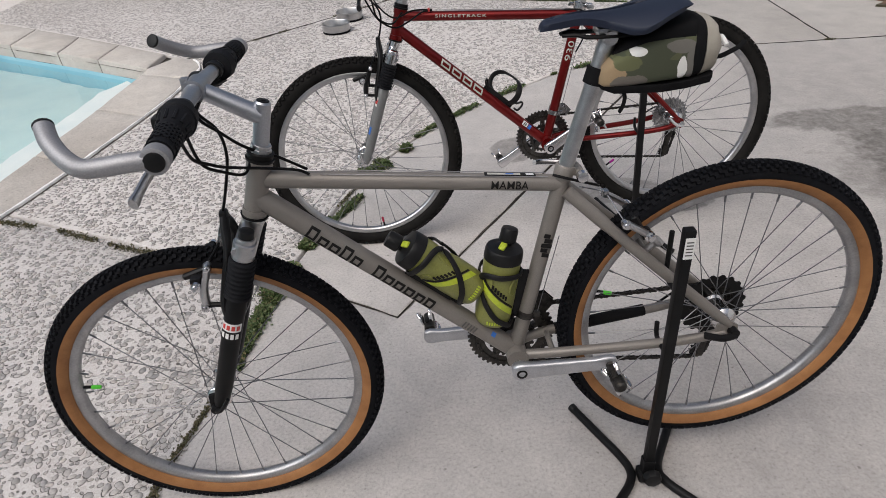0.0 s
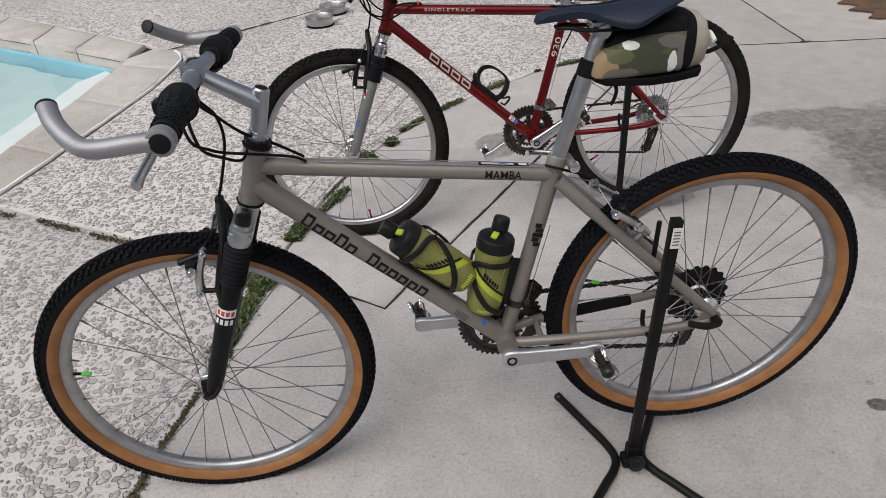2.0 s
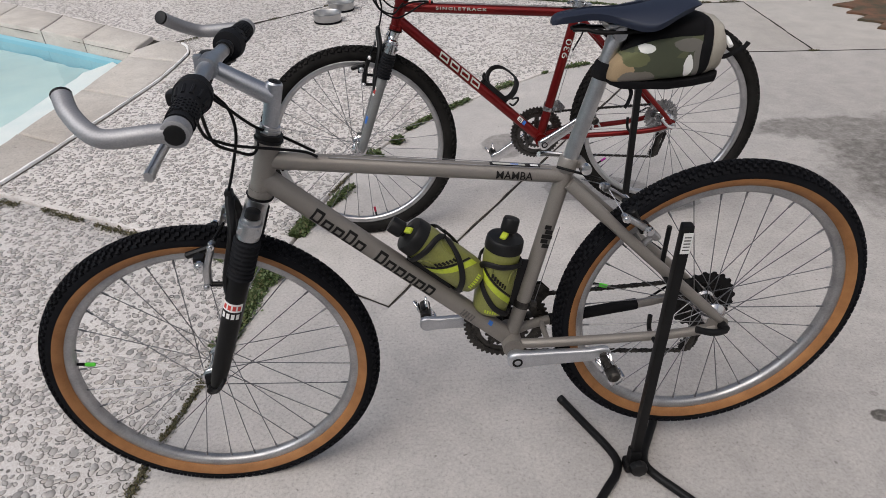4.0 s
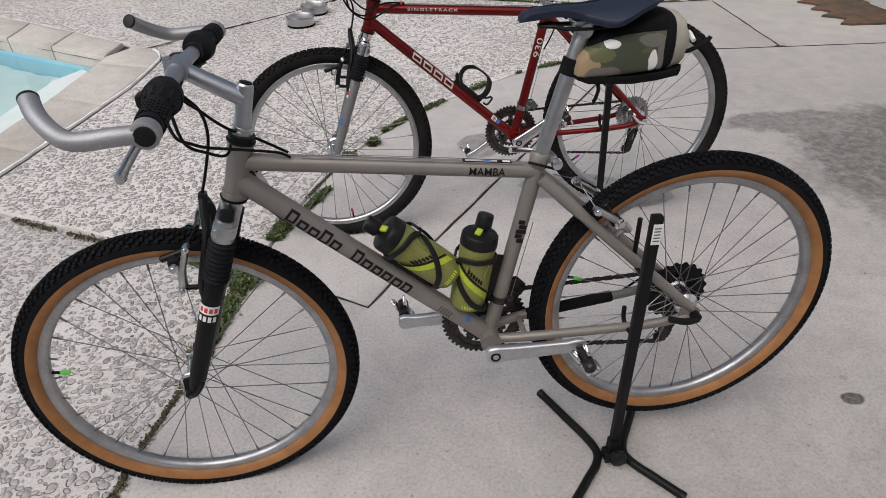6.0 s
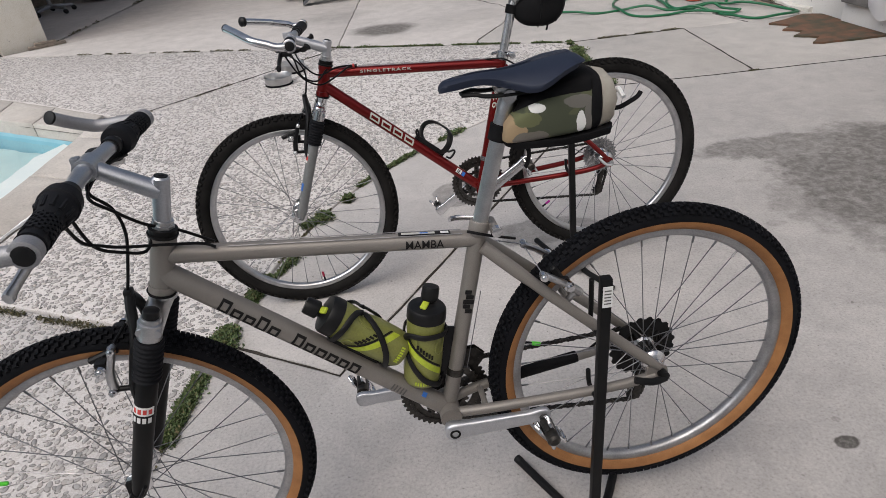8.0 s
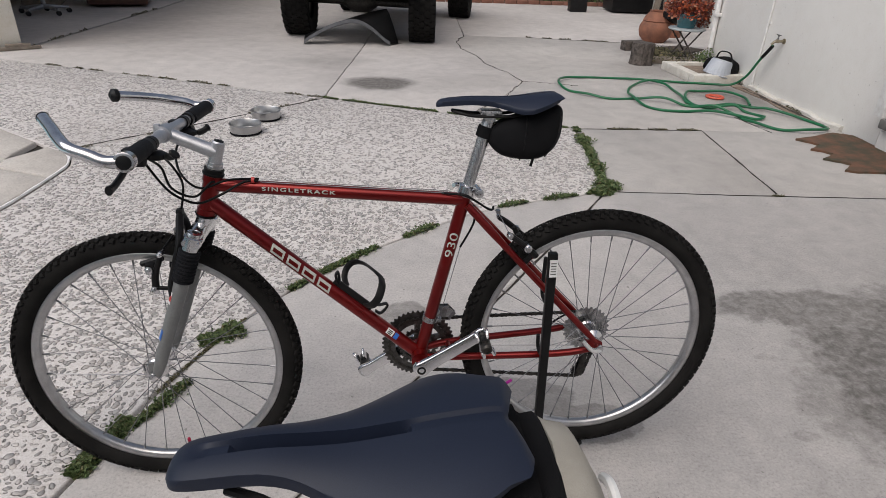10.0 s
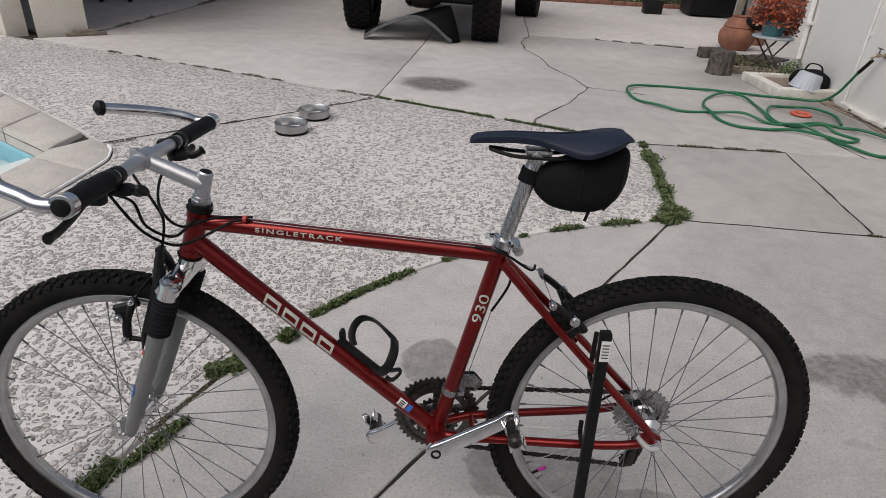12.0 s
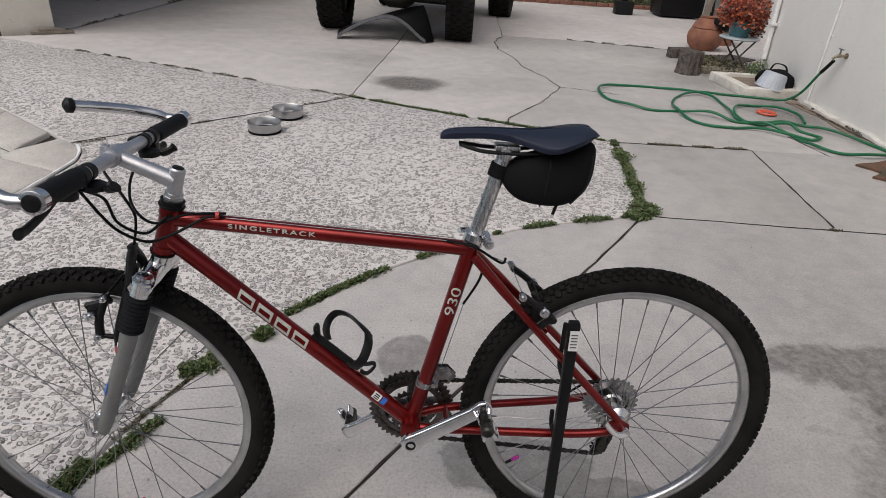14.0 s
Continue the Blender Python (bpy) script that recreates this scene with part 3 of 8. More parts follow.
def pebbles():
    g = np.random.default_rng(3)
    cell = 0.0180
    xs, ys = np.meshgrid(np.arange(-4.7, 1.15, cell), np.arange(-2.55, 6.3, cell))
    x = xs.ravel() + g.uniform(-0.34, 0.34, xs.size) * cell
    y = ys.ravel() + g.uniform(-0.34, 0.34, xs.size) * cell
    keep = np.zeros(len(x), bool)
    for poly, mt in SLABS:
        if mt is MATRIX:
            inner = slab_inner(poly)
            keep |= inside(inner, x, y)
    field = np.sin(x * 1.9 + 0.7 * np.sin(y * 1.3)) * np.sin(y * 2.3 + 0.9 * np.sin(x * 1.7)) + 0.5 * np.sin(x * 5.3 + 1.1) * np.sin(y * 4.7)
    keep &= g.uniform(size=len(x)) < np.clip(0.88 + 0.13 * field - 0.09 * np.clip(y - 1.0, 0, 3), 0.50, 0.95)
    x, y = x[keep], y[keep]
    # the stretch beside the slab joint is built pebble by pebble
    gone = np.hypot(x + 1.36, y - 0.16)
    single = (gone < np.sort(gone)[290]) & inside(slab_inner(SLABS[-3][0], 0.03), x, y)
    lone = np.stack([x[single], y[single]], 1)
    x, y = x[~single], y[~single]
    k = len(x)
    r = 0.0046 + 0.0086 * g.uniform(size=k) ** 1.25
    asp = g.uniform(0.48, 0.88, k)
    turn = g.uniform(0, np.pi, k)
    high = r * g.uniform(0.14, 0.32, k)
    seg = 7
    q = np.arange(seg) * 2 * np.pi / seg
    wob = 1 + g.uniform(-0.16, 0.16, (k, seg))
    verts = np.zeros((k, 2 * seg + 1, 3))
    for ring, (s, h) in enumerate(((1.0, -0.1), (0.86, 0.80))):
        lx, ly = np.cos(q) * wob * (r * s)[:, None], np.sin(q) * wob * (r * asp * s)[:, None]
        verts[:, ring * seg : (ring + 1) * seg, 0] = x[:, None] + lx * np.cos(turn)[:, None] - ly * np.sin(turn)[:, None]
        verts[:, ring * seg : (ring + 1) * seg, 1] = y[:, None] + lx * np.sin(turn)[:, None] + ly * np.cos(turn)[:, None]
        verts[:, ring * seg : (ring + 1) * seg, 2] = (high * h)[:, None]
    verts[:, -1] = np.stack([x, y, high], 1)
    f = []
    for j in range(seg):
        i = (j + 1) % seg
        f += [(j, i, seg + i), (j, seg + i, seg + j), (seg + j, seg + i, 2 * seg)]
    f = np.array(f)
    faces = (f[None] + (np.arange(k) * (2 * seg + 1))[:, None, None]).reshape(-1, 3)
    me = bpy.data.meshes.new("pebbles")
    me.from_pydata(verts.reshape(-1, 3).tolist(), [], faces.tolist())
    me.polygons.foreach_set("use_smooth", [True] * len(me.polygons))
    me.materials.append(PEBBLE)
    # Dark flat rings, shifted to one side, paint the shade at each pebble's edge.
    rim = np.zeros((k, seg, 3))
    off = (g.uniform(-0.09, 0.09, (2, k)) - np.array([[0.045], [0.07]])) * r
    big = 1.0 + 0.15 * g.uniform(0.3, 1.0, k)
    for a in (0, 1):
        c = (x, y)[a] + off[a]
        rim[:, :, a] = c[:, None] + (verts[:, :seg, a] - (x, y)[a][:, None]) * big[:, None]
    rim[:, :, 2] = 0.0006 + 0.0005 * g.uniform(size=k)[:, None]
    dirt = bpy.data.meshes.new("rim_shade")
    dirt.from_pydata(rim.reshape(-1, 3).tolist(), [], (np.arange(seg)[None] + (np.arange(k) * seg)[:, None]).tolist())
    dirt.materials.append(RIMSHADE)
    tagged(new("rim_shade", dirt), "dark dirt caught round the pebbles", "dirt", kind="stuff")
    shapes = []
    for _ in range(8):
        bm = B()
        w = 1 + g.uniform(-0.16, 0.16, seg)
        rings = [[bm.verts.new((math.cos(q[j]) * w[j] * f, math.sin(q[j]) * w[j] * f, h)) for j in range(seg)] for f, h in ((1.0, -0.1), (0.93, 0.5), (0.74, 0.86))]
        tip = bm.verts.new((0, 0, 1))
        for a, b in zip(rings, rings[1:]):
            for j in range(seg):
                bm.faces.new((a[j], a[(j + 1) % seg], b[(j + 1) % seg], b[j]))
        for j in range(seg):
            bm.faces.new((rings[-1][j], rings[-1][(j + 1) % seg], tip))
        pm = bpy.data.meshes.new("pebble")
        bm.to_mesh(pm)
        bm.free()
        pm.polygons.foreach_set("use_smooth", [True] * len(pm.polygons))
        pm.materials.append(LONEPEBBLE)
        shapes.append(pm)
    ring_bm = B()
    for i, (px, py) in enumerate(lone):
        rr, aa, tt = 0.0050 + 0.0082 * g.uniform() ** 1.25, g.uniform(0.5, 0.88), g.uniform(0, np.pi)
        stone = new("pebble", shapes[i % 8])
        stone.parent = pebble_slabs[0]
        stone.matrix_world = Matrix.Translation((px, py, 0)) @ Matrix.Rotation(tt, 4, "Z") @ Matrix.Diagonal((rr, rr * aa, rr * g.uniform(0.16, 0.32), 1))
        # The single pebbles get the same painted edge shade.
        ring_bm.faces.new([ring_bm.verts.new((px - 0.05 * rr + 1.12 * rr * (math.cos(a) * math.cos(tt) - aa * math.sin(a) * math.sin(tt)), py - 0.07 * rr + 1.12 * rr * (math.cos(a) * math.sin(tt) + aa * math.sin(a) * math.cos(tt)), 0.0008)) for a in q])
    tagged(part("rim_shade", ring_bm, RIMSHADE), "dark dirt caught round the pebbles", "dirt", kind="stuff")
    ob = new("pebbles", me)
    return tagged(ob, "grey and tan river pebbles set in pale mortar", "pebbles", kind="stuff")


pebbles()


def strip(line, width, z, thick, rough=0.0, vary=0.5):
    bm = B()
    rows = []
    for i, p in enumerate(line):
        p = jag(p, rough)
        t = (Vector(line[min(i + 1, len(line) - 1)]) - Vector(line[max(i - 1, 0)])).normalized()
        w = width * max(0.06, 0.75 + vary * noise.noise(V(p.x * 11, p.y * 11, 2)))
        s = V(-t.y, t.x) * w / 2
        rows.append([bm.verts.new((p.x + s.x * k, p.y + s.y * k, zz)) for k, zz in ((-1, z - thick), (-0.8, z), (0.8, z), (1, z - thick))])
    for a, b in zip(rows, rows[1:]):
        for j in range(3):
            bm.faces.new((a[j], a[j + 1], b[j + 1], b[j]))
    return bm


tagged(part("trim", strip([tuple(p) for p in dense([q for q in WHITE if q[0] > -2.36 or q[1] < 3.0], 0.03) if p.x > -2.9 and p.y > -2.6][:-95], 0.0135, 0.0148, 0.011, 0.007, 1.1), CAULK), "white caulk line round the pool coping", "caulk", kind="structure")


for line, w in ((CRACK[:-1], 0.007), ([(0.955, 5.56), (1.10, 5.52), (1.22, 5.47), (1.45, 5.42)], 0.007), ([(1.925, 2.83), (1.97, 3.40), (2.027, 4.03)], 0.011), ([VJE, VJ, (0.12, 1.666), (0.930, 2.830)], 0.008), ([(0.96, 2.845), (1.92, 2.80), (3.12, 2.76)], 0.004), ([(1.07, 4.04), (1.6, 4.045), (2.03, 4.05)], 0.010), ([(2.47, 4.43), (2.50, 4.28), (2.56, 4.02)], 0.009), ([(1.468, 8.18), (2.0, 8.06), (2.73, 7.94)], 0.022), ([(-2.24, 3.40), (-1.756, 3.858), (-1.493, 4.096), (-0.826, 4.77)], 0.016)):
    pts = [tuple(Vector(a).lerp(Vector(b), k / 16)) for a, b in zip(line, line[1:]) for k in range(16)] + [line[-1]]
    tagged(part("trim", strip(pts, w, 0.0030 if w == 0.016 else 0.0022, 0.004, 0.032 if w == 0.007 else 0.006, 2.4 if w == 0.007 else 1.6), SOIL), "dark dirt packed in a crack of the concrete", "crack", kind="structure")


# coping stones round the pool
def nearest_on(line, p):
    best = None
    for a, b in zip(line, line[1:]):
        a, b = Vector(a), Vector(b)
        t = max(0, min(1, (Vector(p) - a).dot(b - a) / (b - a).length_squared))
        q = a.lerp(b, t)
        if best is None or (q - Vector(p)).length < best[1]:
            best = (q, (q - Vector(p)).length)
    return best[0]


coping = thing("pool_coping", Matrix(), "weathered beige concrete coping round the pool", "coping", kind="structure")
EASTCUTS = [-2.6, -1.85, -1.2, -0.6, 0.03, 0.65, 1.28, 1.90, 2.50, 3.10]
cop = []
for a, b in zip(EASTCUTS, EASTCUTS[1:]):
    i0, i1 = nearest_on(POOL[:5], (-2.5, a)), nearest_on(POOL[:5], (-2.5, b))
    o0, o1 = nearest_on(WHITE, (-2.2, a - 0.15)), nearest_on(WHITE, (-2.2, b - 0.15))
    cop.append([i0, o0, o0.lerp(o1, 0.5), o1, i1])
corner = [tuple(nearest_on(POOL[:5], (-2.5, 3.10))), tuple(nearest_on(WHITE, (-2.2, 2.95)))] + [p for p in WHITE if p[1] > 2.97 and p[0] > -2.45] + [(-2.455, 3.22)]
cop.append(corner)
north = [V(-2.455, 3.22), V(-2.92, 3.516), V(-3.33, 3.775), V(-3.87, 4.103), V(-4.57, 4.53), V(-6.2, 5.52)]
outer_n = [V(-2.44, 3.535), V(-2.90, 3.885), V(-3.36, 4.215), V(-3.9, 4.59), V(-4.6, 5.05), V(-6.2, 6.08)]
cop += [[north[i], outer_n[i], outer_n[i + 1], north[i + 1]] for i in range(5)]
for poly in cop:
    part("coping_stone", slab_mesh([tuple(p) for p in poly], 0.012, 0.10, 0.009, 0.011, 0.006), COPING, coping, sharp=60)

pool = thing("pool", Matrix(), "pale blue painted swimming pool with a shallow plaster ledge", "pool", kind="structure")
PW = POOL + [(-14.0, 10.0), (-14.0, -2.6)]
bm = B()
lo = [bm.verts.new((x, y, -1.3)) for x, y in PW]
hi = [bm.verts.new((x, y, -0.086)) for x, y in PW]
for i in range(len(PW)):
    j = (i + 1) % len(PW)
    bm.faces.new((lo[i], lo[j], hi[j], hi[i]))
bm.faces.new(lo)
part("pool_wall", bm, POOLBLUE, pool)
ledge = [(x - 0.004, y - 0.004) for x, y in POOL] + [(-6.3, 5.3), (-6.3, -2.6)]
lip = [(x - 0.004, y) for x, y in POOL[:5]] + [(-2.70, 3.36), (-2.80, 3.16), (-2.82, 2.80), (-2.88, 2.22), (-3.02, 1.2), (-3.26, -2.6)]
part("plaster_lip", slab_mesh(lip, -0.108, 0.15, 0.0, 0.012, 0.03), PLASTER, pool, "rough white plaster at the waterline", sharp=60)
part("ledge", slab_mesh(ledge, -0.20, 1.0, 0.0, 0.03, 0.03), PLASTER, pool, "white plaster step under shallow water", sharp=60)
bm = B()
bm.faces.new([bm.verts.new((x, y, -0.115)) for x, y in PW])
w = tagged(part("water", bm, WATER), "clear still pool water", "water", kind="structure")
if w.data.polygons[0].normal.z < 0:
    w.data.flip_normals()
w.visible_shadow = False


# ---- weeds in the joints ----
def weeds(name, line, count, width, size, material, label, tall=1.0, seed=1, clump=0.0):
    """Many small leaves along a joint."""
    g = random.Random(seed)
    verts, faces = [], []
    segs = [(Vector(a), Vector(b)) for a, b in zip(line, line[1:])]
    lens = [(b - a).length for a, b in segs]
    for _ in range(count):
        a, b = g.choices(segs, lens)[0]
        p = a.lerp(b, g.random())
        dens = noise.noise(V(p.x * 6, p.y * 6, seed))
        if dens < clump:
            continue
        t = (b - a).normalized()
        p = p + V(-t.y, t.x) * g.gauss(0, width * (0.35 + 0.8 * max(0, dens)))
        h, az, lean = size * g.uniform(0.5, 1.3), g.uniform(0, 6.283), g.uniform(0.3, 1.3)
        base = V(p.x, p.y, g.uniform(-0.004, size * 0.9 * tall * max(0.15, dens + 0.4)))
        d = V(math.cos(az) * math.sin(lean), math.sin(az) * math.sin(lean), math.cos(lean))
        s = V(-math.sin(az), math.cos(az), 0) * h * g.uniform(0.22, 0.42)
        k = len(verts)
        verts += [base, base + d * h * 0.5 + s, base + d * h + V(0, 0, -0.15 * h), base + d * h * 0.5 - s]
        faces += [(k, k + 1, k + 2), (k, k + 2, k + 3)]
    me = bpy.data.meshes.new(name)
    me.from_pydata([tuple(v) for v in verts], [], faces)
    me.materials.append(material)
    return tagged(new(name, me), label, "weeds", kind="stuff")


ei = lambda y: min(range(len(EDGE)), key=lambda i: abs(EDGE[i][1] - y))  # noqa: E731
weeds("weeds", EDGE[ei(0.30) : ei(0.92)], 11000, 0.032, 0.013, WEED, "low green weeds along the slab joint", 1.7, 1, -0.7)
weeds("weeds", EDGE[ei(-0.9) : ei(0.40)], 2600, 0.012, 0.009, DRYWEED, "dry brown weeds in the slab joint", 0.7, 2, -0.1)
weeds("weeds", EDGE[ei(0.86) : ei(1.22)], 6200, 0.033, 0.014, WEED, "thick low weeds along the slab joint", 1.5, 3, -0.6)
weeds("weeds", [(-0.995, 1.02), (-0.90, 1.19), (-0.862, 1.27)], 1600, 0.016, 0.013, WEED, "thick low weeds along the slab joint", 1.3, 25, -0.8)
weeds("weeds", [(-0.885, 1.475), (-0.82, 1.50), (-0.765, 1.545)], 1500, 0.040, 0.017, WEED, "spreading clump of green weeds at the slab joint", 1.5, 23, -0.9)
weeds("weeds", [(-0.70, 1.655), (-0.675, 1.69)], 520, 0.024, 0.024, WEED, "small grassy tuft at the slab joint", 1.5, 24, -0.9)
weeds("weeds", EDGE[ei(1.25) : ei(1.75)], 900, 0.007, 0.009, DRYWEED, "dry weeds in the slab joint", 0.8, 26, -0.3)
weeds("weeds", EDGE[ei(1.76) : ei(2.2)], 3400, 0.019, 0.015, WEED, "low green weeds along the slab joint", 1.3, 4, -0.35)
weeds("weeds", EDGE[ei(2.1) :], 3600, 0.020, 0.016, WEED, "low green weeds along the slab joint", 1.2, 5, -0.15)
weeds("weeds", [(0.947, 2.847), (1.0, 3.25), (1.05, 3.7), (1.07, 4.04)], 5200, 0.034, 0.020, WEED, "thick green weeds round a slab's edge", 1.2, 6, -0.5)
weeds("weeds", [(0.86, 2.81), (0.95, 2.85), (0.98, 2.98)], 2600, 0.05, 0.020, WEED, "thick green weeds round a slab's edge", 1.2, 16, -0.7)
weeds("weeds", [(1.07, 4.04), (-0.826, 4.79)], 4200, 0.022, 0.015, WEED, "low green weeds along the slab joint", 1.0, 7, -0.35)
weeds("weeds", [(-0.826, 4.79), (-1.557, 5.077), (-3.53, 5.825)], 2400, 0.02, 0.014, DRYWEED, "dry weeds along the slab joint", 0.9, 8, 0.0)
weeds("weeds", [VJE, (-1.42, 0.85), (-1.75, 1.003), (-2.083, 1.168), (-2.37, 1.27)], 3600, 0.016, 0.010, DRYWEED, "dark dry weeds in the slab joint", 1.0, 9, 0.05)
weeds("weeds", [(-1.10, 0.70), (-1.2, 0.745), (-1.36, 0.82)], 1500, 0.022, 0.011, WEED, "low green weeds along the slab joint", 1.0, 19, -0.4)
weeds("weeds", [WHITE[iw2], (-1.5, 4.08), (-0.826, 4.79)], 1500, 0.012, 0.012, DRYWEED, "dry weeds in the slab joint", 0.9, 10, 0.12)
weeds("weeds", [(1.07, 4.04), (2.03, 4.05)], 1600, 0.014, 0.012, DRYWEED, "dry weeds in the slab joint", 0.9, 11, 0.0)
weeds("weeds", [(1.468, 8.18), (2.73, 7.94)], 1200, 0.03, 0.016, DRYWEED, "dry weeds in the slab joint", 0.9, 12, -0.1)
weeds("weeds", [(1.88, 2.80), (1.95, 2.80)], 240, 0.012, 0.010, DRYWEED, "dry tuft where two joints meet", 0.9, 13, -0.9)
weeds("weeds", [(-4.05, 6.55), (-3.9, 9.0), (-3.83, 10.0)], 900, 0.02, 0.022, DRYWEED, "dry weeds along the garage threshold", 1.2, 14, 0.05)
weeds("weeds", [(3.12, 4.3), (3.12, 5.7)], 700, 0.02, 0.02, DRYWEED, "dry weeds at the foot of the wall", 1.0, 15, 0.0)


# ---- walls and buildings ----
def wall(name, a, b, z0, z1, thick, material, label):
    a, b = Vector((*a, 0)), Vector((*b, 0))
    d = (b - a).normalized()
    bm = B()
    box(bm, ((b - a).length, thick, z1 - z0), Matrix.Translation((a + b) / 2 + V(-d.y, d.x, 0) * -thick / 2 + V(0, 0, (z0 + z1) / 2)) @ Matrix.Rotation(math.atan2(d.y, d.x), 4, "Z"), 0.006)
    return tagged(part(name, bm, material), label, "wall", kind="structure")


HX = 3.16
DOOR = (2.35, 3.74)
WHITEWALL = "white stucco house wall"
wall("wall_east", (HX, -4.4), (HX, DOOR[0]), -0.03, 2.7, 0.18, STUCCO, WHITEWALL)
wall("wall_east", (HX, DOOR[1]), (HX, 6.45), -0.03, 2.7, 0.18, STUCCO, WHITEWALL)
wall("wall_east", (HX - 0.05, DOOR[0] - 0.02), (HX - 0.05, DOOR[1] - 0.06), -0.03, 0.155, 0.23, STUCCO, "white stucco wall under the door sill")
wall("wall_east", (HX, DOOR[0]), (HX, DOOR[1]), 2.2, 2.7, 0.18, STUCCO, "white stucco wall over the door")
wall("wall_east", (4.62, 6.50), (4.62, 12.6), -0.03, 2.7, 0.18, STUCCO, WHITEWALL)
wall("wall_east", (HX + 0.18, 6.45), (4.8, 6.45), -0.03, 2.7, 0.18, STUCCO, WHITEWALL)
wall("wall_north", (-3.7, 12.9), (4.85, 12.9), -0.03, 1.9, 0.12, WOODGREY, "weathered board fence behind the yard")
# Unseen wall added behind the camera; it closes the yard and dims near ground.
wall("unseen_wall_south", (4.2, -3.45), (-9.0, -3.45), -0.03, 2.9, 0.18, STUCCO, WHITEWALL)
# garage with its open side to the yard
wall("wall_garage", (-9.0, 9.72), (-4.60, 6.385), -0.03, 2.6, 0.2, CREAM, "cream stucco garage wall")
bm = B()
box(bm, (0.46, 0.30, 2.63), Matrix.Translation((-4.335, 6.53, 1.285)) @ Matrix.Rotation(radians(36), 4, "Z"), 0.012)
tagged(part("wall_garage", bm, CREAM), "cream stucco pillar beside the garage door", "pillar", kind="structure")
wall("wall_garage", (-3.7, 12.75), (-9.0, 12.75), -0.03, 2.6, 0.15, CREAM, "cream garage end wall in deep shade")
wall("wall_garage", (-9.15, 12.7), (-9.15, 9.5), -0.03, 2.6, 0.15, CREAM, "cream garage back wall in deep shade")
bm = B()
plate(bm, [(-3.79, 12.7), (-3.86, 10.0), (-4.08, 6.62), (-4.5, 6.45), (-9.0, 9.8), (-9.0, 12.7)], 0.03, Matrix.Translation((0, 0, -0.013)))
tagged(part("floor", bm, CONCRETE), "grey concrete garage floor in shade", "floor", kind="structure")
bm = B()
plate(bm, [(-3.5, 12.9), (-3.8, 6.3), (-4.5, 6.0), (-9.3, 9.5), (-9.3, 12.9)], 0.15, Matrix.Translation((0, 0, 2.64)))
tagged(part("ceiling", bm, CREAM), "flat garage roof", "roof", kind="structure")
# weathered board on the ground at the pillar
for k, (a, b) in enumerate((((-4.17, 6.38, 0.018), (-3.93, 6.56, 0.018)), ((-4.13, 6.42, 0.045), (-3.99, 6.52, 0.045)))):
    bm = B()
    box(bm, ((Vector(b) - Vector(a)).length * 1.25, 0.06, 0.028), Matrix.Translation((Vector(a) + Vector(b)) / 2) @ Matrix.Rotation(math.atan2(b[1] - a[1], b[0] - a[0]), 4, "Z"), 0.004)
    tagged(part("timber_offcut", bm, WOODGREY), "weathered timber offcut lying by the garage pillar", "timber", "timber offcuts")

# door: peeling frame, sill, glazed leaf
door = thing("door_1", Matrix.Translation((HX, 0, 0)), "glazed house door with peeling white paint, raised on a sill", "door", kind="structure")
bm = B()
box(bm, (0.26, DOOR[1] - DOOR[0] - 0.04, 0.065), Matrix.Translation((0.03, (DOOR[0] + DOOR[1]) / 2 - 0.06, 0.190)), 0.010)
part("sill", bm, STONESILL, door, "worn dark grey stone sill")
for y, sg in ((DOOR[1], -1), (DOOR[0], 1)):
    for x0, o, w, th in ((0.0, 0.045, 0.09, 0.14), (0.022, 0.110, 0.038, 0.12), (0.045, 0.150, 0.040, 0.10)):
        bm = B()
        box(bm, (th, w, 1.98), Matrix.Translation((x0 - 0.03, y + sg * o, 1.215)), 0.005)
        for v in bm.verts:
            v.co += 0.0025 * noise.noise_vector(v.co * 7)
        part("jamb_board", bm, WHITEPAINT, door)
# Black strip paints the shade in the gap between jamb and leaf.
bm = B()
box(bm, (0.012, 0.070, 1.95), Matrix.Translation((0.045, DOOR[1] - 0.205, 1.2)), 0.002)
part("door_gap", bm, BLACKPAINT, door, "dark weather strip")
leaf_y = (DOOR[0] + 0.25, DOOR[1] - 0.250)
bm = B()
for y in (leaf_y[1] - 0.065, leaf_y[0] + 0.065):
    box(bm, (0.045, 0.13, 1.98), Matrix.Translation((0.05, y, 1.2)), 0.004)
for z, h in ((0.34, 0.26), (1.15, 0.035), (0.80, 0.035), (1.5, 0.035), (2.12, 0.14)):
    box(bm, (0.043, leaf_y[1] - leaf_y[0] - 0.25, h), Matrix.Translation((0.05, sum(leaf_y) / 2, z)), 0.004)
leaf = part("door_leaf", bm, WHITEPAINT, door)
for z in (0.265, 0.325, 0.385, 0.445):
    bm = B()
    box(bm, (0.014, leaf_y[1] - leaf_y[0] - 0.28, 0.048), Matrix.Translation((0.023, sum(leaf_y) / 2, z)) @ Matrix.Rotation(radians(6), 4, "Y"), 0.003)
    for v in bm.verts:
        v.co += 0.002 * noise.noise_vector(v.co * 9)
    part("door_slat", bm, WHITEPAINT, leaf)
    # Black strip paints the shade below each slat.
    bm = B()
    box(bm, (0.010, leaf_y[1] - leaf_y[0] - 0.29, 0.008), Matrix.Translation((0.021, sum(leaf_y) / 2, z - 0.029)), 0.001)
    part("slat_gap", bm, BLACKPAINT, leaf, "dark gap between peeling slats")
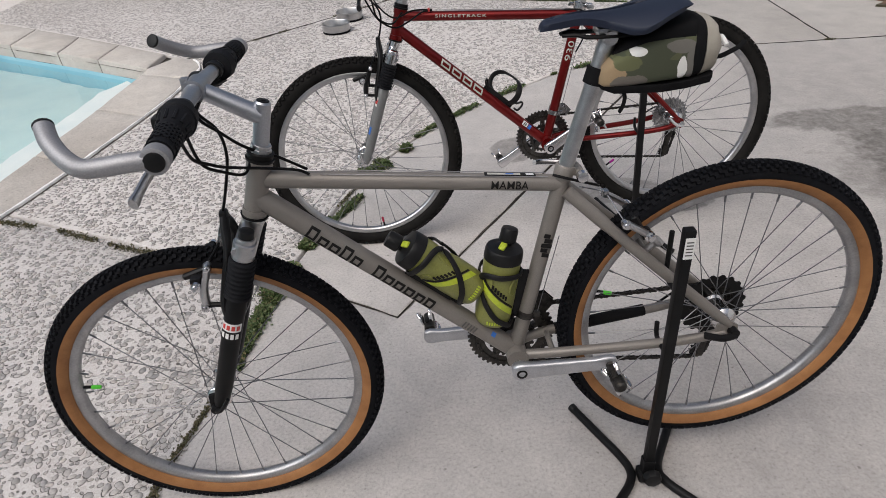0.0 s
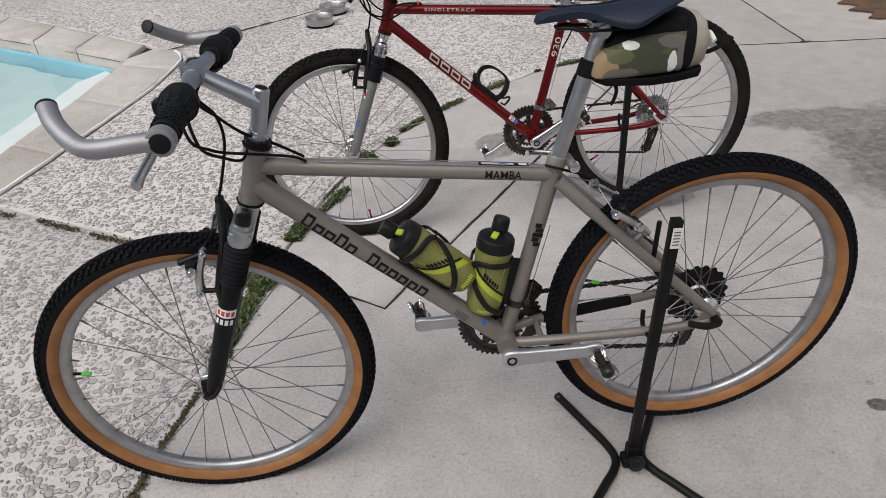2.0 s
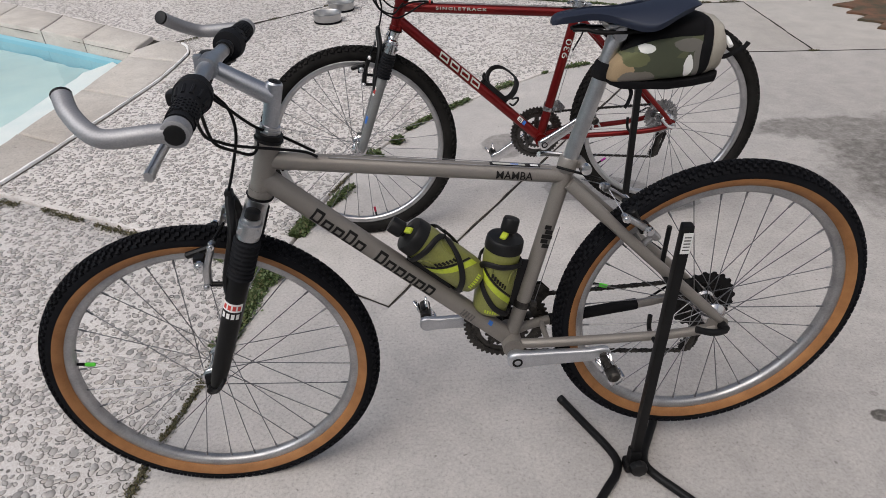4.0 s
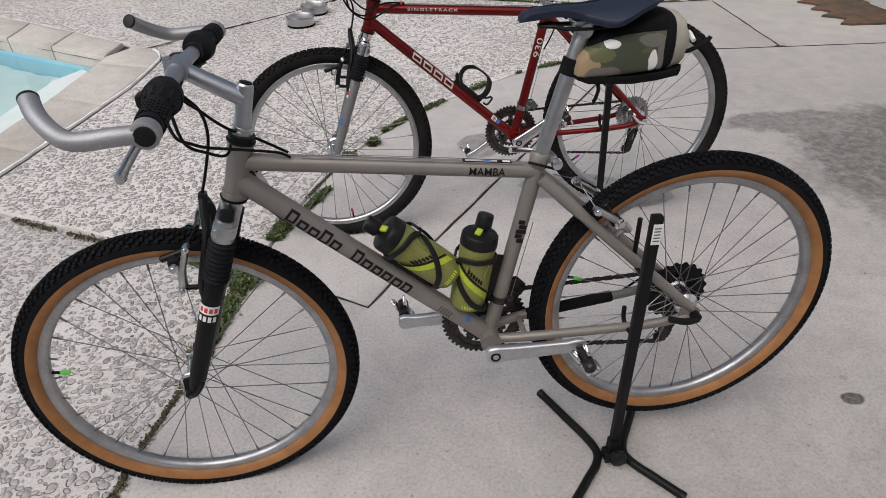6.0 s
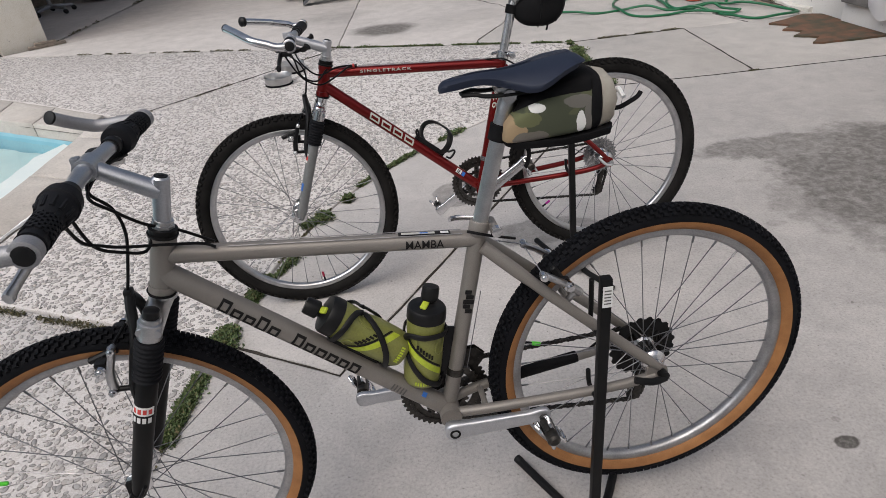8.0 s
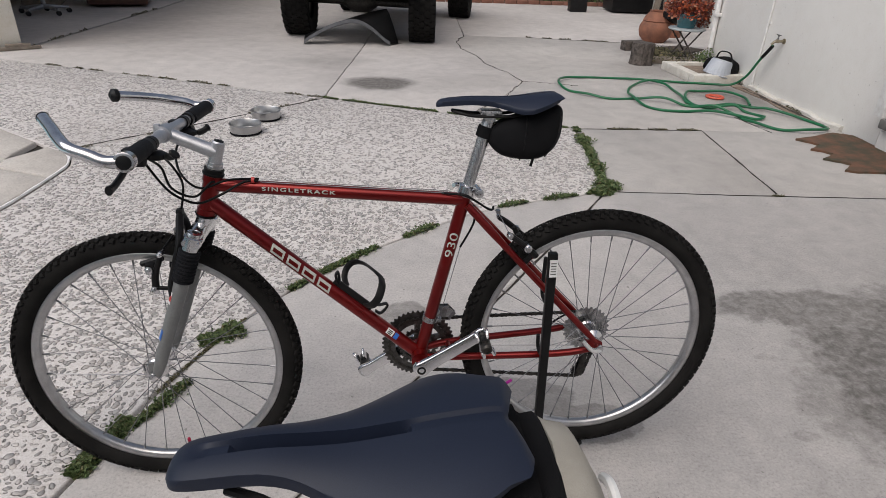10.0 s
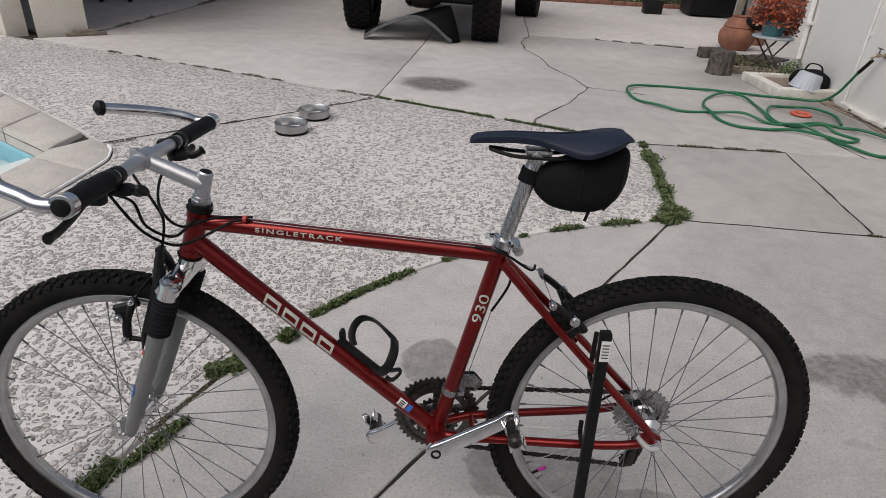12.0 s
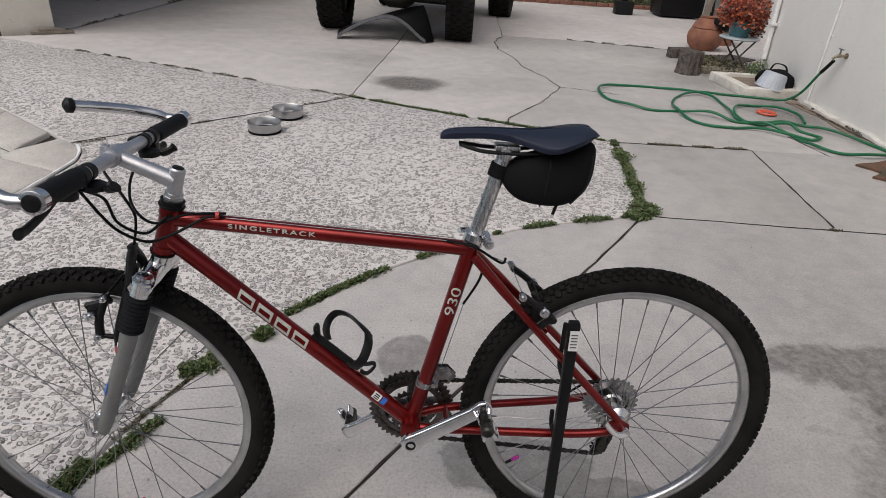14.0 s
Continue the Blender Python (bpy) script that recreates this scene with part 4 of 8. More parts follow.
for z0, z1 in ((0.47, 0.783), (0.817, 1.133), (1.167, 1.483), (1.517, 2.05)):
    bm = B()
    box(bm, (0.006, leaf_y[1] - leaf_y[0] - 0.25, z1 - z0), Matrix.Translation((0.06, sum(leaf_y) / 2, (z0 + z1) / 2)))
    part("pane", bm, GLASS, leaf)
# Solid black box added for the darkness of the room within.
bm = B()
box(bm, (0.8, 1.38, 2.0), Matrix.Translation((HX + 0.62, 3.04, 1.2)))
tagged(part("wall_inside", bm, BLACKPAINT), "dark room behind the door", "wall", kind="structure")
# cloth over the sill
bm = B()
gx, gy = 14, 16
rows = []
for i in range(gx):
    row = []
    for j in range(gy):
        u, v = i / (gx - 1), j / (gy - 1)
        y = 3.39 - 0.50 * v - 0.05 * u * (1 - v)
        if u < 0.55:
            x, z = HX + 0.03 - 0.15 * u / 0.55, 0.240 + 0.075 * (1 - u / 0.55) * math.sin(math.pi * v) ** 0.5 + 0.035 * math.sin(math.pi * u) * math.sin(v * 6) ** 2
        else:
            x, z = HX - 0.125 - 0.010 * math.sin(v * 9), 0.240 - (u - 0.55) / 0.45 * (0.03 + 0.10 * math.sin(math.pi * min(1.0, v * 1.1 + 0.15)) ** 2)
        z += 0.006 * math.sin(v * 21 + u * 4) + 0.008 * noise.noise(V(u * 4, v * 4, 0))
        row.append(bm.verts.new((x, y, z)))
    rows.append(row)
for a, b in zip(rows, rows[1:]):
    for j in range(gy - 1):
        bm.faces.new((a[j], a[j + 1], b[j + 1], b[j]))
bmesh.ops.solidify(bm, geom=bm.faces[:], thickness=0.004)
tagged(part("cloth", bm, CLOTH, sharp=80), "white cloth hanging over the door sill", "cloth")
# ragged coir mat
bm = B()
out = [(3.13, 3.17), (3.14, 3.95), (3.02, 4.01), (2.63, 3.84), (2.70, 3.77), (2.735, 3.71), (2.61, 3.62), (2.68, 3.57), (2.715, 3.51), (2.575, 3.42), (2.655, 3.37), (2.695, 3.31), (2.58, 3.21), (2.64, 3.175)]
out = [tuple(jag(p, 0.014)) for p in dense(out, 0.02)]
plate(bm, out, 0.014, Matrix.Translation((0, 0, 0.008)))
tagged(part("doormat", bm, RUST), "worn rust-brown coir doormat with a ragged edge", "doormat")
# whitewashed kerb along the wall's foot, with roots and earth before it
bm = B()
line = [V(HX - 0.02 - 0.012 * math.sin(y * 9), y, 0.0) for y in [4.10 + 0.05 * i for i in range(29)]]
secs = []
for i, p in enumerate(line):
    w, h = 0.030 + 0.012 * noise.noise(p * 6), 0.034 + 0.016 * noise.noise(p * 4)
    secs.append([p + V(-w, 0, -0.005), p + V(-w * 0.85, 0, h * 0.7), p + V(-w * 0.3, 0, h), p + V(0.03, 0, h), p + V(0.03, 0, -0.005)])
loft(bm, secs)
tagged(part("trim", bm, CHIPPED), "chipped whitewashed kerb along the foot of the wall", "kerb", kind="structure")
g = random.Random(8)
for k in range(3):
    bm = B()
    y, x, pts = 4.2 + 0.3 * k, HX - 0.085, []
    while y < 4.9 + 0.3 * k:
        pts.append(V(x + g.uniform(-0.012, 0.012) - 0.01 * k, y, 0.004 + g.uniform(0, 0.012)))
        y += 0.07
    sweep(bm, curve(pts, 4), 0.0055 - 0.001 * k, 7)
    tagged(part("root", bm, BARK), "thin dark creeping root along the wall's foot", "root", "roots along the wall")
bm = B()
plate(bm, dense([(HX - 0.06, 4.15), (HX - 0.05, 5.60), (HX - 0.17, 5.55), (HX - 0.12, 5.0), (HX - 0.15, 4.6), (HX - 0.10, 4.2)], 0.04), 0.008, Matrix.Translation((0, 0, 0.002)))
for v in bm.verts:
    v.co += V(*[0.008 * c for c in noise.noise_vector(v.co * 12)][:2], 0)
tagged(part("earth", bm, EARTH), "brown earth washed up along the wall", "earth", kind="stuff")
# pipes and tap on the wall
bm = B()
sweep(bm, [(HX - 0.012, 5.47, 0.0), (HX - 0.012, 5.43, 2.6)], 0.011, 10)
for z in (0.6, 1.6):
    box(bm, (0.012, 0.05, 0.02), Matrix.Translation((HX - 0.006, 5.455, z)), 0.002)
tagged(part("conduit", bm, WHITEPAINT), "thin white conduit up the wall", "pipe", kind="structure")
bm = B()
sweep(bm, [(HX - 0.035, 6.40, 0.22), (HX - 0.035, 6.54, 2.6)], 0.026, 12)
for z in (0.55, 1.7):
    box(bm, (0.07, 0.085, 0.03), Matrix.Translation((HX - 0.03, 6.385 + 0.059 * z, z)), 0.004)
tagged(part("downpipe", bm, WHITEPAINT), "white painted downpipe at the wall's corner", "pipe", kind="structure")
tap = thing("garden_tap", Matrix.Translation((HX, 5.16, 0.485)), "old brass garden tap on the white wall with hose attached", "tap")
bm = B()
lathe(bm, [(0.024, 0), (0.024, 0.006), (0.011, 0.008), (0.011, 0.05), (0.016, 0.052), (0.016, 0.075), (0.010, 0.08)], Matrix.Rotation(radians(-90), 4, "Y"), 14)
sweep(bm, curve([(-0.06, 0, 0), (-0.085, 0, -0.005), (-0.105, 0.01, -0.03)], 4), 0.011, 10)
body = part("tap_body", bm, BRASS, tap)
bm = B()
sweep(bm, [(-0.062, 0, 0.0), (-0.062, 0, 0.05)], 0.007, 8)
box(bm, (0.012, 0.07, 0.009), Matrix.Translation((-0.062, 0, 0.052)), 0.004)
part("tap_handle", bm, STEEL, body)


# ---- bicycles ----
TURNY = Matrix.Rotation(radians(-90), 4, "X")  # z of a lathe becomes y


def wheel(parent, name, at, style, drive, label, m=Matrix()):
    """A spoked wheel round y: rim with tyre, hub, spokes and valve as its parts."""
    R, tube = style["R"], style["tube"]
    bm = B()
    prof = [(0.286, 0.0115), (0.2842, 0.0125), (0.2755, 0.0120), (0.2705, 0.0095), (0.2675, 0.004), (0.2675, -0.004), (0.2705, -0.0095), (0.2755, -0.0120), (0.2842, -0.0125), (0.286, -0.0115), (0.281, -0.0085), (0.281, 0.0085)]
    lathe(bm, prof, TURNY, 96, True)
    rim = part(name, bm, style["rim"], parent, label, m @ Matrix.Translation(at))
    # tyre: casing and knobs
    rc = 0.286 + tube * 0.86
    bm = B()
    ang = [radians(a) for a in range(-150, 151, 15)]
    prof = [(rc + tube * math.cos(a), tube * 1.02 * math.sin(a)) for a in ang]
    lathe(bm, prof, TURNY, 96, True)
    count = style["knobs"]
    for i in range(count):
        q = 2 * math.pi * i / count
        for row, (lat, sx, sy, ph) in enumerate(style["rows"]):
            for sgn in (-1, 1) if lat else (1,):
                qa = q + ph * math.pi / count
                a = lat * sgn
                rr = rc + (tube + 0.0012) * math.cos(a)
                c = V(rr * math.cos(qa), (tube + 0.0012) * math.sin(a), rr * math.sin(qa))
                out = V(math.cos(qa) * math.cos(a), math.sin(a), math.sin(qa) * math.cos(a))
                tan = V(-math.sin(qa), 0, math.cos(qa))
                sid = out.cross(tan)
                tw = style["twist"] * sgn
                tan, sid = tan * math.cos(tw) + sid * math.sin(tw), sid * math.cos(tw) - tan * math.sin(tw)
                h = style["high"]
                vs = []
                for hh, k in ((-0.001, 1.0), (h, 0.8)):
                    for s, t in ((-1, -1), (1, -1), (1, 1), (-1, 1)):
                        vs.append(bm.verts.new(c + out * hh + sid * (s * sy * k) + tan * (t * sx * k)))
                bm.faces.new(vs[4:])
                for j in range(4):
                    bm.faces.new((vs[j], vs[(j + 1) % 4], vs[4 + (j + 1) % 4], vs[4 + j]))
    part("tyre", bm, style["rubber"], rim, style["tyre_label"])
    if style["tan"]:
        for s in (-1, 1):
            bm = B()
            prof = [(rc + (tube + 0.0009) * math.cos(a), s * (tube * 1.02 + 0.0009) * math.sin(a)) for a in (radians(k) for k in range(149, 94, -6))]
            prof += [(r - 0.0015, h * 0.97) for r, h in prof[::-1]]
            lathe(bm, prof, TURNY, 96, True)
            part("sidewall", bm, TAN, rim, "tan skinwall of the tyre")
    # hub
    wd = 0.03 if not drive else 0.028
    right = 0.034 if not drive else 0.018
    bm = B()
    lathe(bm, [(0.006, -0.058 if drive else -0.047), (0.010, -0.054 if drive else -0.044), (0.012, -0.04), (0.024, -wd - 0.005), (0.0255, -wd - 0.003), (0.0255, -wd), (0.0215, -wd + 0.004), (0.0185, 0.0), (0.0205, right - 0.004), (0.0255, right), (0.0255, right + 0.003), (0.012, right + 0.008), (0.008, 0.05)], TURNY, 28)
    part("hub", bm, POLISHED, rim)
    # spokes: four shapes shared by all
    for j in range(4):
        th = 2 * math.pi * (j + 0.5) / 32
        left, lead = j % 2 == 0, 1 if j < 2 else -1
        y = -wd if left else right
        qh = th + lead * radians(62)
        a = V(0.0205 * math.cos(qh), y, 0.0205 * math.sin(qh))
        b = V(0.2672 * math.cos(th), 0.001 * (-1 if left else 1), 0.2672 * math.sin(th))
        bm = B()
        sweep(bm, [a, a.lerp(b, 0.95)], 0.00105, 5)
        sweep(bm, [a.lerp(b, 0.945), b + (b - a).normalized() * 0.002], 0.0021, 6)
        first = part("spoke", bm, SPOKE, rim)
        for i in range(1, 8):
            again("spoke", first, rim, Matrix.Rotation(-2 * math.pi * i / 8, 4, "Y"))
    # valve
    q = radians(style["valve"][0 if "front" in name else 1])
    d = V(math.cos(q), 0, math.sin(q))
    bm = B()
    sweep(bm, [d * 0.268, d * 0.252], 0.0032, 8)
    part("valve", bm, BLACKPAINT, rim)
    bm = B()
    sweep(bm, [d * 0.253, d * 0.251, d * 0.236, d * 0.234], [0.003, 0.0042, 0.0042, 0.003], 8)
    part("valve_cap", bm, style["caps"][0 if "front" in name else 1], rim, style["cap_label"])
    return rim


def cog(bm, r, teeth, y, thick=0.0022, hole=0.0):
    pts = []
    for i in range(teeth * 4):
        q = 2 * math.pi * i / (teeth * 4)
        pts.append(((r + (0.0032 if i % 4 in (1, 2) else -0.0018)) * math.cos(q), (r + (0.0032 if i % 4 in (1, 2) else -0.0018)) * math.sin(q)))
    k = len(pts)
    hole = hole or r * 0.72
    rings = []
    for yy in (y - thick / 2, y + thick / 2):
        rings.append([bm.verts.new((x, yy, z)) for x, z in pts])
        rings.append([bm.verts.new((hole * x / math.hypot(x, z), yy, hole * z / math.hypot(x, z))) for x, z in pts])
    for a, b in ((rings[0], rings[1]), (rings[2], rings[3]), (rings[0], rings[2]), (rings[1], rings[3])):
        for j in range(k):
            bm.faces.new((a[j], a[(j + 1) % k], b[(j + 1) % k], b[j]))


def chain_path(bm, pts, pitch=0.0127):
    """Links along a line of points in one plane y."""
    pts = [Vector(p) for p in pts]
    d = [0]
    for a, b in zip(pts, pts[1:]):
        d.append(d[-1] + (b - a).length)

    def at(s):
        for i in range(len(pts) - 1):
            if s <= d[i + 1]:
                return pts[i].lerp(pts[i + 1], (s - d[i]) / (d[i + 1] - d[i]))
        return pts[-1]

    k = int(d[-1] / pitch)
    for i in range(k):
        a, b = at(i * pitch), at((i + 1) * pitch)
        m = along(a, b)
        mm = Matrix.Translation((a + b) / 2) @ m.to_quaternion().to_matrix().to_4x4()
        wy = 0.0036 if i % 2 else 0.0022
        for s in (-1, 1):
            t = (b - a).normalized()
            nrm = V(0, 1, 0)
            up = t.cross(nrm)
            c = (a + b) / 2 + nrm * s * wy
            vs = []
            for oy in (-0.0006, 0.0006):
                for u, v in ((-0.0088, 0), (-0.006, 0.004), (-0.0025, 0.0028), (0.0025, 0.0028), (0.006, 0.004), (0.0088, 0), (0.006, -0.004), (0.0025, -0.0028), (-0.0025, -0.0028), (-0.006, -0.004)):
                    vs.append(bm.verts.new(c + t * u + up * v + nrm * oy))
            bm.faces.new(vs[:10][::-1])
            bm.faces.new(vs[10:])
            for j in range(10):
                bm.faces.new((vs[j], vs[(j + 1) % 10], vs[10 + (j + 1) % 10], vs[10 + j]))
        sweep(bm, [a - V(0, 0.004, 0), a + V(0, 0.004, 0)], 0.0034, 7)


def arc(c, r, a0, a1, y, n=10):
    return [V(c[0] + r * math.cos(radians(a0 + (a1 - a0) * i / n)), y, c[1] + r * math.sin(radians(a0 + (a1 - a0) * i / n))) for i in range(n + 1)]


def bars(bm, a, b, side, heights, wide=0.62, slant=0.0, line=0.0, bend=0.0):
    """A row of upright blocks between a and b in place of letters; side: the way out of the surface."""
    a, b, side = Vector(a), Vector(b), Vector(side).normalized()
    t = (b - a).normalized()
    up = side.cross(t)
    step = (b - a).length / len(heights)
    for i, (h0, h1) in enumerate(heights):
        if h1 <= h0:
            continue
        c = a + t * step * (i + 0.5)
        hw, k = step * wide / 2, min(line, step * wide / 2)
        pieces = [(-hw, -hw + k, h0, h1), (hw - k, hw, h0, h1), (-hw + k, hw - k, h1 - k, h1), (-hw + k, hw - k, h0, h0 + k)] if line else [(-hw, hw, h0, h1)]
        cut = [(u0, u1, v0 + (v1 - v0) * n / 5, v0 + (v1 - v0) * (n + 1) / 5) for u0, u1, v0, v1 in pieces for n in range(5)]
        for u0, u1, v0, v1 in cut:
            if u1 - u0 < 1e-4:
                continue
            vs = []
            for o in (-0.0004, 0.0009):
                for u, v in ((u0, v0), (u1, v0), (u1, v1), (u0, v1)):
                    drop = bend - math.sqrt(max(bend * bend - v * v, 0)) if bend else 0.0
                    vs.append(bm.verts.new(c + t * (u + slant * v) + up * v + side * (o - drop)))
            bm.faces.new(vs[4:])
            bm.faces.new(vs[:4][::-1])
            for j in range(4):
                bm.faces.new((vs[j], vs[(j + 1) % 4], vs[4 + (j + 1) % 4], vs[4 + j]))


def lettering(text, size, a, b, side, material, parent, label, bend=0.0, apart=1.0, bold=0.0):
    """Words from the built-in font, laid on a tube that runs from a to b and bent round it."""
    cu = bpy.data.curves.new("words", "FONT")
    cu.body, cu.size, cu.extrude, cu.align_x, cu.align_y = text, size, 0.0, "LEFT", "CENTER"
    cu.space_character, cu.offset = apart, bold
    tmp = bpy.data.objects.new("words", cu)
    me = bpy.data.meshes.new_from_object(tmp)
    bpy.data.objects.remove(tmp)
    bpy.data.curves.remove(cu)
    a, b, side = Vector(a), Vector(b), Vector(side).normalized()
    t = (b - a).normalized()
    up = side.cross(t)
    xs = [v.co.x for v in me.vertices]
    k = (b - a).length / (max(xs) - min(xs))
    x0 = min(xs)
    bm = B()
    bm.from_mesh(me)
    bpy.data.meshes.remove(me)
    ys = [v.co.y for v in bm.verts]
    for i in range(1, 8):
        bmesh.ops.bisect_plane(bm, geom=bm.verts[:] + bm.edges[:] + bm.faces[:], plane_co=(0, min(ys) + (max(ys) - min(ys)) * i / 8, 0), plane_no=(0, 1, 0))
    for v in bm.verts:
        x, y = (v.co.x - x0) * k, v.co.y
        drop = bend - math.sqrt(max(bend * bend - y * y, 0)) if bend else 0.0
        v.co = a + t * x + up * y - side * drop
    g = bmesh.ops.extrude_face_region(bm, geom=bm.faces[:])
    bmesh.ops.translate(bm, verts=[v for v in g["geom"] if isinstance(v, bmesh.types.BMVert)], vec=side * 0.0005)
    return part("lettering", bm, material, parent, label)


def saddle_mesh(nose, rear, z_n, z_r, width, wing):
    """A flat saddle with a grooved top, drooping wings and a thin rim; wing: where along it the wings droop most."""
    bm = B()
    secs = []
    w = wing
    keys = [(0.0, 0.10, -0.011, 0.002, 0.006), (0.012, 0.18, -0.006, 0.003, 0.010), (0.04, 0.25, -0.002, 0.004, 0.012), (0.12, 0.275, 0.0, 0.005, 0.013), (0.28, 0.30, 0.001, 0.005, 0.013), (w - 0.26, 0.37, -0.002, 0.007, 0.013), (w - 0.13, 0.60, -0.004, 0.013, 0.014), (w - 0.05, 0.83, -0.003, 0.019, 0.014), (w + 0.03, 0.98, -0.002, 0.020, 0.013), (w + 0.11, 1.0, 0.0, 0.016, 0.012), (w + 0.19, 0.92, 0.001, 0.011, 0.011), (0.965, 0.74, 0.001, 0.008, 0.010), (0.99, 0.58, -0.001, 0.006, 0.009), (1.0, 0.46, -0.004, 0.005, 0.006)]
    shape = []
    for p, q in zip(keys, keys[1:]):
        shape += [tuple(a + (b - a) * k / 3 for a, b in zip(p, q)) for k in range(3)]
    for _ in range(2):
        shape = shape[:1] + [tuple((a + 2 * b + c) / 4 for a, b, c in zip(*t)) for t in zip(shape, shape[1:], shape[2:])] + shape[-1:]
    shape.append(keys[-1])
    for u, wd, dz, drop, skirt in shape:
        x, hw = nose + (rear - nose) * u, width * wd
        z = z_n + (z_r - z_n) * u + dz
        chan = 0.017 if 0.2 < u < w + 0.05 else 0.003 if u > 0.08 else 0.0
        g1, g2 = 0.0042 / hw, 0.0062 / hw
        half = [0.0, g1, g2, (g2 + 0.55) / 2, 0.6, 0.75, 0.88, 0.96, 1.0]
        ring = []
        for v in [-q for q in half[:0:-1]] + half:
            deep = chan if abs(v) <= g1 + 1e-6 else 0.0
            ring.append(V(x + (0.010 * max(0.0, abs(v) - 0.1) if u > 0.97 else 0.0), hw * v, z - drop * 1.15 * abs(v) ** 2.3 - deep))
        for v, k in ((0.995, 0.5), (0.95, 1.0), (0.80, 1.0), (0.4, 0.8), (0.0, 0.8), (-0.4, 0.8), (-0.80, 1.0), (-0.95, 1.0), (-0.995, 0.5)):
            ring.append(V(x, hw * v, z - drop * 1.15 * (1.0 if abs(v) > 0.9 else 0.85) - skirt * 0.80 * k))
        secs.append(ring)
    return loft(bm, secs)


def bicycle(name, m, d, label, steer):
    """A hardtail bicycle in the plane y = 0 with its rear axle at the origin and its front towards -x; its left side is -y."""
    bike = thing(name, m, label, "bicycle", "bicycles on stands")
    paint = d["paint"]
    P = {k: V(v[0], 0, v[1]) for k, v in d["pts"].items()}
    hb, ht, bb, sc = P["head_bot"], P["head_top"], P["bb"], P["seat_top"]
    ax = (ht - hb).normalized()
    S = Matrix.Translation(hb) @ Matrix.Rotation(radians(steer), 4, ax) @ Matrix.Translation(-hb)
    # frame
    bm = B()
    r = d["r"]
    sweep(bm, [hb - ax * 0.004, ht + ax * 0.004], r["head"], 20)
    for q in (hb, ht):
        sweep(bm, [q - ax * 0.008, q + ax * 0.008], r["head"] + 0.0022, 20)
    sweep(bm, [P["tt_front"], P["tt_rear"]], r["top"], 18)
    sweep(bm, [P["dt_front"], bb + (P["dt_front"] - bb).normalized() * 0.01], r["down"], 20)
    sweep(bm, [bb, sc + (sc - bb).normalized() * 0.012], r["seat"], 18)
    sweep(bm, [bb - V(0, 0.036, 0), bb + V(0, 0.036, 0)], 0.0215, 22)
    for s in (-1, 1):
        top = sc + V(0.004, s * 0.014, -0.020)
        drop = V(-0.004, s * 0.062, 0.010)
        sweep(bm, curve([top, top.lerp(drop, 0.25) + V(0, s * 0.012, 0), top.lerp(drop, 0.5) + V(0, s * 0.014, 0), drop], 4), [r["stay"] * 1.15] * 4 + [r["stay"]] * 8 + [r["stay"] * 0.75], 12)
        a = bb + V(0.012, s * 0.022, 0.002)
        sweep(bm, curve([a, a + V(0.08, s * 0.016, 0.018 * 0.5), V(-0.10, s * 0.057, -0.022), V(-0.012, s * 0.063, -0.006)], 4), [r["chain"] * 1.05] * 5 + [r["chain"]] * 7 + [r["chain"] * 0.8], 12)
        plate(bm, [(-0.03, 0.016), (-0.008, 0.022), (0.010, 0.012), (0.014, -0.006), (0.004, -0.018), (-0.010, -0.012), (-0.035, -0.016)], 0.005, Matrix.Translation((0, s * 0.064, 0)) @ Matrix.Rotation(radians(90), 4, "X"))
    br = sc.lerp(V(0, 0, 0), 0.46)
    sweep(bm, [br + V(0, -0.03, 0.002), br + V(0, 0.03, 0.002)], 0.006, 10)
    br = bb.lerp(V(0, 0, 0), 0.17)
    sweep(bm, [br + V(0, -0.03, 0.004), br + V(0, 0.03, 0.004)], 0.006, 10)
    fr = part("frame", bm, paint, bike, d["frame_label"])
    d["decals"](fr, P, r)
    # headset
    for q, s, hh in ((ht, 1, 0.020), (hb, -1, 0.010)):
        bm = B()
        k = ax * s
        sweep(bm, [q + k * 0.004, q + k * 0.006, q + k * (hh * 0.5), q + k * (hh * 0.55), q + k * hh, q + k * (hh + 0.001)], [r["head"], r["head"] + 0.004, r["head"] + 0.005, r["head"] + 0.002, r["head"] + 0.003, r["head"] - 0.002], 22)
        part("headset_cup", bm, d["headset"], bike)
    bm = B()
    sweep(bm, [ht + ax * 0.020, ht + ax * 0.021, ht + ax * 0.0265, ht + ax * 0.027, ht + ax * 0.0335, ht + ax * 0.034], [0.0165, 0.0178, 0.0178, 0.0162, 0.0170, 0.0150], 8)
    part("locknut", bm, ALLOY, bike, "silver headset locknut")
    # stem and bar
    stop, clamp = P["stem_top"], P["clamp"]
    quill = ht + ax * 0.02
    bm = B()
    sweep(bm, [quill, stop, stop + ax * 0.003], [0.0135, 0.0135, 0.011], 18)
    join = stop - ax * 0.022
    sweep(bm, [join, clamp + (join - clamp).normalized() * 0.012], [0.0155, 0.0135], 16)
    sweep(bm, [clamp - V(0, 0.021, 0), clamp - V(0, 0.0205, 0), clamp + V(0, 0.0205, 0), clamp + V(0, 0.021, 0)], [0.014, 0.0172, 0.0172, 0.014], 18)
    box(bm, (0.012, 0.014, 0.016), Matrix.Translation(clamp + V(-0.014, 0, 0.010)), 0.002)
    bmesh.ops.transform(bm, matrix=S, verts=bm.verts[:])
    stem = part("stem", bm, d["stem"], bike, d["stem_label"])
    bm = B()
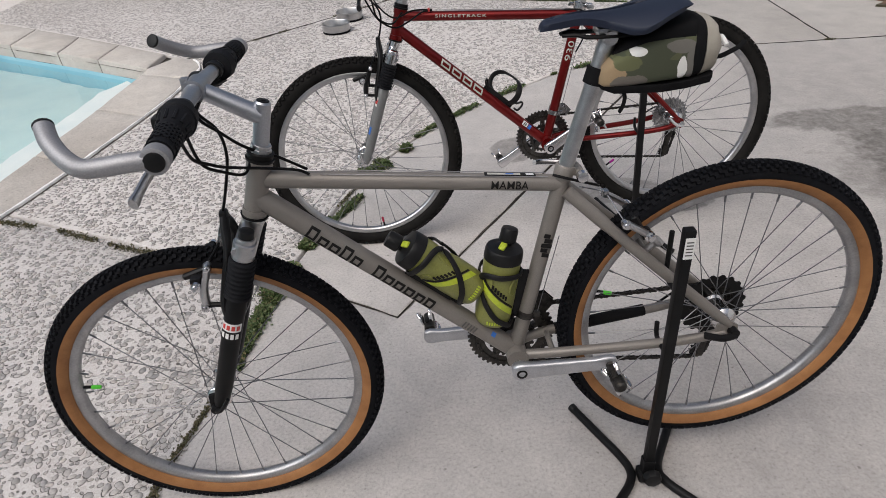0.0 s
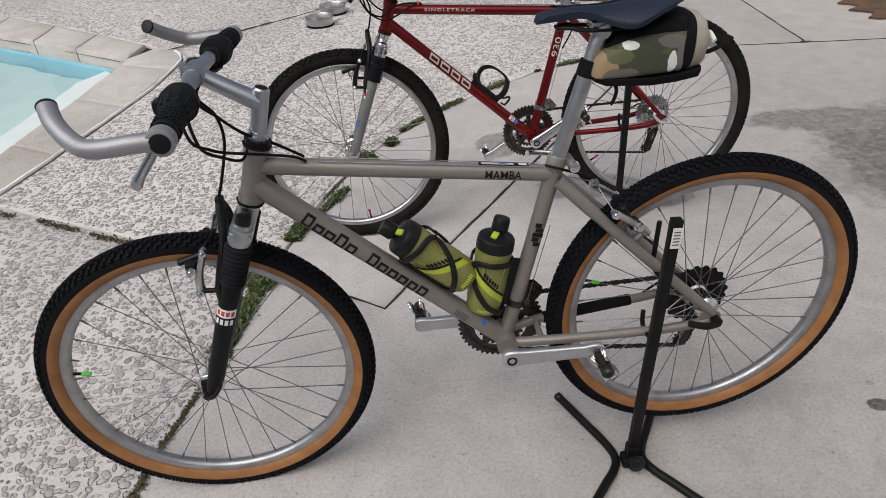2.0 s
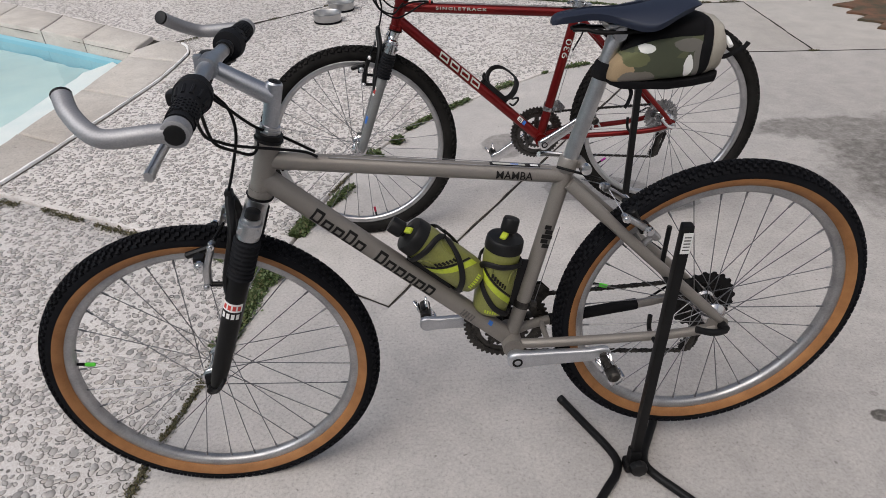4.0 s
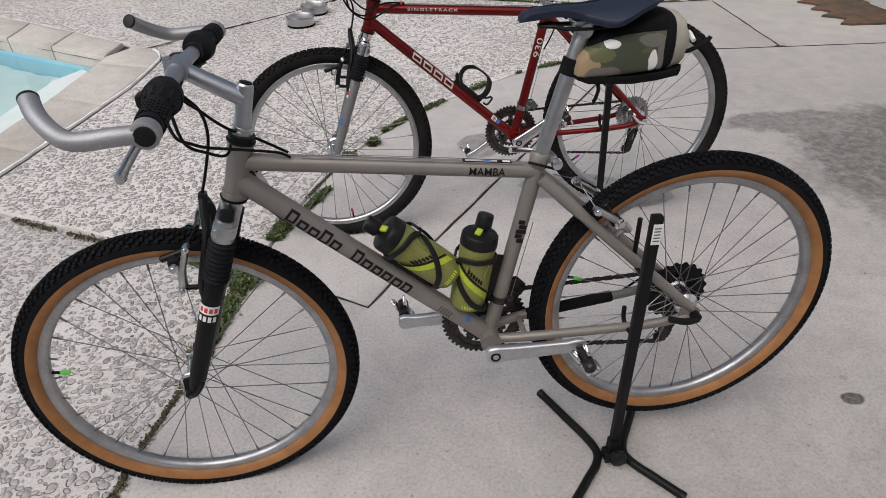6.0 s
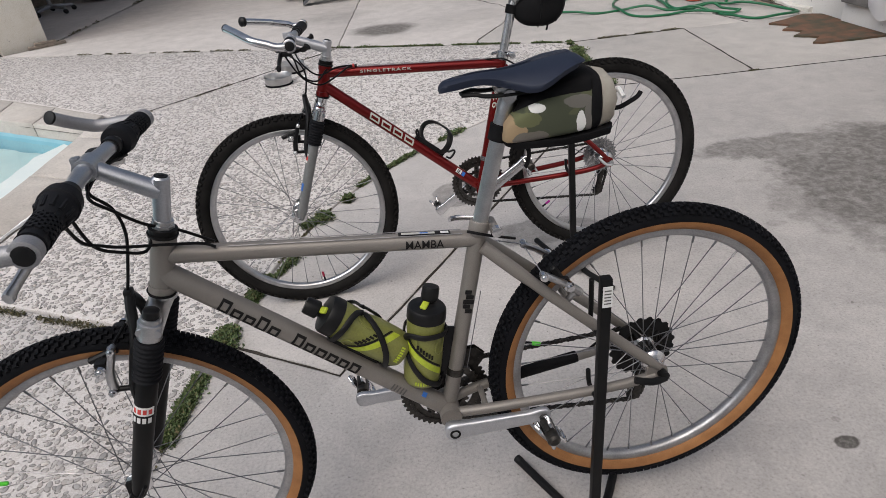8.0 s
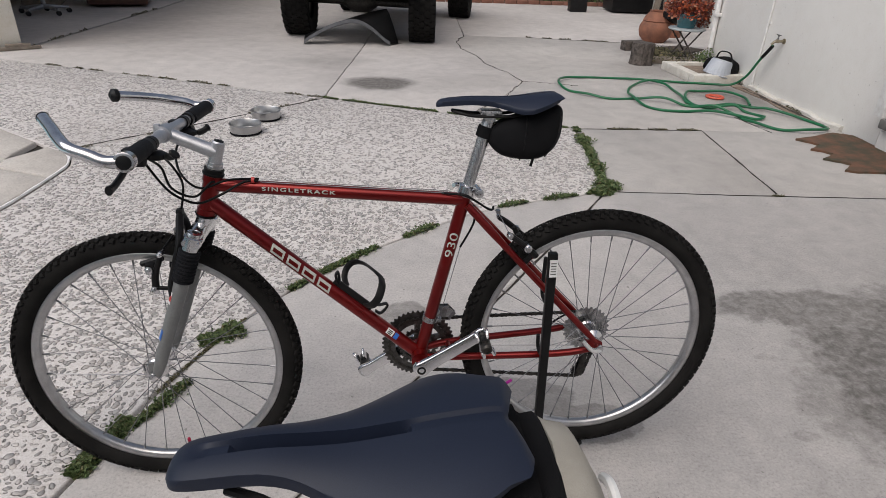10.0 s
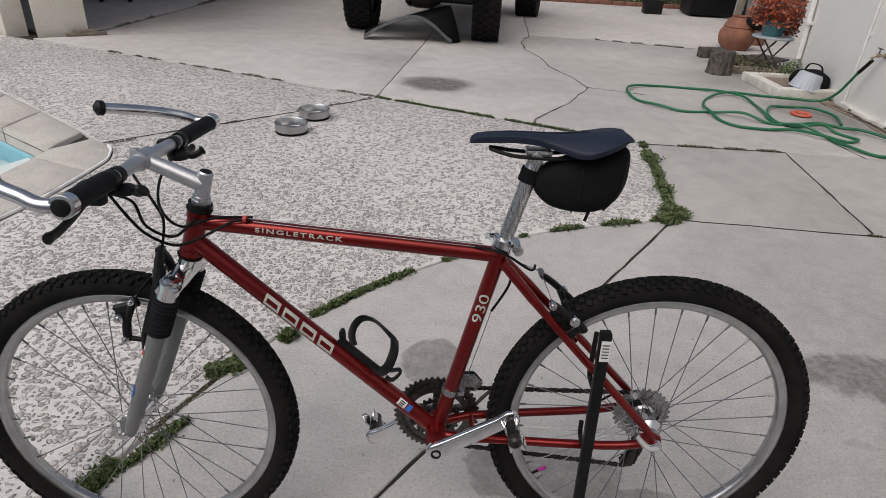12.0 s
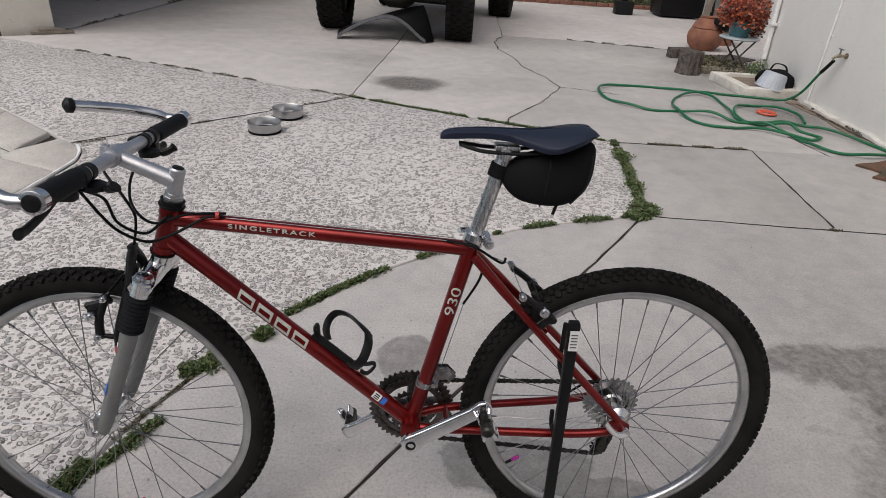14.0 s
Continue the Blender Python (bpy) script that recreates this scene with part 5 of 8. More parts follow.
    sweep(bm, [stop + ax * 0.002, stop + ax * 0.0042, stop + ax * 0.0046], [0.0102, 0.0102, 0.0080], 18)
    sweep(bm, [stop + ax * 0.0044, stop + ax * 0.0056], 0.0045, 6)
    bmesh.ops.transform(bm, matrix=S, verts=bm.verts[:])
    part("stem_bolt", bm, BLACKPAINT, stem)
    bm = B()
    E0 = d["bar_end_x"]
    half = d["half_bar"]
    hz = d["bar_end_z"]
    sweep(bm, [V(E0, -half, hz), V(clamp.x + 0.003, -0.07, clamp.z), V(clamp.x, -0.03, clamp.z), V(clamp.x, 0.03, clamp.z), V(clamp.x + 0.003, 0.07, clamp.z), V(E0, half, hz)], [0.0111, 0.0115, 0.0128, 0.0128, 0.0115, 0.0111], 16)
    bmesh.ops.transform(bm, matrix=S, verts=bm.verts[:])
    bar = part("handlebar", bm, d["bar"], bike)

    def barp(y, out=0.0):
        k = (abs(y) - 0.07) / (half - 0.07)
        return V(clamp.x + 0.003 + (E0 - clamp.x - 0.003) * k, y, clamp.z + (hz - clamp.z) * k)

    for s in (-1, 1):
        # grip and twist shifter or plain foam
        bm = B()
        if d["twist"]:
            ys = [(0.125, 0.016), (0.127, 0.0245), (0.150, 0.0262), (0.152, 0.0238), (0.158, 0.0232), (0.186, 0.0185), (0.196, 0.0172), (0.198, 0.0160), (half - 0.032, 0.0165), (half - 0.024, 0.0178)]
        else:
            ys = [(0.150, 0.0125), (0.152, 0.0160), (half - 0.022, 0.0158), (half - 0.020, 0.0125)]
        sweep(bm, [barp(s * y) for y, _ in ys], [q for _, q in ys], 24)
        if d["twist"]:
            for i in range(11):
                q = 2 * math.pi * i / 11
                o = V(math.cos(q), 0, math.sin(q))
                sweep(bm, [barp(s * 0.163) + o * 0.0215, barp(s * 0.187) + o * 0.0182], 0.0028, 6)
            for k in range(9):
                for i in range(12):
                    q = 2 * math.pi * (i + 0.5 * (k % 2)) / 12
                    o = V(math.cos(q), 0, math.sin(q))
                    y = 0.203 + k * (half - 0.24) / 9
                    box(bm, (0.0062, 0.0052, 0.003), Matrix.Translation(barp(s * y) + o * 0.0168) @ Matrix.Rotation(-q + math.pi / 2, 4, "Y"))
        bmesh.ops.transform(bm, matrix=S, verts=bm.verts[:])
        part("grip", bm, GRIP, bar, d["grip_label"])
        # bar end
        bm = B()
        e = barp(s * (half - 0.010))
        line = [e + V(*(Vector(o) * 1.0)) for o in ((0.006, 0, 0), (-0.03, s * 0.003, 0.0), *[(o[0], s * o[1], o[2]) for o in d["end_line"][0 if s < 0 else 1]])]
        line = curve(line, 6)
        sweep(bm, line, d["end_r"], 16)
        sweep(bm, [barp(s * (half - 0.020)), barp(s * (half - 0.019)), barp(s * (half - 0.001)), barp(s * half)], [0.015, 0.0172, 0.0172, 0.015], 20)
        bmesh.ops.transform(bm, matrix=S, verts=bm.verts[:])
        part("bar_end", bm, d["end"], bar, d["end_label"])
        bm = B()
        sweep(bm, [barp(s * half), barp(s * (half + 0.002)), barp(s * (half + 0.003))], [0.0125, 0.0125, 0.010], 16)
        bmesh.ops.transform(bm, matrix=S, verts=bm.verts[:])
        part("end_plug", bm, PLASTIC, bar)
        bm = B()
        t = (line[-1] - line[-2]).normalized()
        ball = not d["twist"] and s > 0
        er = d["end_r"]
        sweep(bm, [line[-1] - t * 0.001, line[-1] + t * 0.002, line[-1] + t * (0.012 if ball else 0.003), line[-1] + t * (0.018 if ball else 0.004)], [er + 0.0004, er + (0.0042 if ball else 0.0006), er + (0.0042 if ball else 0.0), er * 0.6], 16)
        bmesh.ops.transform(bm, matrix=S, verts=bm.verts[:])
        part("end_plug", bm, PLASTIC, bar)
        # brake lever
        c = barp(s * d["lever_at"])
        bm = B()
        sweep(bm, [c - V(0, 0.008, 0), c + V(0, 0.008, 0)], 0.0150, 16)
        box(bm, (0.034, 0.030, 0.020), Matrix.Translation(c + V(-0.026, s * 0.004, -0.012)), 0.006)
        box(bm, (0.03, 0.022, 0.018), Matrix.Translation(c + V(-0.012, s * 0.024, -0.024)), 0.006)
        bmesh.ops.transform(bm, matrix=S, verts=bm.verts[:])
        part("brake_hood", bm, PLASTIC, bar)
        if not d["twist"]:
            # thumb shifter under the bar
            bm = B()
            q = barp(s * 0.108)
            sweep(bm, [q - V(0, 0.007, 0), q + V(0, 0.007, 0)], 0.0142, 14)
            lathe(bm, [(0.010, 0), (0.019, 0.003), (0.020, 0.012), (0.012, 0.017), (0.0, 0.018)], Matrix.Translation(q + V(0.008, 0, -0.032)), 18)
            bmesh.ops.transform(bm, matrix=S, verts=bm.verts[:])
            pod = part("thumb_shifter", bm, PLASTIC, bar)
            bm = B()
            sweep(bm, curve([q + V(0.014, 0, -0.024), q + V(0.034, s * 0.010, -0.024), q + V(0.050, s * 0.022, -0.014)], 5), [0.004] * 4 + [0.006] * 5 + [0.0085, 0.006], 10, flat=1.4)
            bmesh.ops.transform(bm, matrix=S, verts=bm.verts[:])
            part("shift_lever", bm, PLASTIC, pod)
        bm = B()
        dl = d["lever_drop"]
        ly = d["lever_y"]
        pts = curve([c + V(-0.026, s * 0.012, -0.020), c + V(-0.032, s * (ly * 0.4), -0.038 - dl * 0.2), c + V(-0.040 + d["lever_in"] * 0.6, s * (ly * 0.75), -0.042 - dl * 0.5), c + V(-0.044 + d["lever_in"], s * ly, -0.034 - dl)], 5)
        sweep(bm, pts, [0.0055] * (len(pts) - 3) + [0.006, 0.0068, 0.006], 10, flat=1.35, up=(0, 0, 1))
        bmesh.ops.transform(bm, matrix=S, verts=bm.verts[:])
        part("brake_lever", bm, d["lever"], bar)
    # fork
    crown, fh = P["crown"], P["front_hub"]
    bm = B()
    sweep(bm, [hb - ax * 0.010, crown + ax * 0.012], [0.0175, 0.0165], 16)
    sec = []
    for y, h in ((-0.082, 0.010), (-0.07, 0.017), (-0.045, 0.019), (0, 0.021), (0.045, 0.019), (0.07, 0.017), (0.082, 0.010)):
        q = crown + V(0, y, 0) + ax * (0.008 - 0.10 * abs(y))
        u = V(1, 0, 0) - ax * ax.x
        sec.append([q + u.normalized() * 0.020 * math.cos(k) + ax * h * math.sin(k) for k in (2 * math.pi * i / 12 for i in range(12))])
    loft(bm, sec)
    bmesh.ops.transform(bm, matrix=S, verts=bm.verts[:])
    fork = part("fork", bm, d["crown_mat"], bike, d["fork_label"])
    leg_dir = None
    for s in (-1, 1):
        top = crown + V(0, s * 0.066, 0) + ax * 0.012
        bot = V(fh.x + 0.010, s * 0.060, fh.z + 0.005)
        leg_dir = (bot - top).normalized()
        L = (bot - top).length
        at = lambda q: top + leg_dir * q  # noqa: E731
        bm = B()
        sweep(bm, [at(-0.004), at(-0.002), at(0.028), at(0.030)], [0.016, 0.0195, 0.0195, 0.018], 20)
        sweep(bm, [at(-0.012), at(-0.011), at(-0.007), at(-0.002)], [0.012, 0.0150, 0.0165, 0.0165], 18)
        bmesh.ops.transform(bm, matrix=S, verts=bm.verts[:])
        part("crown_clamp", bm, d["crown_mat"], fork)
        bm = B()
        sweep(bm, [at(-0.026), at(-0.024), at(-0.006)], [0.009, 0.0125, 0.0135], 12) if d["twist"] else sweep(bm, [at(-0.0132), at(-0.013), at(-0.010)], [0.005, 0.0062, 0.0062], 12)
        bmesh.ops.transform(bm, matrix=S, verts=bm.verts[:])
        part("adjuster_cap", bm, PLASTIC, fork)
        n0, n1 = 0.030, d["boot_len"]
        bm = B()
        pts, rr = [], []
        for i in range(37):
            pts.append(at(n0 + (n1 - n0) * i / 36))
            rr.append((0.0205 if i % 4 < 2 else 0.0238) * (0.98 if i < 36 else 0.9))
        sweep(bm, pts, rr, 20)
        bmesh.ops.transform(bm, matrix=S, verts=bm.verts[:])
        part("fork_boot", bm, GRIP, fork, "ribbed black rubber boot")
        bm = B()
        sweep(bm, [at(n1), at(n1 + 0.004), at(n1 + 0.05), at(L - 0.05), at(L - 0.012), at(L + 0.006), at(L + 0.010)], [q * d["leg_r"] for q in (0.017, 0.0192, 0.0188, 0.0172, 0.0150, 0.011, 0.006)], 18)
        plate(bm, [(-0.010, 0.028), (0.012, 0.032), (0.010, 0.0), (0.005, -0.011), (-0.006, -0.012), (-0.012, -0.004)], 0.007, Matrix.Translation((fh.x, s * 0.054, fh.z)) @ Matrix.Rotation(radians(90), 4, "X"))
        bmesh.ops.transform(bm, matrix=S, verts=bm.verts[:])
        part("fork_leg", bm, d["lower"], fork, d["leg_label"])
        if s < 0:
            d["leg_decal"](fork, at, n1, S)
        # brake arm and pad
        low, tip_a = crown + V(-0.094, s * 0.060, -0.104), crown + V(-0.068, s * 0.067, -0.020)
        bm = B()
        sweep(bm, curve([low + V(0.002, 0, -0.008), low.lerp(tip_a, 0.35) + V(-0.002, s * 0.003, 0), low.lerp(tip_a, 0.75), tip_a], 4), [0.0082] * 5 + [0.0068] * 7 + [0.0060], 12, flat=0.8)
        sweep(bm, [tip_a + V(0, -s * 0.008, -0.004), tip_a + V(0, s * 0.010, -0.004)], 0.0052, 10)
        bmesh.ops.transform(bm, matrix=S, verts=bm.verts[:])
        part("brake_arm", bm, d["brake"], fork)
        bm = B()
        pp = crown + V(-0.104, s * 0.024, -0.060)
        sweep(bm, [pp + V(-0.026, 0, -0.008), pp + V(-0.024, 0, -0.007), pp + V(0.022, 0, 0.007), pp + V(0.024, 0, 0.008)], [0.004, 0.0066, 0.007, 0.004], 10)
        sweep(bm, [pp, pp + V(0.008, s * 0.052, 0)], 0.0035, 8)
        box(bm, (0.020, 0.020, 0.024), Matrix.Translation(pp + V(0.006, s * 0.030, -0.002)), 0.005)
        bmesh.ops.transform(bm, matrix=S, verts=bm.verts[:])
        part("brake_pad", bm, PLASTIC, fork)
        bm = B()
        sweep(bm, [crown + V(-0.046, s * 0.060, -0.112), low + V(0.004, 0, -0.004)], 0.0048, 10)
        bmesh.ops.transform(bm, matrix=S, verts=bm.verts[:])
        part("brake_boss", bm, BLACKPAINT, fork)
        turn = TURNY if s > 0 else Matrix.Rotation(radians(90), 4, "X")
        for hold, rad in ((pp + V(0.008, s * 0.050, 0), 0.0085), (low + V(0.001, s * 0.008, -0.004), 0.0070), (tip_a + V(0, s * 0.008, -0.004), 0.0060)):
            bm = B()
            lathe(bm, [(0.0, -0.004), (rad, -0.004), (rad, 0.002), (rad * 0.62, 0.003), (rad * 0.62, 0.008), (rad * 0.3, 0.009), (0.0, 0.008)], Matrix.Translation(hold) @ turn, 12)
            bmesh.ops.transform(bm, matrix=S, verts=bm.verts[:])
            part("brake_bolt", bm, POLISHED, fork, "bright brake bolt")
    # arch in front of the tyre, and the cable hanger on it
    a0, a1 = crown + V(0, -0.066, 0) + leg_dir * (d["boot_len"] + 0.03), crown + V(0, 0.066, 0) + leg_dir * (d["boot_len"] + 0.03)
    fw = V(-0.012, 0, 0.0)
    bm = B()
    topz = d["arch"]
    mid = crown + fw + V(-0.026, 0, topz)
    line = curve([a0 + V(-0.010, 0.004, 0), a0 + fw + V(0.002, 0.010, 0.035), a0.lerp(mid, 0.62) + V(0.004, -0.012, 0.010), mid + V(0, -0.009, -0.006), mid + V(0, 0.009, -0.006), a1.lerp(mid, 0.62) + V(0.004, 0.012, 0.010), a1 + fw + V(0.002, -0.010, 0.035), a1 + V(-0.010, -0.004, 0)], 5)
    sweep(bm, line, 0.0080, 12, flat=1.4, up=(0, 1, 0.001))
    box(bm, (0.014, 0.020, 0.020), Matrix.Translation(mid + V(0.0, 0, 0.004)), 0.004)
    bmesh.ops.transform(bm, matrix=S, verts=bm.verts[:])
    part("brake_arch", bm, PLASTIC, fork)
    bm = B()
    yoke = mid + V(-0.012, -0.008, -0.036)
    sweep(bm, [mid, yoke], 0.0013, 6)
    for s in (-1, 1):
        sweep(bm, [yoke, crown + V(-0.068, s * 0.067, -0.022)], 0.0013, 6)
    box(bm, (0.008, 0.010, 0.016), Matrix.Translation(yoke), 0.002)
    bmesh.ops.transform(bm, matrix=S, verts=bm.verts[:])
    part("straddle_cable", bm, STEEL, fork)
    bm = B()
    q = crown + V(-0.068, -0.067, -0.022)
    sweep(bm, [yoke.lerp(q, 0.2), yoke.lerp(q, 0.85)], 0.0026, 8)
    bmesh.ops.transform(bm, matrix=S, verts=bm.verts[:])
    part("link_sleeve", bm, CABLE, fork)
    # front wheel
    wheel(bike, "front_wheel", (0, 0, 0), d["wheel"], False, d["wheel_label"], S @ Matrix.Translation(fh))
    bm = B()
    sweep(bm, [fh - V(0, 0.066, 0), fh + V(0, 0.070, 0)], 0.004, 10)
    sweep(bm, [fh - V(0, 0.072, 0), fh - V(0, 0.070, 0), fh - V(0, 0.059, 0)], [0.006, 0.0095, 0.0095], 14)
    lv = d["skewer"]
    sweep(bm, curve([fh - V(0, 0.068, 0), fh + V(lv[0] * 0.5, -0.088, lv[1] * 0.4), fh + V(lv[0], -0.086, lv[1])], 5), 0.0050, 10, flat=0.7)
    sweep(bm, [fh + V(0, 0.060, 0), fh + V(0, 0.074, 0)], 0.009, 12)
    bmesh.ops.transform(bm, matrix=S, verts=bm.verts[:])
    part("front_skewer", bm, d["skewer_mat"], bike)
    # rear wheel with its gears
    rim = wheel(bike, "rear_wheel", (0, 0, 0), d["wheel"], True, d["wheel_label"])
    bm = B()
    for i, tr in enumerate((0.058, 0.050, 0.043, 0.037, 0.032, 0.027, 0.023)):
        cog(bm, tr, int(tr * 490), 0.026 + 0.0042 * i, 0.002)
    lathe(bm, [(0.019, 0.02), (0.019, 0.054)], TURNY, 18)
    part("cassette", bm, d["cassette"], rim)
    if d["twist"]:
        bm = B()
        cog(bm, 0.068, 20, 0.0215, 0.0018, 0.046)
        for i in range(10):
            q = radians(36 * i)
            sweep(bm, [(0.022 * math.cos(q), 0.0215, 0.022 * math.sin(q)), (0.048 * math.cos(q + 0.15), 0.0215, 0.048 * math.sin(q + 0.15))], 0.0042, 6, flat=0.3, up=(0, 1, 0))
        part("spoke_guard", bm, BLACKPAINT, rim, "black plastic spoke guard")
    bm = B()
    sweep(bm, [V(0, -0.082, 0), V(0, -0.081, 0), V(0, -0.067, 0)], [0.007, 0.010, 0.010], 14)
    sweep(bm, [V(0, -0.07, 0), V(0, 0.082, 0)], 0.004, 8)
    sweep(bm, curve([V(0.004, -0.078, -0.004), V(-0.028, -0.088, 0.0), V(-0.064, -0.086, 0.010)] if d["twist"] else [V(0.004, -0.078, -0.004), V(-0.022, -0.088, 0.004), V(-0.048, -0.086, 0.030)], 5), 0.0072, 10, flat=0.6)
    sweep(bm, [V(0, 0.067, 0), V(0, 0.080, 0)], 0.009, 12)
    part("rear_skewer", bm, d["skewer_mat"], bike)
    # cranks
    ca = radians(d["crank"])
    cd = V(math.cos(ca), 0, math.sin(ca))
    for s, dirn in ((-1, cd), (1, -cd)):
        a = bb + V(0, s * 0.068, 0)
        b = a + dirn * 0.172 + V(0, s * 0.014, 0)
        bm = B()
        n = V(-dirn.z, 0, dirn.x)
        secs = []
        for u, hw, th in ((-0.10, 0.010, 0.007), (-0.07, 0.0155, 0.010), (0.0, 0.0185, 0.011), (0.08, 0.0165, 0.009), (0.2, 0.0150, 0.0085), (0.85, 0.0128, 0.0075), (0.95, 0.0150, 0.0072), (1.0, 0.0160, 0.0072), (1.06, 0.0130, 0.0072), (1.085, 0.006, 0.005)):
            q = a.lerp(b, u)
            hw, th = hw * 1.14, th * 1.1
            secs.append([q + n * hw * math.copysign(abs(math.cos(k)) ** 0.55, math.cos(k)) + V(0, 1, 0) * th * math.copysign(abs(math.sin(k)) ** 0.55, math.sin(k)) for k in (2 * math.pi * i / 20 for i in range(20))])
        loft(bm, secs)
        arm = part("crank_arm", bm, POLISHED if not d["twist"] else SATIN, bike)
        bm = B()
        lathe(bm, [(0.0105, 0.009), (0.0105, 0.0125), (0.007, 0.013), (0.0065, 0.011)], Matrix.Translation(a) @ (TURNY if s > 0 else Matrix.Rotation(radians(90), 4, "X")), 16)
        part("crank_bolt", bm, BLACKPAINT, arm)
        # clipless pedal
        c = b + V(0, s * 0.045, 0)
        bm = B()
        sweep(bm, [b, b + V(0, s * 0.012, 0), b + V(0, s * 0.014, 0), b + V(0, s * 0.075, 0)], [0.009, 0.009, 0.0065, 0.005], 12)
        tilt = Matrix.Translation(c) @ Matrix.Rotation(radians(d["pedal_tilt"][0 if s < 0 else 1]), 4, "Y") @ Matrix.Scale(0.80, 4)
        sweep(bm, [c - V(0, s * 0.026, 0), c - V(0, s * 0.025, 0), c + V(0, s * 0.026, 0), c + V(0, s * 0.030, 0)], [0.009, 0.0125, 0.0125, 0.008], 14)
        box(bm, (0.040, 0.030, 0.014), tilt, 0.005)
        ped = part("pedal", bm, DARKMETAL, bike, "clipless pedal with bright claws")
        for side in (-1, 1):
            bm = B()
            plate(bm, [(-0.036, -0.013), (-0.026, -0.019), (-0.012, -0.015), (-0.014, 0.015), (-0.026, 0.019), (-0.036, 0.013), (-0.030, 0.0)], 0.005, tilt @ Matrix.Translation((0, 0, side * 0.013)))
            sweep(bm, curve([tilt @ V(-0.034, -0.012, side * 0.014), tilt @ V(-0.043, 0.0, side * 0.018), tilt @ V(-0.034, 0.012, side * 0.014)], 4), 0.0032, 8)
            part("front_claw", bm, POLISHED, ped, "bright steel cleat claw")
            bm = B()
            sweep(bm, curve([tilt @ V(0.010, -0.020, side * 0.010), tilt @ V(0.032, -0.019, side * 0.015), tilt @ V(0.036, 0.0, side * 0.017), tilt @ V(0.032, 0.019, side * 0.015), tilt @ V(0.010, 0.020, side * 0.010)], 4), 0.0036, 8)
            sweep(bm, [tilt @ V(0.018, -0.017, side * 0.010), tilt @ V(0.018, 0.017, side * 0.010)], 0.0055, 10)
            part("rear_claw", bm, POLISHED, ped, "bright sprung cleat claw")
    bm = B()
    for rr, y in ((0.090, 0.052), (0.074, 0.044), (0.048, 0.037)):
        cog(bm, rr, int(rr * 500), y, 0.003, rr * 0.80)
    for i in range(5):
        q = radians(72 * i + 20)
        sweep(bm, [(0, 0.055, 0), (0.072 * math.cos(q), 0.049, 0.072 * math.sin(q))], [0.012, 0.007], 8)
    part("chainring", bm, d["rings"], bike, m=Matrix.Translation(bb))
    # chain
    rc2, rr2 = 0.074, 0.043
    jock1, jock2 = V(0.012, 0, -0.070), V(-0.004, 0, -0.135)
    bm = B()
    y0, y1 = 0.044, 0.036
    pts = arc((bb.x, bb.z), rc2, 270, 90, y0, 16)
    pts += [p for p in arc((0, 0), rr2, 92, -60, y1, 12)]
    pts += [V(jock1.x + 0.018, y1, jock1.z), V(jock2.x + 0.014, y1, jock2.z - 0.008), V(jock2.x - 0.006, y1, jock2.z - 0.018), V(bb.x, y0, bb.z - rc2)]
    chain_path(bm, pts)
    part("chain", bm, DARKMETAL, bike, "dark oily chain")
    # rear derailleur
    bm = B()
    box(bm, (0.03, 0.02, 0.04), Matrix.Translation((0.012, 0.070, -0.03)) @ Matrix.Rotation(0.4, 4, "Y"), 0.006)
    box(bm, (0.028, 0.018, 0.05), Matrix.Translation((0.012, 0.055, -0.055)) @ Matrix.Rotation(-0.3, 4, "Y"), 0.006)
    for s in (-0.007, 0.007):
        sweep(bm, [jock1 + V(0, y1 + s, 0.012), jock1.lerp(jock2, 0.5) + V(0, y1 + s, 0), jock2 + V(0, y1 + s, -0.012)], [0.010, 0.007, 0.010], 8, flat=0.16, up=(0, 1, 0))
    dera = part("rear_derailleur", bm, DARKMETAL, bike)
    for j in (jock1, jock2):
        bm = B()
        cog(bm, 0.016, 11, y1, 0.006, 0.005)
        part("jockey_wheel", bm, PLASTIC, dera, m=Matrix.Translation((j.x, 0, j.z)))
    # front derailleur on the seat tube
    q = bb.lerp(sc, 0.24)
    bm = B()
    sweep(bm, [q - (sc - bb).normalized() * 0.007, q + (sc - bb).normalized() * 0.007], r["seat"] + 0.003, 16)
    box(bm, (0.03, 0.02, 0.022), Matrix.Translation(q + V(0.012, 0.024, 0)), 0.005)
    for y in (0.040, 0.052):
        plate(bm, [(-0.03, -0.022), (0.035, -0.03), (0.05, -0.01), (0.03, 0.012), (-0.02, 0.010)], 0.0016, Matrix.Translation(q + V(0.02, y, 0.0)) @ Matrix.Rotation(radians(90), 4, "X"))
    box(bm, (0.014, 0.012, 0.012), Matrix.Translation(q + V(r["seat"] + 0.006, -0.008, 0)), 0.003)
    part("front_derailleur", bm, DARKMETAL if d["twist"] else STEEL, bike)
    # seat clamp with lever, post, saddle
    up = (sc - bb).normalized()
    pt = P["post_top"]
    bm = B()
    sweep(bm, [sc - up * 0.002, sc, sc + up * 0.022, sc + up * 0.025], [r["seat"] + q for q in ((0.001, 0.0025, 0.0025, 0.001) if d["twist"] else (0.003, 0.0050, 0.0050, 0.002))], 18)
    box(bm, (0.018, 0.020, 0.014), Matrix.Translation(sc + up * 0.012 + V(r["seat"] + 0.007, 0, 0)), 0.003)
    sweep(bm, [sc + up * 0.012 + V(r["seat"] + 0.010, -0.022, 0), sc + up * 0.012 + V(r["seat"] + 0.010, 0.020, 0)], 0.0075, 12)
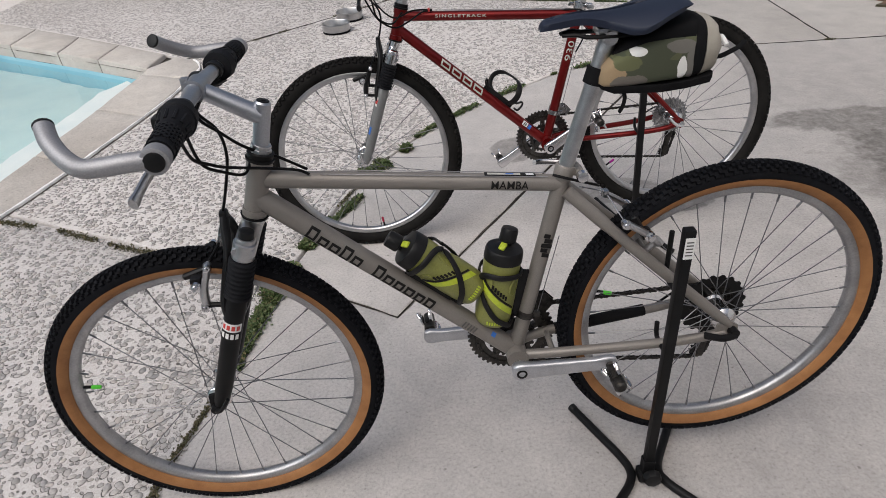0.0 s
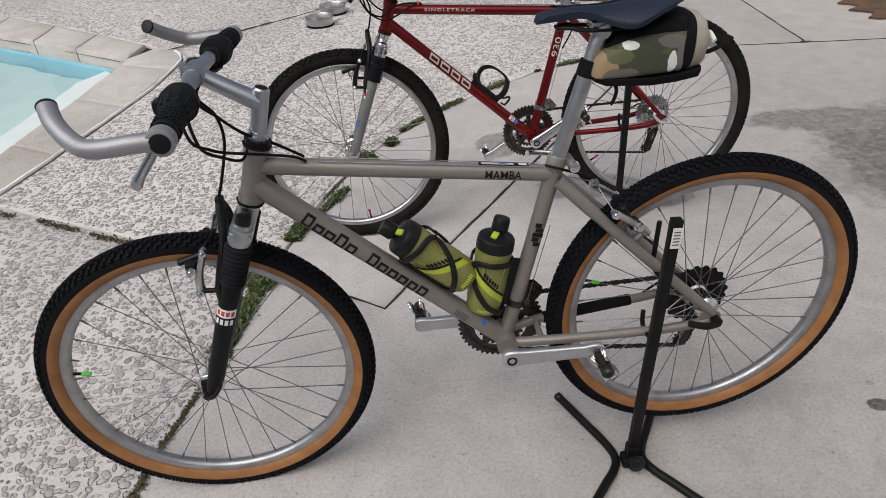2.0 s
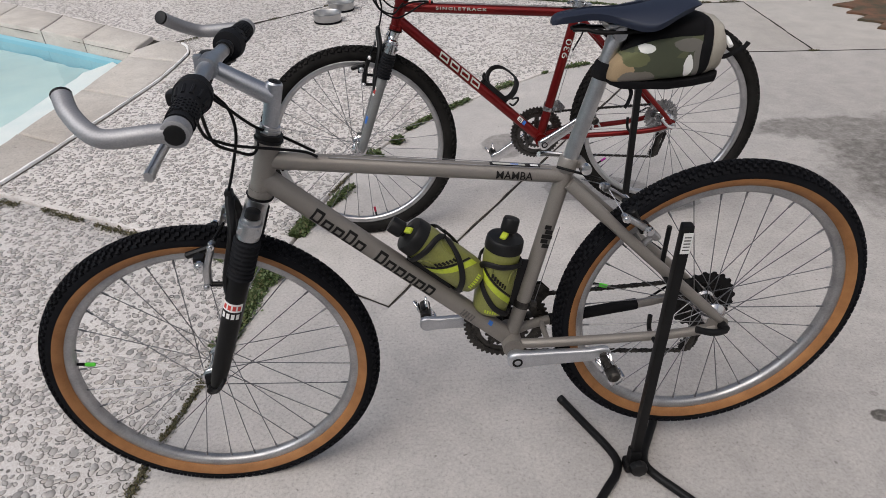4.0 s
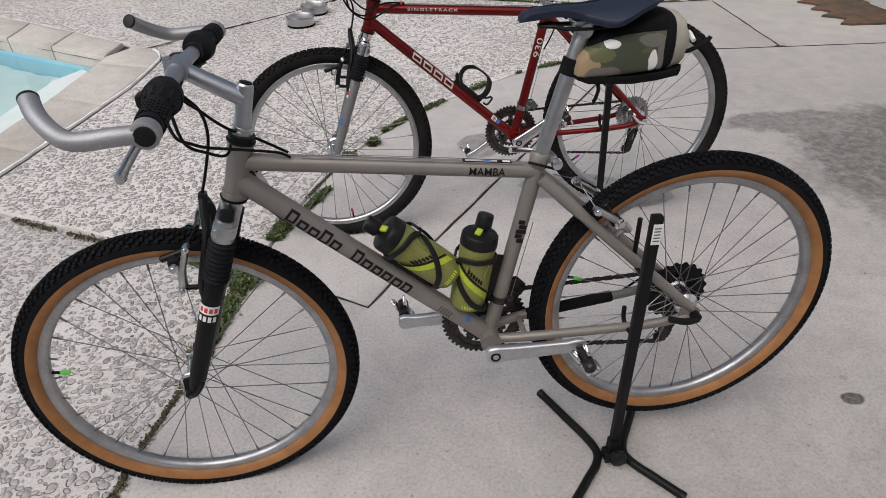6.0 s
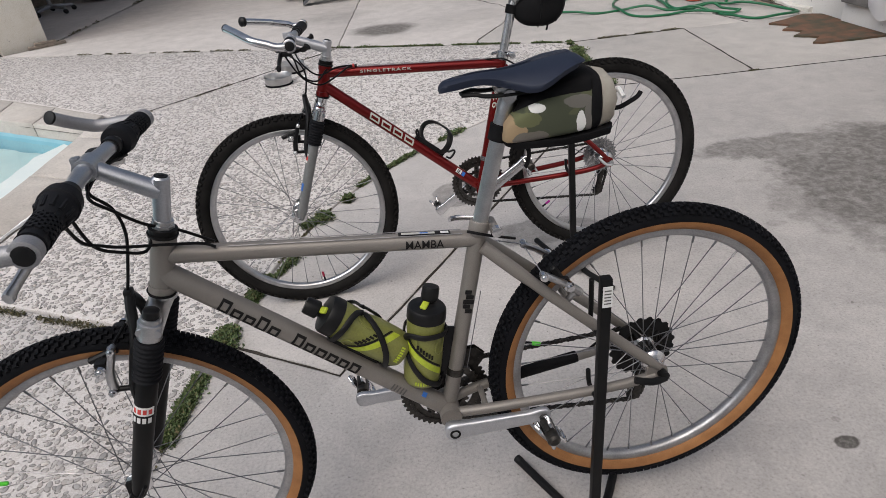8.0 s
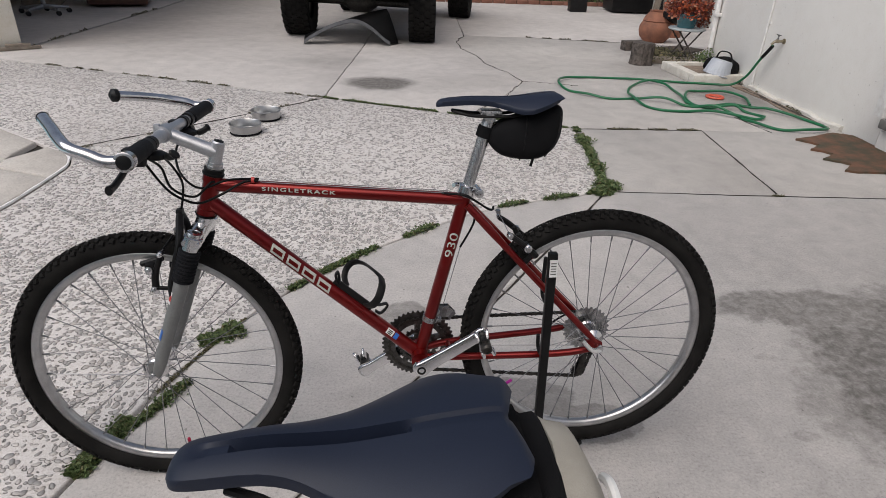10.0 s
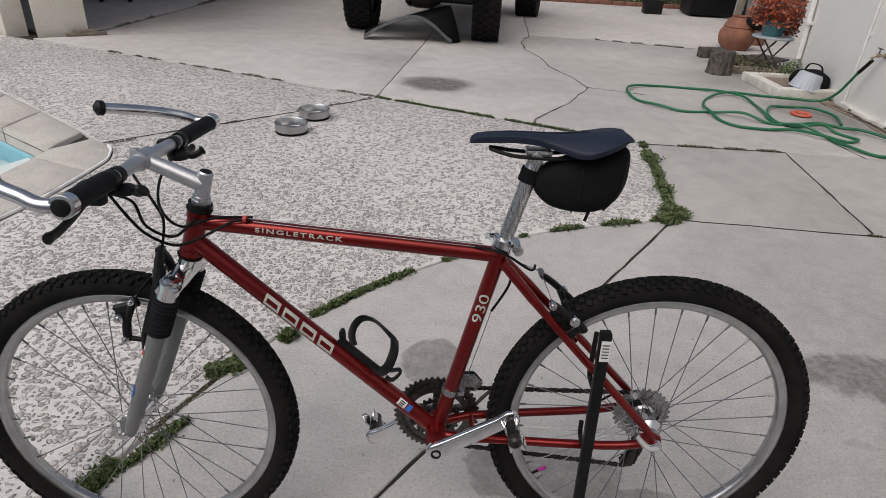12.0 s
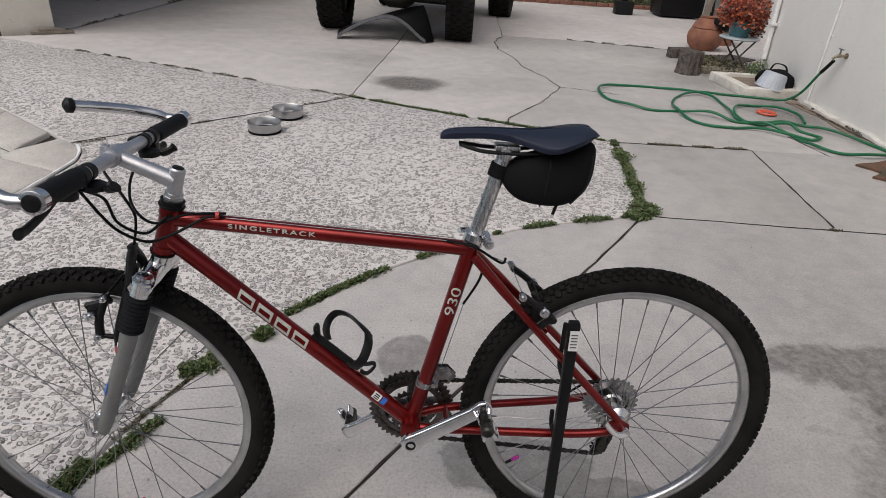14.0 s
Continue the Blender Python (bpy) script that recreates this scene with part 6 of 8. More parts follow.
    part("seat_clamp", bm, POLISHED if not d["twist"] else GREYPAINT, bike)
    bm = B()
    e = sc + up * 0.012 + V(r["seat"] + 0.010, 0, 0)
    sweep(bm, [e + V(0, -0.024, 0), e + V(0, -0.025, 0), e + V(0, -0.034, 0), e + V(0, -0.035, 0)], [0.009, 0.0105, 0.0095, 0.007], 14)
    part("clamp_nut", bm, POLISHED, bike)
    bm = B()
    tip = V(-0.055, 0.036, 0.006) if d["twist"] else V(-0.040, 0.030, 0.004)
    sweep(bm, curve([e + V(0, 0.022, 0), e + tip * 0.5 + V(0, 0.014, 0), e + tip, e + tip * 1.3 - V(0, 0.016, 0)], 5), 0.005, 10, flat=1.3)
    part("seat_lever", bm, POLISHED, bike)
    bm = B()
    sweep(bm, [sc + up * 0.01, pt], 0.0137, 18)
    sweep(bm, [pt - up * 0.012, pt + V(0.004, 0, 0.006)], [0.0155, 0.015], 16)
    post = part("seatpost", bm, d["post"], bike, d["post_label"])
    bm = B()
    sweep(bm, [pt + V(0.0, -0.024, 0.012), pt + V(0.0, 0.024, 0.012)], 0.011, 14)
    box(bm, (0.045, 0.036, 0.010), Matrix.Translation(pt + V(0.004, 0, 0.022)), 0.003)
    part("saddle_clamp", bm, d["post"], post)
    nose, rear = d["saddle"][0], d["saddle"][1]
    sad = part("saddle", saddle_mesh(nose[0], rear[0], nose[1], rear[1], d["saddle"][2], d["saddle"][3]), SADDLE, bike, d["saddle_label"], sharp=55)
    for s in (-1, 1):
        bm = B()
        zc = pt.z + 0.016
        sweep(bm, curve([V(nose[0] + 0.035, s * 0.006, nose[1] - 0.026), V(nose[0] + 0.055, s * 0.016, zc + 0.004), V(pt.x - 0.03, s * 0.021, zc), V(pt.x + 0.04, s * 0.022, zc), V(rear[0] - 0.055, s * 0.026, zc + 0.012), V(rear[0] - 0.03, s * 0.030, rear[1] - 0.028)], 5), 0.0036, 8)
        part("saddle_rail", bm, BLACKPAINT, sad)
    # rear cantilever brakes
    st0, st1 = sc + V(0.004, 0, -0.020), V(-0.004, 0, 0.010)
    sd = (st1 - st0).normalized()
    sn = V(-sd.z, 0, sd.x)

    def stay(a, h, y):
        return st0 + sd * a + sn * h + V(0, y, 0)

    for s in (-1, 1):
        bm = B()
        sweep(bm, [stay(0.190, 0.004, s * 0.040), stay(0.184, 0.036, s * 0.050)], 0.0065, 10)
        sweep(bm, curve([stay(0.190, 0.036, s * 0.052), stay(0.165, 0.037, s * 0.056), stay(0.130, 0.033, s * 0.060), stay(0.102, 0.027, s * 0.058)], 4), [0.0078] * 4 + [0.0065] * 8 + [0.0055], 10, flat=1.3)
        sweep(bm, [stay(0.104, 0.027, s * 0.052), stay(0.104, 0.027, s * 0.068)], 0.005, 10)
        part("rear_brake_arm", bm, d["brake"], bike)
        bm = B()
        sweep(bm, [stay(0.130, 0.040, s * 0.023), stay(0.132, 0.040, s * 0.023), stay(0.182, 0.024, s * 0.023), stay(0.184, 0.023, s * 0.023)], [0.004, 0.0066, 0.0066, 0.004], 10)
        sweep(bm, [stay(0.158, 0.032, s * 0.02), stay(0.158, 0.036, s * 0.058)], 0.0035, 8)
        sweep(bm, [stay(0.158, 0.036, s * 0.038), stay(0.158, 0.036, s * 0.050)], 0.009, 10)
        part("rear_brake_pad", bm, PLASTIC, bike)
        bm = B()
        lathe(bm, [(0.0, -0.008), (0.0085, -0.008), (0.0095, -0.003), (0.0095, 0.004), (0.006, 0.006), (0.006, 0.012), (0.0, 0.012)], Matrix.Translation(stay(0.158, 0.037, s * 0.062)) @ (TURNY if s > 0 else Matrix.Rotation(radians(90), 4, "X")), 12)
        part("pad_clamp", bm, POLISHED, bike, "bright brake pad clamp")
        bm = B()
        lathe(bm, [(0.0, -0.006), (0.0068, -0.006), (0.0075, 0.003), (0.0045, 0.004), (0.0045, 0.010), (0.0, 0.010)], Matrix.Translation(stay(0.104, 0.027, s * 0.066)) @ (TURNY if s > 0 else Matrix.Rotation(radians(90), 4, "X")), 12)
        part("cable_bolt", bm, POLISHED, bike, "bright cable clamp bolt")
    hang = stay(0.066, 0.040, 0.0)
    bm = B()
    sweep(bm, [stay(0.020, 0.018, 0.0), hang], 0.0011, 6)
    for s in (-1, 1):
        sweep(bm, [hang, stay(0.104, 0.028, s * 0.058)], 0.0011, 6)
    box(bm, (0.010, 0.016, 0.008), Matrix.Translation(hang), 0.002)
    part("rear_straddle_cable", bm, STEEL, bike)
    # cable housings
    def T(v):
        return S @ Vector(v)

    for line in d["cables"](P, barp, T, S, mid):
        bm = B()
        sweep(bm, curve(line, 8), 0.0026, 8)
        part("cable_housing", bm, CABLE, bike)
    for line in d["wires"](P):
        bm = B()
        sweep(bm, line, 0.0008, 6)
        part("gear_wire", bm, SPOKE, bike)
    return bike, P, S


KN1 = [(0.0, 0.0040, 0.0060, 0.0), (0.30, 0.0036, 0.0042, 1.0), (0.62, 0.0039, 0.0046, 0.0), (0.93, 0.0046, 0.0034, 1.0)]
KN2 = [(0.0, 0.0054, 0.0068, 0.0), (0.42, 0.0058, 0.0058, 1.0), (0.84, 0.0064, 0.0055, 0.0)]
W1 = dict(R=0.327, tube=0.0215, rim=RIMALLOY, rubber=RUBBER, tan=True, knobs=120, rows=KN1, high=0.0040, twist=0.0, valve=(171, 163), caps=(GREENCAP, GREENCAP), cap_label="bright green valve cap", tyre_label="black knobbly tyre tread")
W2 = dict(R=0.334, tube=0.0220, rim=ALLOY, rubber=OLDRUBBER, tan=False, knobs=90, rows=KN2, high=0.0040, twist=0.35, valve=(-82, 215), caps=(REDCAP, PINKCAP), cap_label="small coloured valve cap", tyre_label="worn black knobbly tyre")


def grey_decals(fr, P, r):
    t = (P["bb"] - P["dt_front"]).normalized()
    out = V(0, -1, 0)
    lift = V(0, -r["down"] - 0.0003, 0)
    rows = [(-0.012, 0.013), (-0.012, 0.006), (-0.012, 0.006), (-0.014, 0.013), (-0.013, 0.007), (0, 0), (-0.012, 0.013), (-0.012, 0.007), (-0.012, 0.007), (-0.012, 0.007), (-0.012, 0.007), (-0.012, 0.009)]
    a, b = P["dt_front"] + t * 0.100 + lift, P["dt_front"] + t * 0.384 + lift
    for i, row in enumerate(rows):
        if row[1] > row[0]:
            bm = B()
            bars(bm, a.lerp(b, i / len(rows)), a.lerp(b, (i + 1) / len(rows)), out, [row], 0.80, 0.0, 0.0042, r["down"])
            part("mark_block", bm, BLACKINK, fr, "plain black block on the down tube")
    bm = B()
    a = P["dt_front"] + t * 0.455 + lift
    bars(bm, a, a + t * 0.035, out, [(-0.008, 0.006)] * 5, 0.35)
    part("small_mark", bm, FAINTINK, fr)
    bm = B()
    st = (P["seat_top"] - P["bb"]).normalized()
    a = P["bb"] + st * 0.232 + V(0, -r["seat"] - 0.0003, 0)
    bars(bm, a, a + st * 0.050, out, [(-0.009, 0.004), (-0.004, 0.009), (-0.010, 0.010), (-0.008, 0.006), (-0.003, 0.009)], 0.8)
    part("emblem", bm, BLACKINK, fr, "dark emblem on the seat tube")
    tt = (P["tt_rear"] - P["tt_front"]).normalized()
    a = P["tt_rear"] - tt * 0.130 + V(0, -r["top"] - 0.0006, -0.001)
    lettering("MAMBA", 0.021, a, a + tt * 0.066, out, BLACKINK, fr, "black block letters on the top tube", 0.016, 1.0, 0.00015)
    bm = B()
    turn = Matrix.Rotation(math.atan2(-tt.z, tt.x), 4, "Y")
    a = P["tt_rear"] - tt * 0.140
    box(bm, (0.090, 0.0115, 0.0012), Matrix.Translation(a + tt * 0.045 + V(0, -0.002, r["top"] + 0.0004)) @ turn)
    part("tubing_sticker", bm, BLACKINK, fr)
    for u, col, w in ((0.034, PALEINK, 0.058), (0.044, BLUESTICK, 0.014), (0.080, WHITESTICK, 0.014)):
        bm = B()
        box(bm, (w, 0.0075 if col is not BLUESTICK else 0.004, 0.0018 if col is not BLUESTICK else 0.0024), Matrix.Translation(a + tt * u + V(0, -0.002, r["top"] + 0.0004)) @ turn)
        part("sticker_patch", bm, col, fr)
    m = along(P["bb"], P["dt_front"])
    c = facing(m, (0, -1, 0.9))
    bm = B()
    lathe_arc(bm, m, r["down"] + 0.0005, 0.066, 0.076, c - 14, c + 14)
    part("sticker_patch", bm, BLUESTICK, fr)
    # boot on the right chainstay against chain slap
    a, b = P["bb"].lerp(V(0, 0.05, 0), 0.35) + V(0, 0.036, 0.0), V(-0.10, 0.057, -0.022)
    bm = B()
    sweep(bm, [P["bb"] + V(0.09, 0.038, 0.011), V(-0.13, 0.0565, -0.025)], 0.0125, 12)
    part("chainstay_guard", bm, FABRIC, fr, "black neoprene chainstay guard")


def red_decals(fr, P, r):
    out = V(0, -1, 0)
    t = (P["bb"] - P["dt_front"]).normalized()
    lift = V(0, -r["down"] - 0.0003, 0)
    a = P["dt_front"] + t * 0.163 + lift
    for i in range(4):
        bm = B()
        bars(bm, a + t * (0.0437 * i), a + t * (0.0437 * (i + 1)), out, [(-0.0065, 0.0125)], 0.80, -0.35, 0.0048, r["down"])
        part("mark_block", bm, PALEINK, fr, "plain silver block on the down tube")
    tt = (P["tt_rear"] - P["tt_front"]).normalized()
    a = P["tt_front"] + tt * 0.103 + V(0, -r["top"] - 0.0002, 0.001)
    lettering("SINGLETRACK", 0.0120, a, a + tt * 0.158, out, PALEINK, fr, "cream block letters on the top tube", 0.0155, 1.3, 0.0002)
    st = (P["seat_top"] - P["bb"]).normalized()
    a = P["bb"] + st * 0.258 + V(0, -r["seat"] - 0.0002, 0)
    lettering("930", 0.027, a + st * 0.017, a + st * 0.078, out, PALEINK, fr, "cream numerals up the seat tube", 0.0175)
    m = along(P["bb"], P["dt_front"])
    c = facing(m, (0, -1, 0.55))
    for z0, z1, col in ((0.092, 0.112, WHITESTICK), (0.078, 0.089, BLUESTICK)):
        bm = B()
        lathe_arc(bm, m, r["down"] + 0.0005, z0, z1, c - 26, c + 26)
        part("sticker_patch", bm, col, fr)
    for k in range(3):
        bm = B()
        lathe_arc(bm, m, r["down"] + 0.0008, 0.096, 0.108, c - 20 + 14 * k, c - 12 + 14 * k)
        part("sticker_bar", bm, BLACKINK, fr)


def grey_leg_decal(fork, at, n1, S):
    m = along(at(n1 + 0.050), at(n1 + 0.12))
    c = facing(m, (-0.1, -1, 0))
    for z0, z1, col, mark in ((0.0, 0.018, WHITESTICK, REDSTICK), (0.0185, 0.038, BLACKINK, WHITESTICK)):
        bm = B()
        lathe_arc(bm, m, 0.0189, z0, z1, c - 62, c + 62)
        bmesh.ops.transform(bm, matrix=S, verts=bm.verts[:])
        part("fork_sticker", bm, col, fork)
        for i in range(4):
            bm = B()
            lathe_arc(bm, m, 0.0192, z0 + 0.004, z1 - 0.004, c - 50 + i * 27, c - 50 + i * 27 + 18)
            bmesh.ops.transform(bm, matrix=S, verts=bm.verts[:])
            part("sticker_bar", bm, mark, fork)


def facing(m, out):
    """The angle round z of m at which a direction lies, in degrees."""
    d = m.to_3x3().inverted() @ Vector(out)
    return math.degrees(math.atan2(d.y, d.x))


def lathe_arc(bm, m, r, z0, z1, a0, a1, k=8):
    rows = []
    for i in range(k + 1):
        q = radians(a0 + (a1 - a0) * i / k)
        rows.append([bm.verts.new(m @ V(rr * math.cos(q), rr * math.sin(q), z)) for rr, z in ((r, z0), (r, z1), (r - 0.001, z1), (r - 0.001, z0))])
    for a, b in zip(rows, rows[1:]):
        for j in range(4):
            bm.faces.new((a[j], a[(j + 1) % 4], b[(j + 1) % 4], b[j]))


def red_leg_decal(fork, at, n1, S):
    m = along(at(n1 + 0.03), at(n1 + 0.12))
    c = facing(m, (-1, -0.6, 0))
    for z0, z1, col in ((0.0, 0.030, WHITESTICK), (0.008, 0.022, REDSTICK), (0.10, 0.125, BLUESTICK)):
        bm = B()
        lathe_arc(bm, m, 0.0167 + (0.0004 if col is REDSTICK else 0), z0, z1, c - 18, c + 18)
        bmesh.ops.transform(bm, matrix=S, verts=bm.verts[:])
        part("fork_sticker", bm, col, fork)


def grey_cables(P, barp, T, S, mid):
    tt = (P["tt_rear"] - P["tt_front"]).normalized()
    top = P["tt_front"] + tt * 0.07
    return [
        [T(barp(-0.150) + V(-0.004, 0, -0.026)), V(-0.907, -0.12, 0.474), V(-0.896, -0.09, 0.452), V(-0.878, -0.07, 0.437), V(-0.834, -0.040, 0.418), V(-0.785, -0.016, 0.400), V(-0.765, -0.012, 0.388)],
        [T(barp(0.105) + V(-0.030, 0, -0.016)), V(-0.925, 0.03, 0.530), V(-0.908, -0.045, 0.520), V(-0.890, -0.030, 0.484), V(-0.889, -0.020, 0.436), V(-0.910, -0.012, 0.369), T(mid + V(0.0, 0, 0.012))],
        [T(barp(-0.135) + V(0.002, 0, -0.026)), V(-0.903, -0.10, 0.457), V(-0.883, -0.07, 0.429), V(-0.863, -0.030, 0.408), V(-0.848, 0.004, 0.432), P["dt_front"] + V(0.03, 0.022, 0.0)],
        [T(barp(0.135) + V(0.006, 0, -0.026)), V(-0.915, 0.05, 0.525), V(-0.906, -0.055, 0.518), V(-0.882, -0.050, 0.488), V(-0.855, -0.022, 0.449), V(-0.820, 0.010, 0.418), V(-0.770, 0.008, 0.389)],
        [P["seat_top"] + V(-0.02, -0.012, 0.012), P["seat_top"] + V(0.012, -0.026, 0.006), P["seat_top"] + V(0.05, -0.012, -0.012), P["seat_top"].lerp(V(0, 0, 0), 0.2) + V(0.0, 0, 0.044)],
        [V(-0.10, 0.064, -0.018), V(-0.03, 0.076, 0.012), V(0.045, 0.072, 0.004), V(0.038, 0.070, -0.03)],
    ]


def red_cables(P, barp, T, S, mid):
    tt = (P["tt_rear"] - P["tt_front"]).normalized()
    top = P["tt_front"] + tt * 0.065
    return [
        [T(barp(-0.105) + V(-0.03, 0, -0.016)), V(-0.968, -0.085, 0.428), V(-0.944, -0.074, 0.394), V(-0.905, -0.062, 0.374), V(-0.866, -0.040, 0.384), top + V(0.0, -0.018, 0.014), top + V(0.03, -0.009, 0.015)],
        [T(barp(0.105) + V(-0.03, 0, -0.016)), T(barp(0.03) + V(-0.038, 0, -0.026)), V(-0.962, -0.012, 0.438), V(-0.948, -0.008, 0.400), V(-0.957, -0.004, 0.350), T(mid + V(0, 0, 0.012))],
        [T(barp(-0.13) + V(-0.006, 0, -0.024)), V(-0.966, -0.070, 0.452), V(-0.955, -0.058, 0.405), V(-0.915, -0.045, 0.383), P["head_top"] + V(0.004, -0.024, -0.004), P["dt_front"] + V(0.02, 0.018, 0.02)],
        [T(barp(0.13) + V(-0.006, 0, -0.024)), T(barp(0.05) + V(0.0, 0, -0.05)), V(-0.945, -0.020, 0.425), V(-0.905, -0.034, 0.398), top + V(-0.03, -0.020, 0.020), top + V(0.03, 0.004, 0.016)],
        [P["tt_rear"] + V(-0.05, -0.006, 0.017), P["seat_top"] + V(0.0, -0.024, 0.004), P["seat_top"] + V(0.055, -0.016, -0.03), P["seat_top"].lerp(V(0, 0, 0), 0.2) + V(0.0, 0, 0.046)],
        [P["seat_top"] + V(0.018, -0.012, -0.02), P["seat_top"] + V(0.020, -0.018, -0.06), P["seat_top"].lerp(P["bb"], 0.30) + V(0.022, -0.008, 0)],
        [V(-0.10, 0.060, -0.018), V(-0.03, 0.074, 0.018), V(0.05, 0.070, 0.004), V(0.040, 0.070, -0.03)],
    ]


def wires_for(P):
    st = (P["seat_top"] - P["bb"]).normalized()
    tt = (P["tt_rear"] - P["tt_front"]).normalized()
    return [
        [P["seat_top"].lerp(P["bb"], 0.30) + V(0.022, -0.008, 0), P["bb"].lerp(P["seat_top"], 0.24) + V(0.022, -0.008, 0)],
        [P["tt_front"] + tt * 0.10 + V(0, -0.010, 0.0150), P["tt_rear"] - tt * 0.03 + V(0, -0.010, 0.0150)],
        [P["tt_front"] + tt * 0.10 + V(0, 0.006, 0.0160), P["tt_rear"] - tt * 0.03 + V(0, 0.006, 0.0160)],
    ]


GREY = dict(
    paint=GREYPAINT, frame_label="matt taupe-grey steel frame", headset=BLACKPAINT, stem=STEMALLOY, stem_label="satin silver quill stem", bar=STEMALLOY, twist=True, grip_label="black rubber grip with a twist shifter",
    end_r=0.0118, end=DULLALLOY, end_label="curved satin grey bar end", lever=ALLOY, lever_drop=0.034, lever_in=0.0, lever_y=0.150, lever_at=0.105, crown_mat=ALLOY, fork_label="silver fork crown", leg_r=0.97, lower=BLACKPAINT, leg_label="black fork leg", boot_len=0.113, leg_decal=grey_leg_decal,
    brake=ALLOY, arch=0.030, wheel=W1, wheel_label="silver spoked rim with a skinwall tyre", skewer=(0.036, 0.040), skewer_mat=BLACKPAINT, cassette=DARKMETAL, rings=DARKMETAL, crank=3.6, pedal_tilt=(60, 70),
    post=ALLOY, post_label="scuffed silver seatpost", saddle=((-0.375, 0.602), (-0.160, 0.622), 0.071, 0.65), saddle_label="dark blue-black saddle with a centre groove", decals=grey_decals, cables=grey_cables, wires=wires_for,
    half_bar=0.286, bar_end_x=-0.897, bar_end_z=0.541, end_line=[[(-0.078, 0.004, -0.002), (-0.102, -0.006, 0.006), (-0.124, -0.028, 0.022), (-0.136, -0.050, 0.036)]] * 2,
    r=dict(head=0.0195, top=0.0152, down=0.0195, seat=0.0152, stay=0.0105, chain=0.0098),
    pts=dict(head_bot=(-0.872, 0.324), head_top=(-0.845, 0.412), stem_top=(-0.818, 0.512), clamp=(-0.913, 0.545), tt_front=(-0.847, 0.382), tt_rear=(-0.330, 0.322), dt_front=(-0.862, 0.352), bb=(-0.418, -0.047), seat_top=(-0.331, 0.332), post_top=(-0.268, 0.557), crown=(-0.888, 0.288), front_hub=(-1.025, -0.0645)),
)
RED = dict(
    paint=REDPAINT, frame_label="glossy dark red steel frame", headset=BLACKPAINT, stem=SATIN, stem_label="satin silver quill stem", bar=SATIN, twist=False, grip_label="smooth black foam grip",
    end_r=0.0108, end=POLISHED, end_label="polished silver bar end", lever=PLASTIC, lever_drop=0.014, lever_in=0.016, lever_y=0.130, lever_at=0.136, crown_mat=POLISHED, fork_label="polished silver fork crown", leg_r=0.86, lower=LEGGREY, leg_label="dull grey fork leg", boot_len=0.108, leg_decal=red_leg_decal,
    brake=PLASTIC, arch=0.040, wheel=W2, wheel_label="polished spoked rim with a worn black tyre", skewer=(-0.006, 0.045), skewer_mat=POLISHED, cassette=STEEL, rings=RINGMETAL, crank=35.0, pedal_tilt=(70, 60),
    post=SCUFFED, post_label="scratched silver seatpost", saddle=((-0.406, 0.586), (-0.142, 0.602), 0.068, 0.72), saddle_label="dark blue-black saddle with a flat tail", decals=red_decals, cables=red_cables, wires=wires_for,
    half_bar=0.286, bar_end_x=-0.950, bar_end_z=0.518, end_line=[[(-0.055, 0.0, 0.009), (-0.088, -0.006, 0.020), (-0.112, -0.030, 0.030), (-0.140, -0.068, 0.042), (-0.166, -0.102, 0.052)], [(-0.05, -0.004, 0.009), (-0.086, -0.018, 0.018), (-0.115, -0.044, 0.026), (-0.143, -0.074, 0.033), (-0.170, -0.103, 0.039)]],
    r=dict(head=0.0185, top=0.0148, down=0.0165, seat=0.0150, stay=0.0082, chain=0.0090),
    pts=dict(head_bot=(-0.908, 0.335), head_top=(-0.886, 0.413), stem_top=(-0.866, 0.488), clamp=(-0.972, 0.508), tt_front=(-0.885, 0.396), tt_rear=(-0.340, 0.360), dt_front=(-0.900, 0.360), bb=(-0.434, -0.045), seat_top=(-0.335, 0.370), post_top=(-0.291, 0.536), crown=(-0.926, 0.288), front_hub=(-1.0545, -0.0435)),
)
M1, M2 = pose(0.015, -0.009, 0.386, -3.6, 0, 2.6), pose(0.2698, 0.993, 0.3715, -5.4, 0, 2.0)
grey_bike, GP, GS = bicycle("bicycle", M1, GREY, "matt grey mountain bike with tan-sided tyres, held on a stand", 1.9)
red_bike, RP, RS = bicycle("bicycle", M2, RED, "glossy dark red mountain bike with black tyres, held on a stand", 0.0)


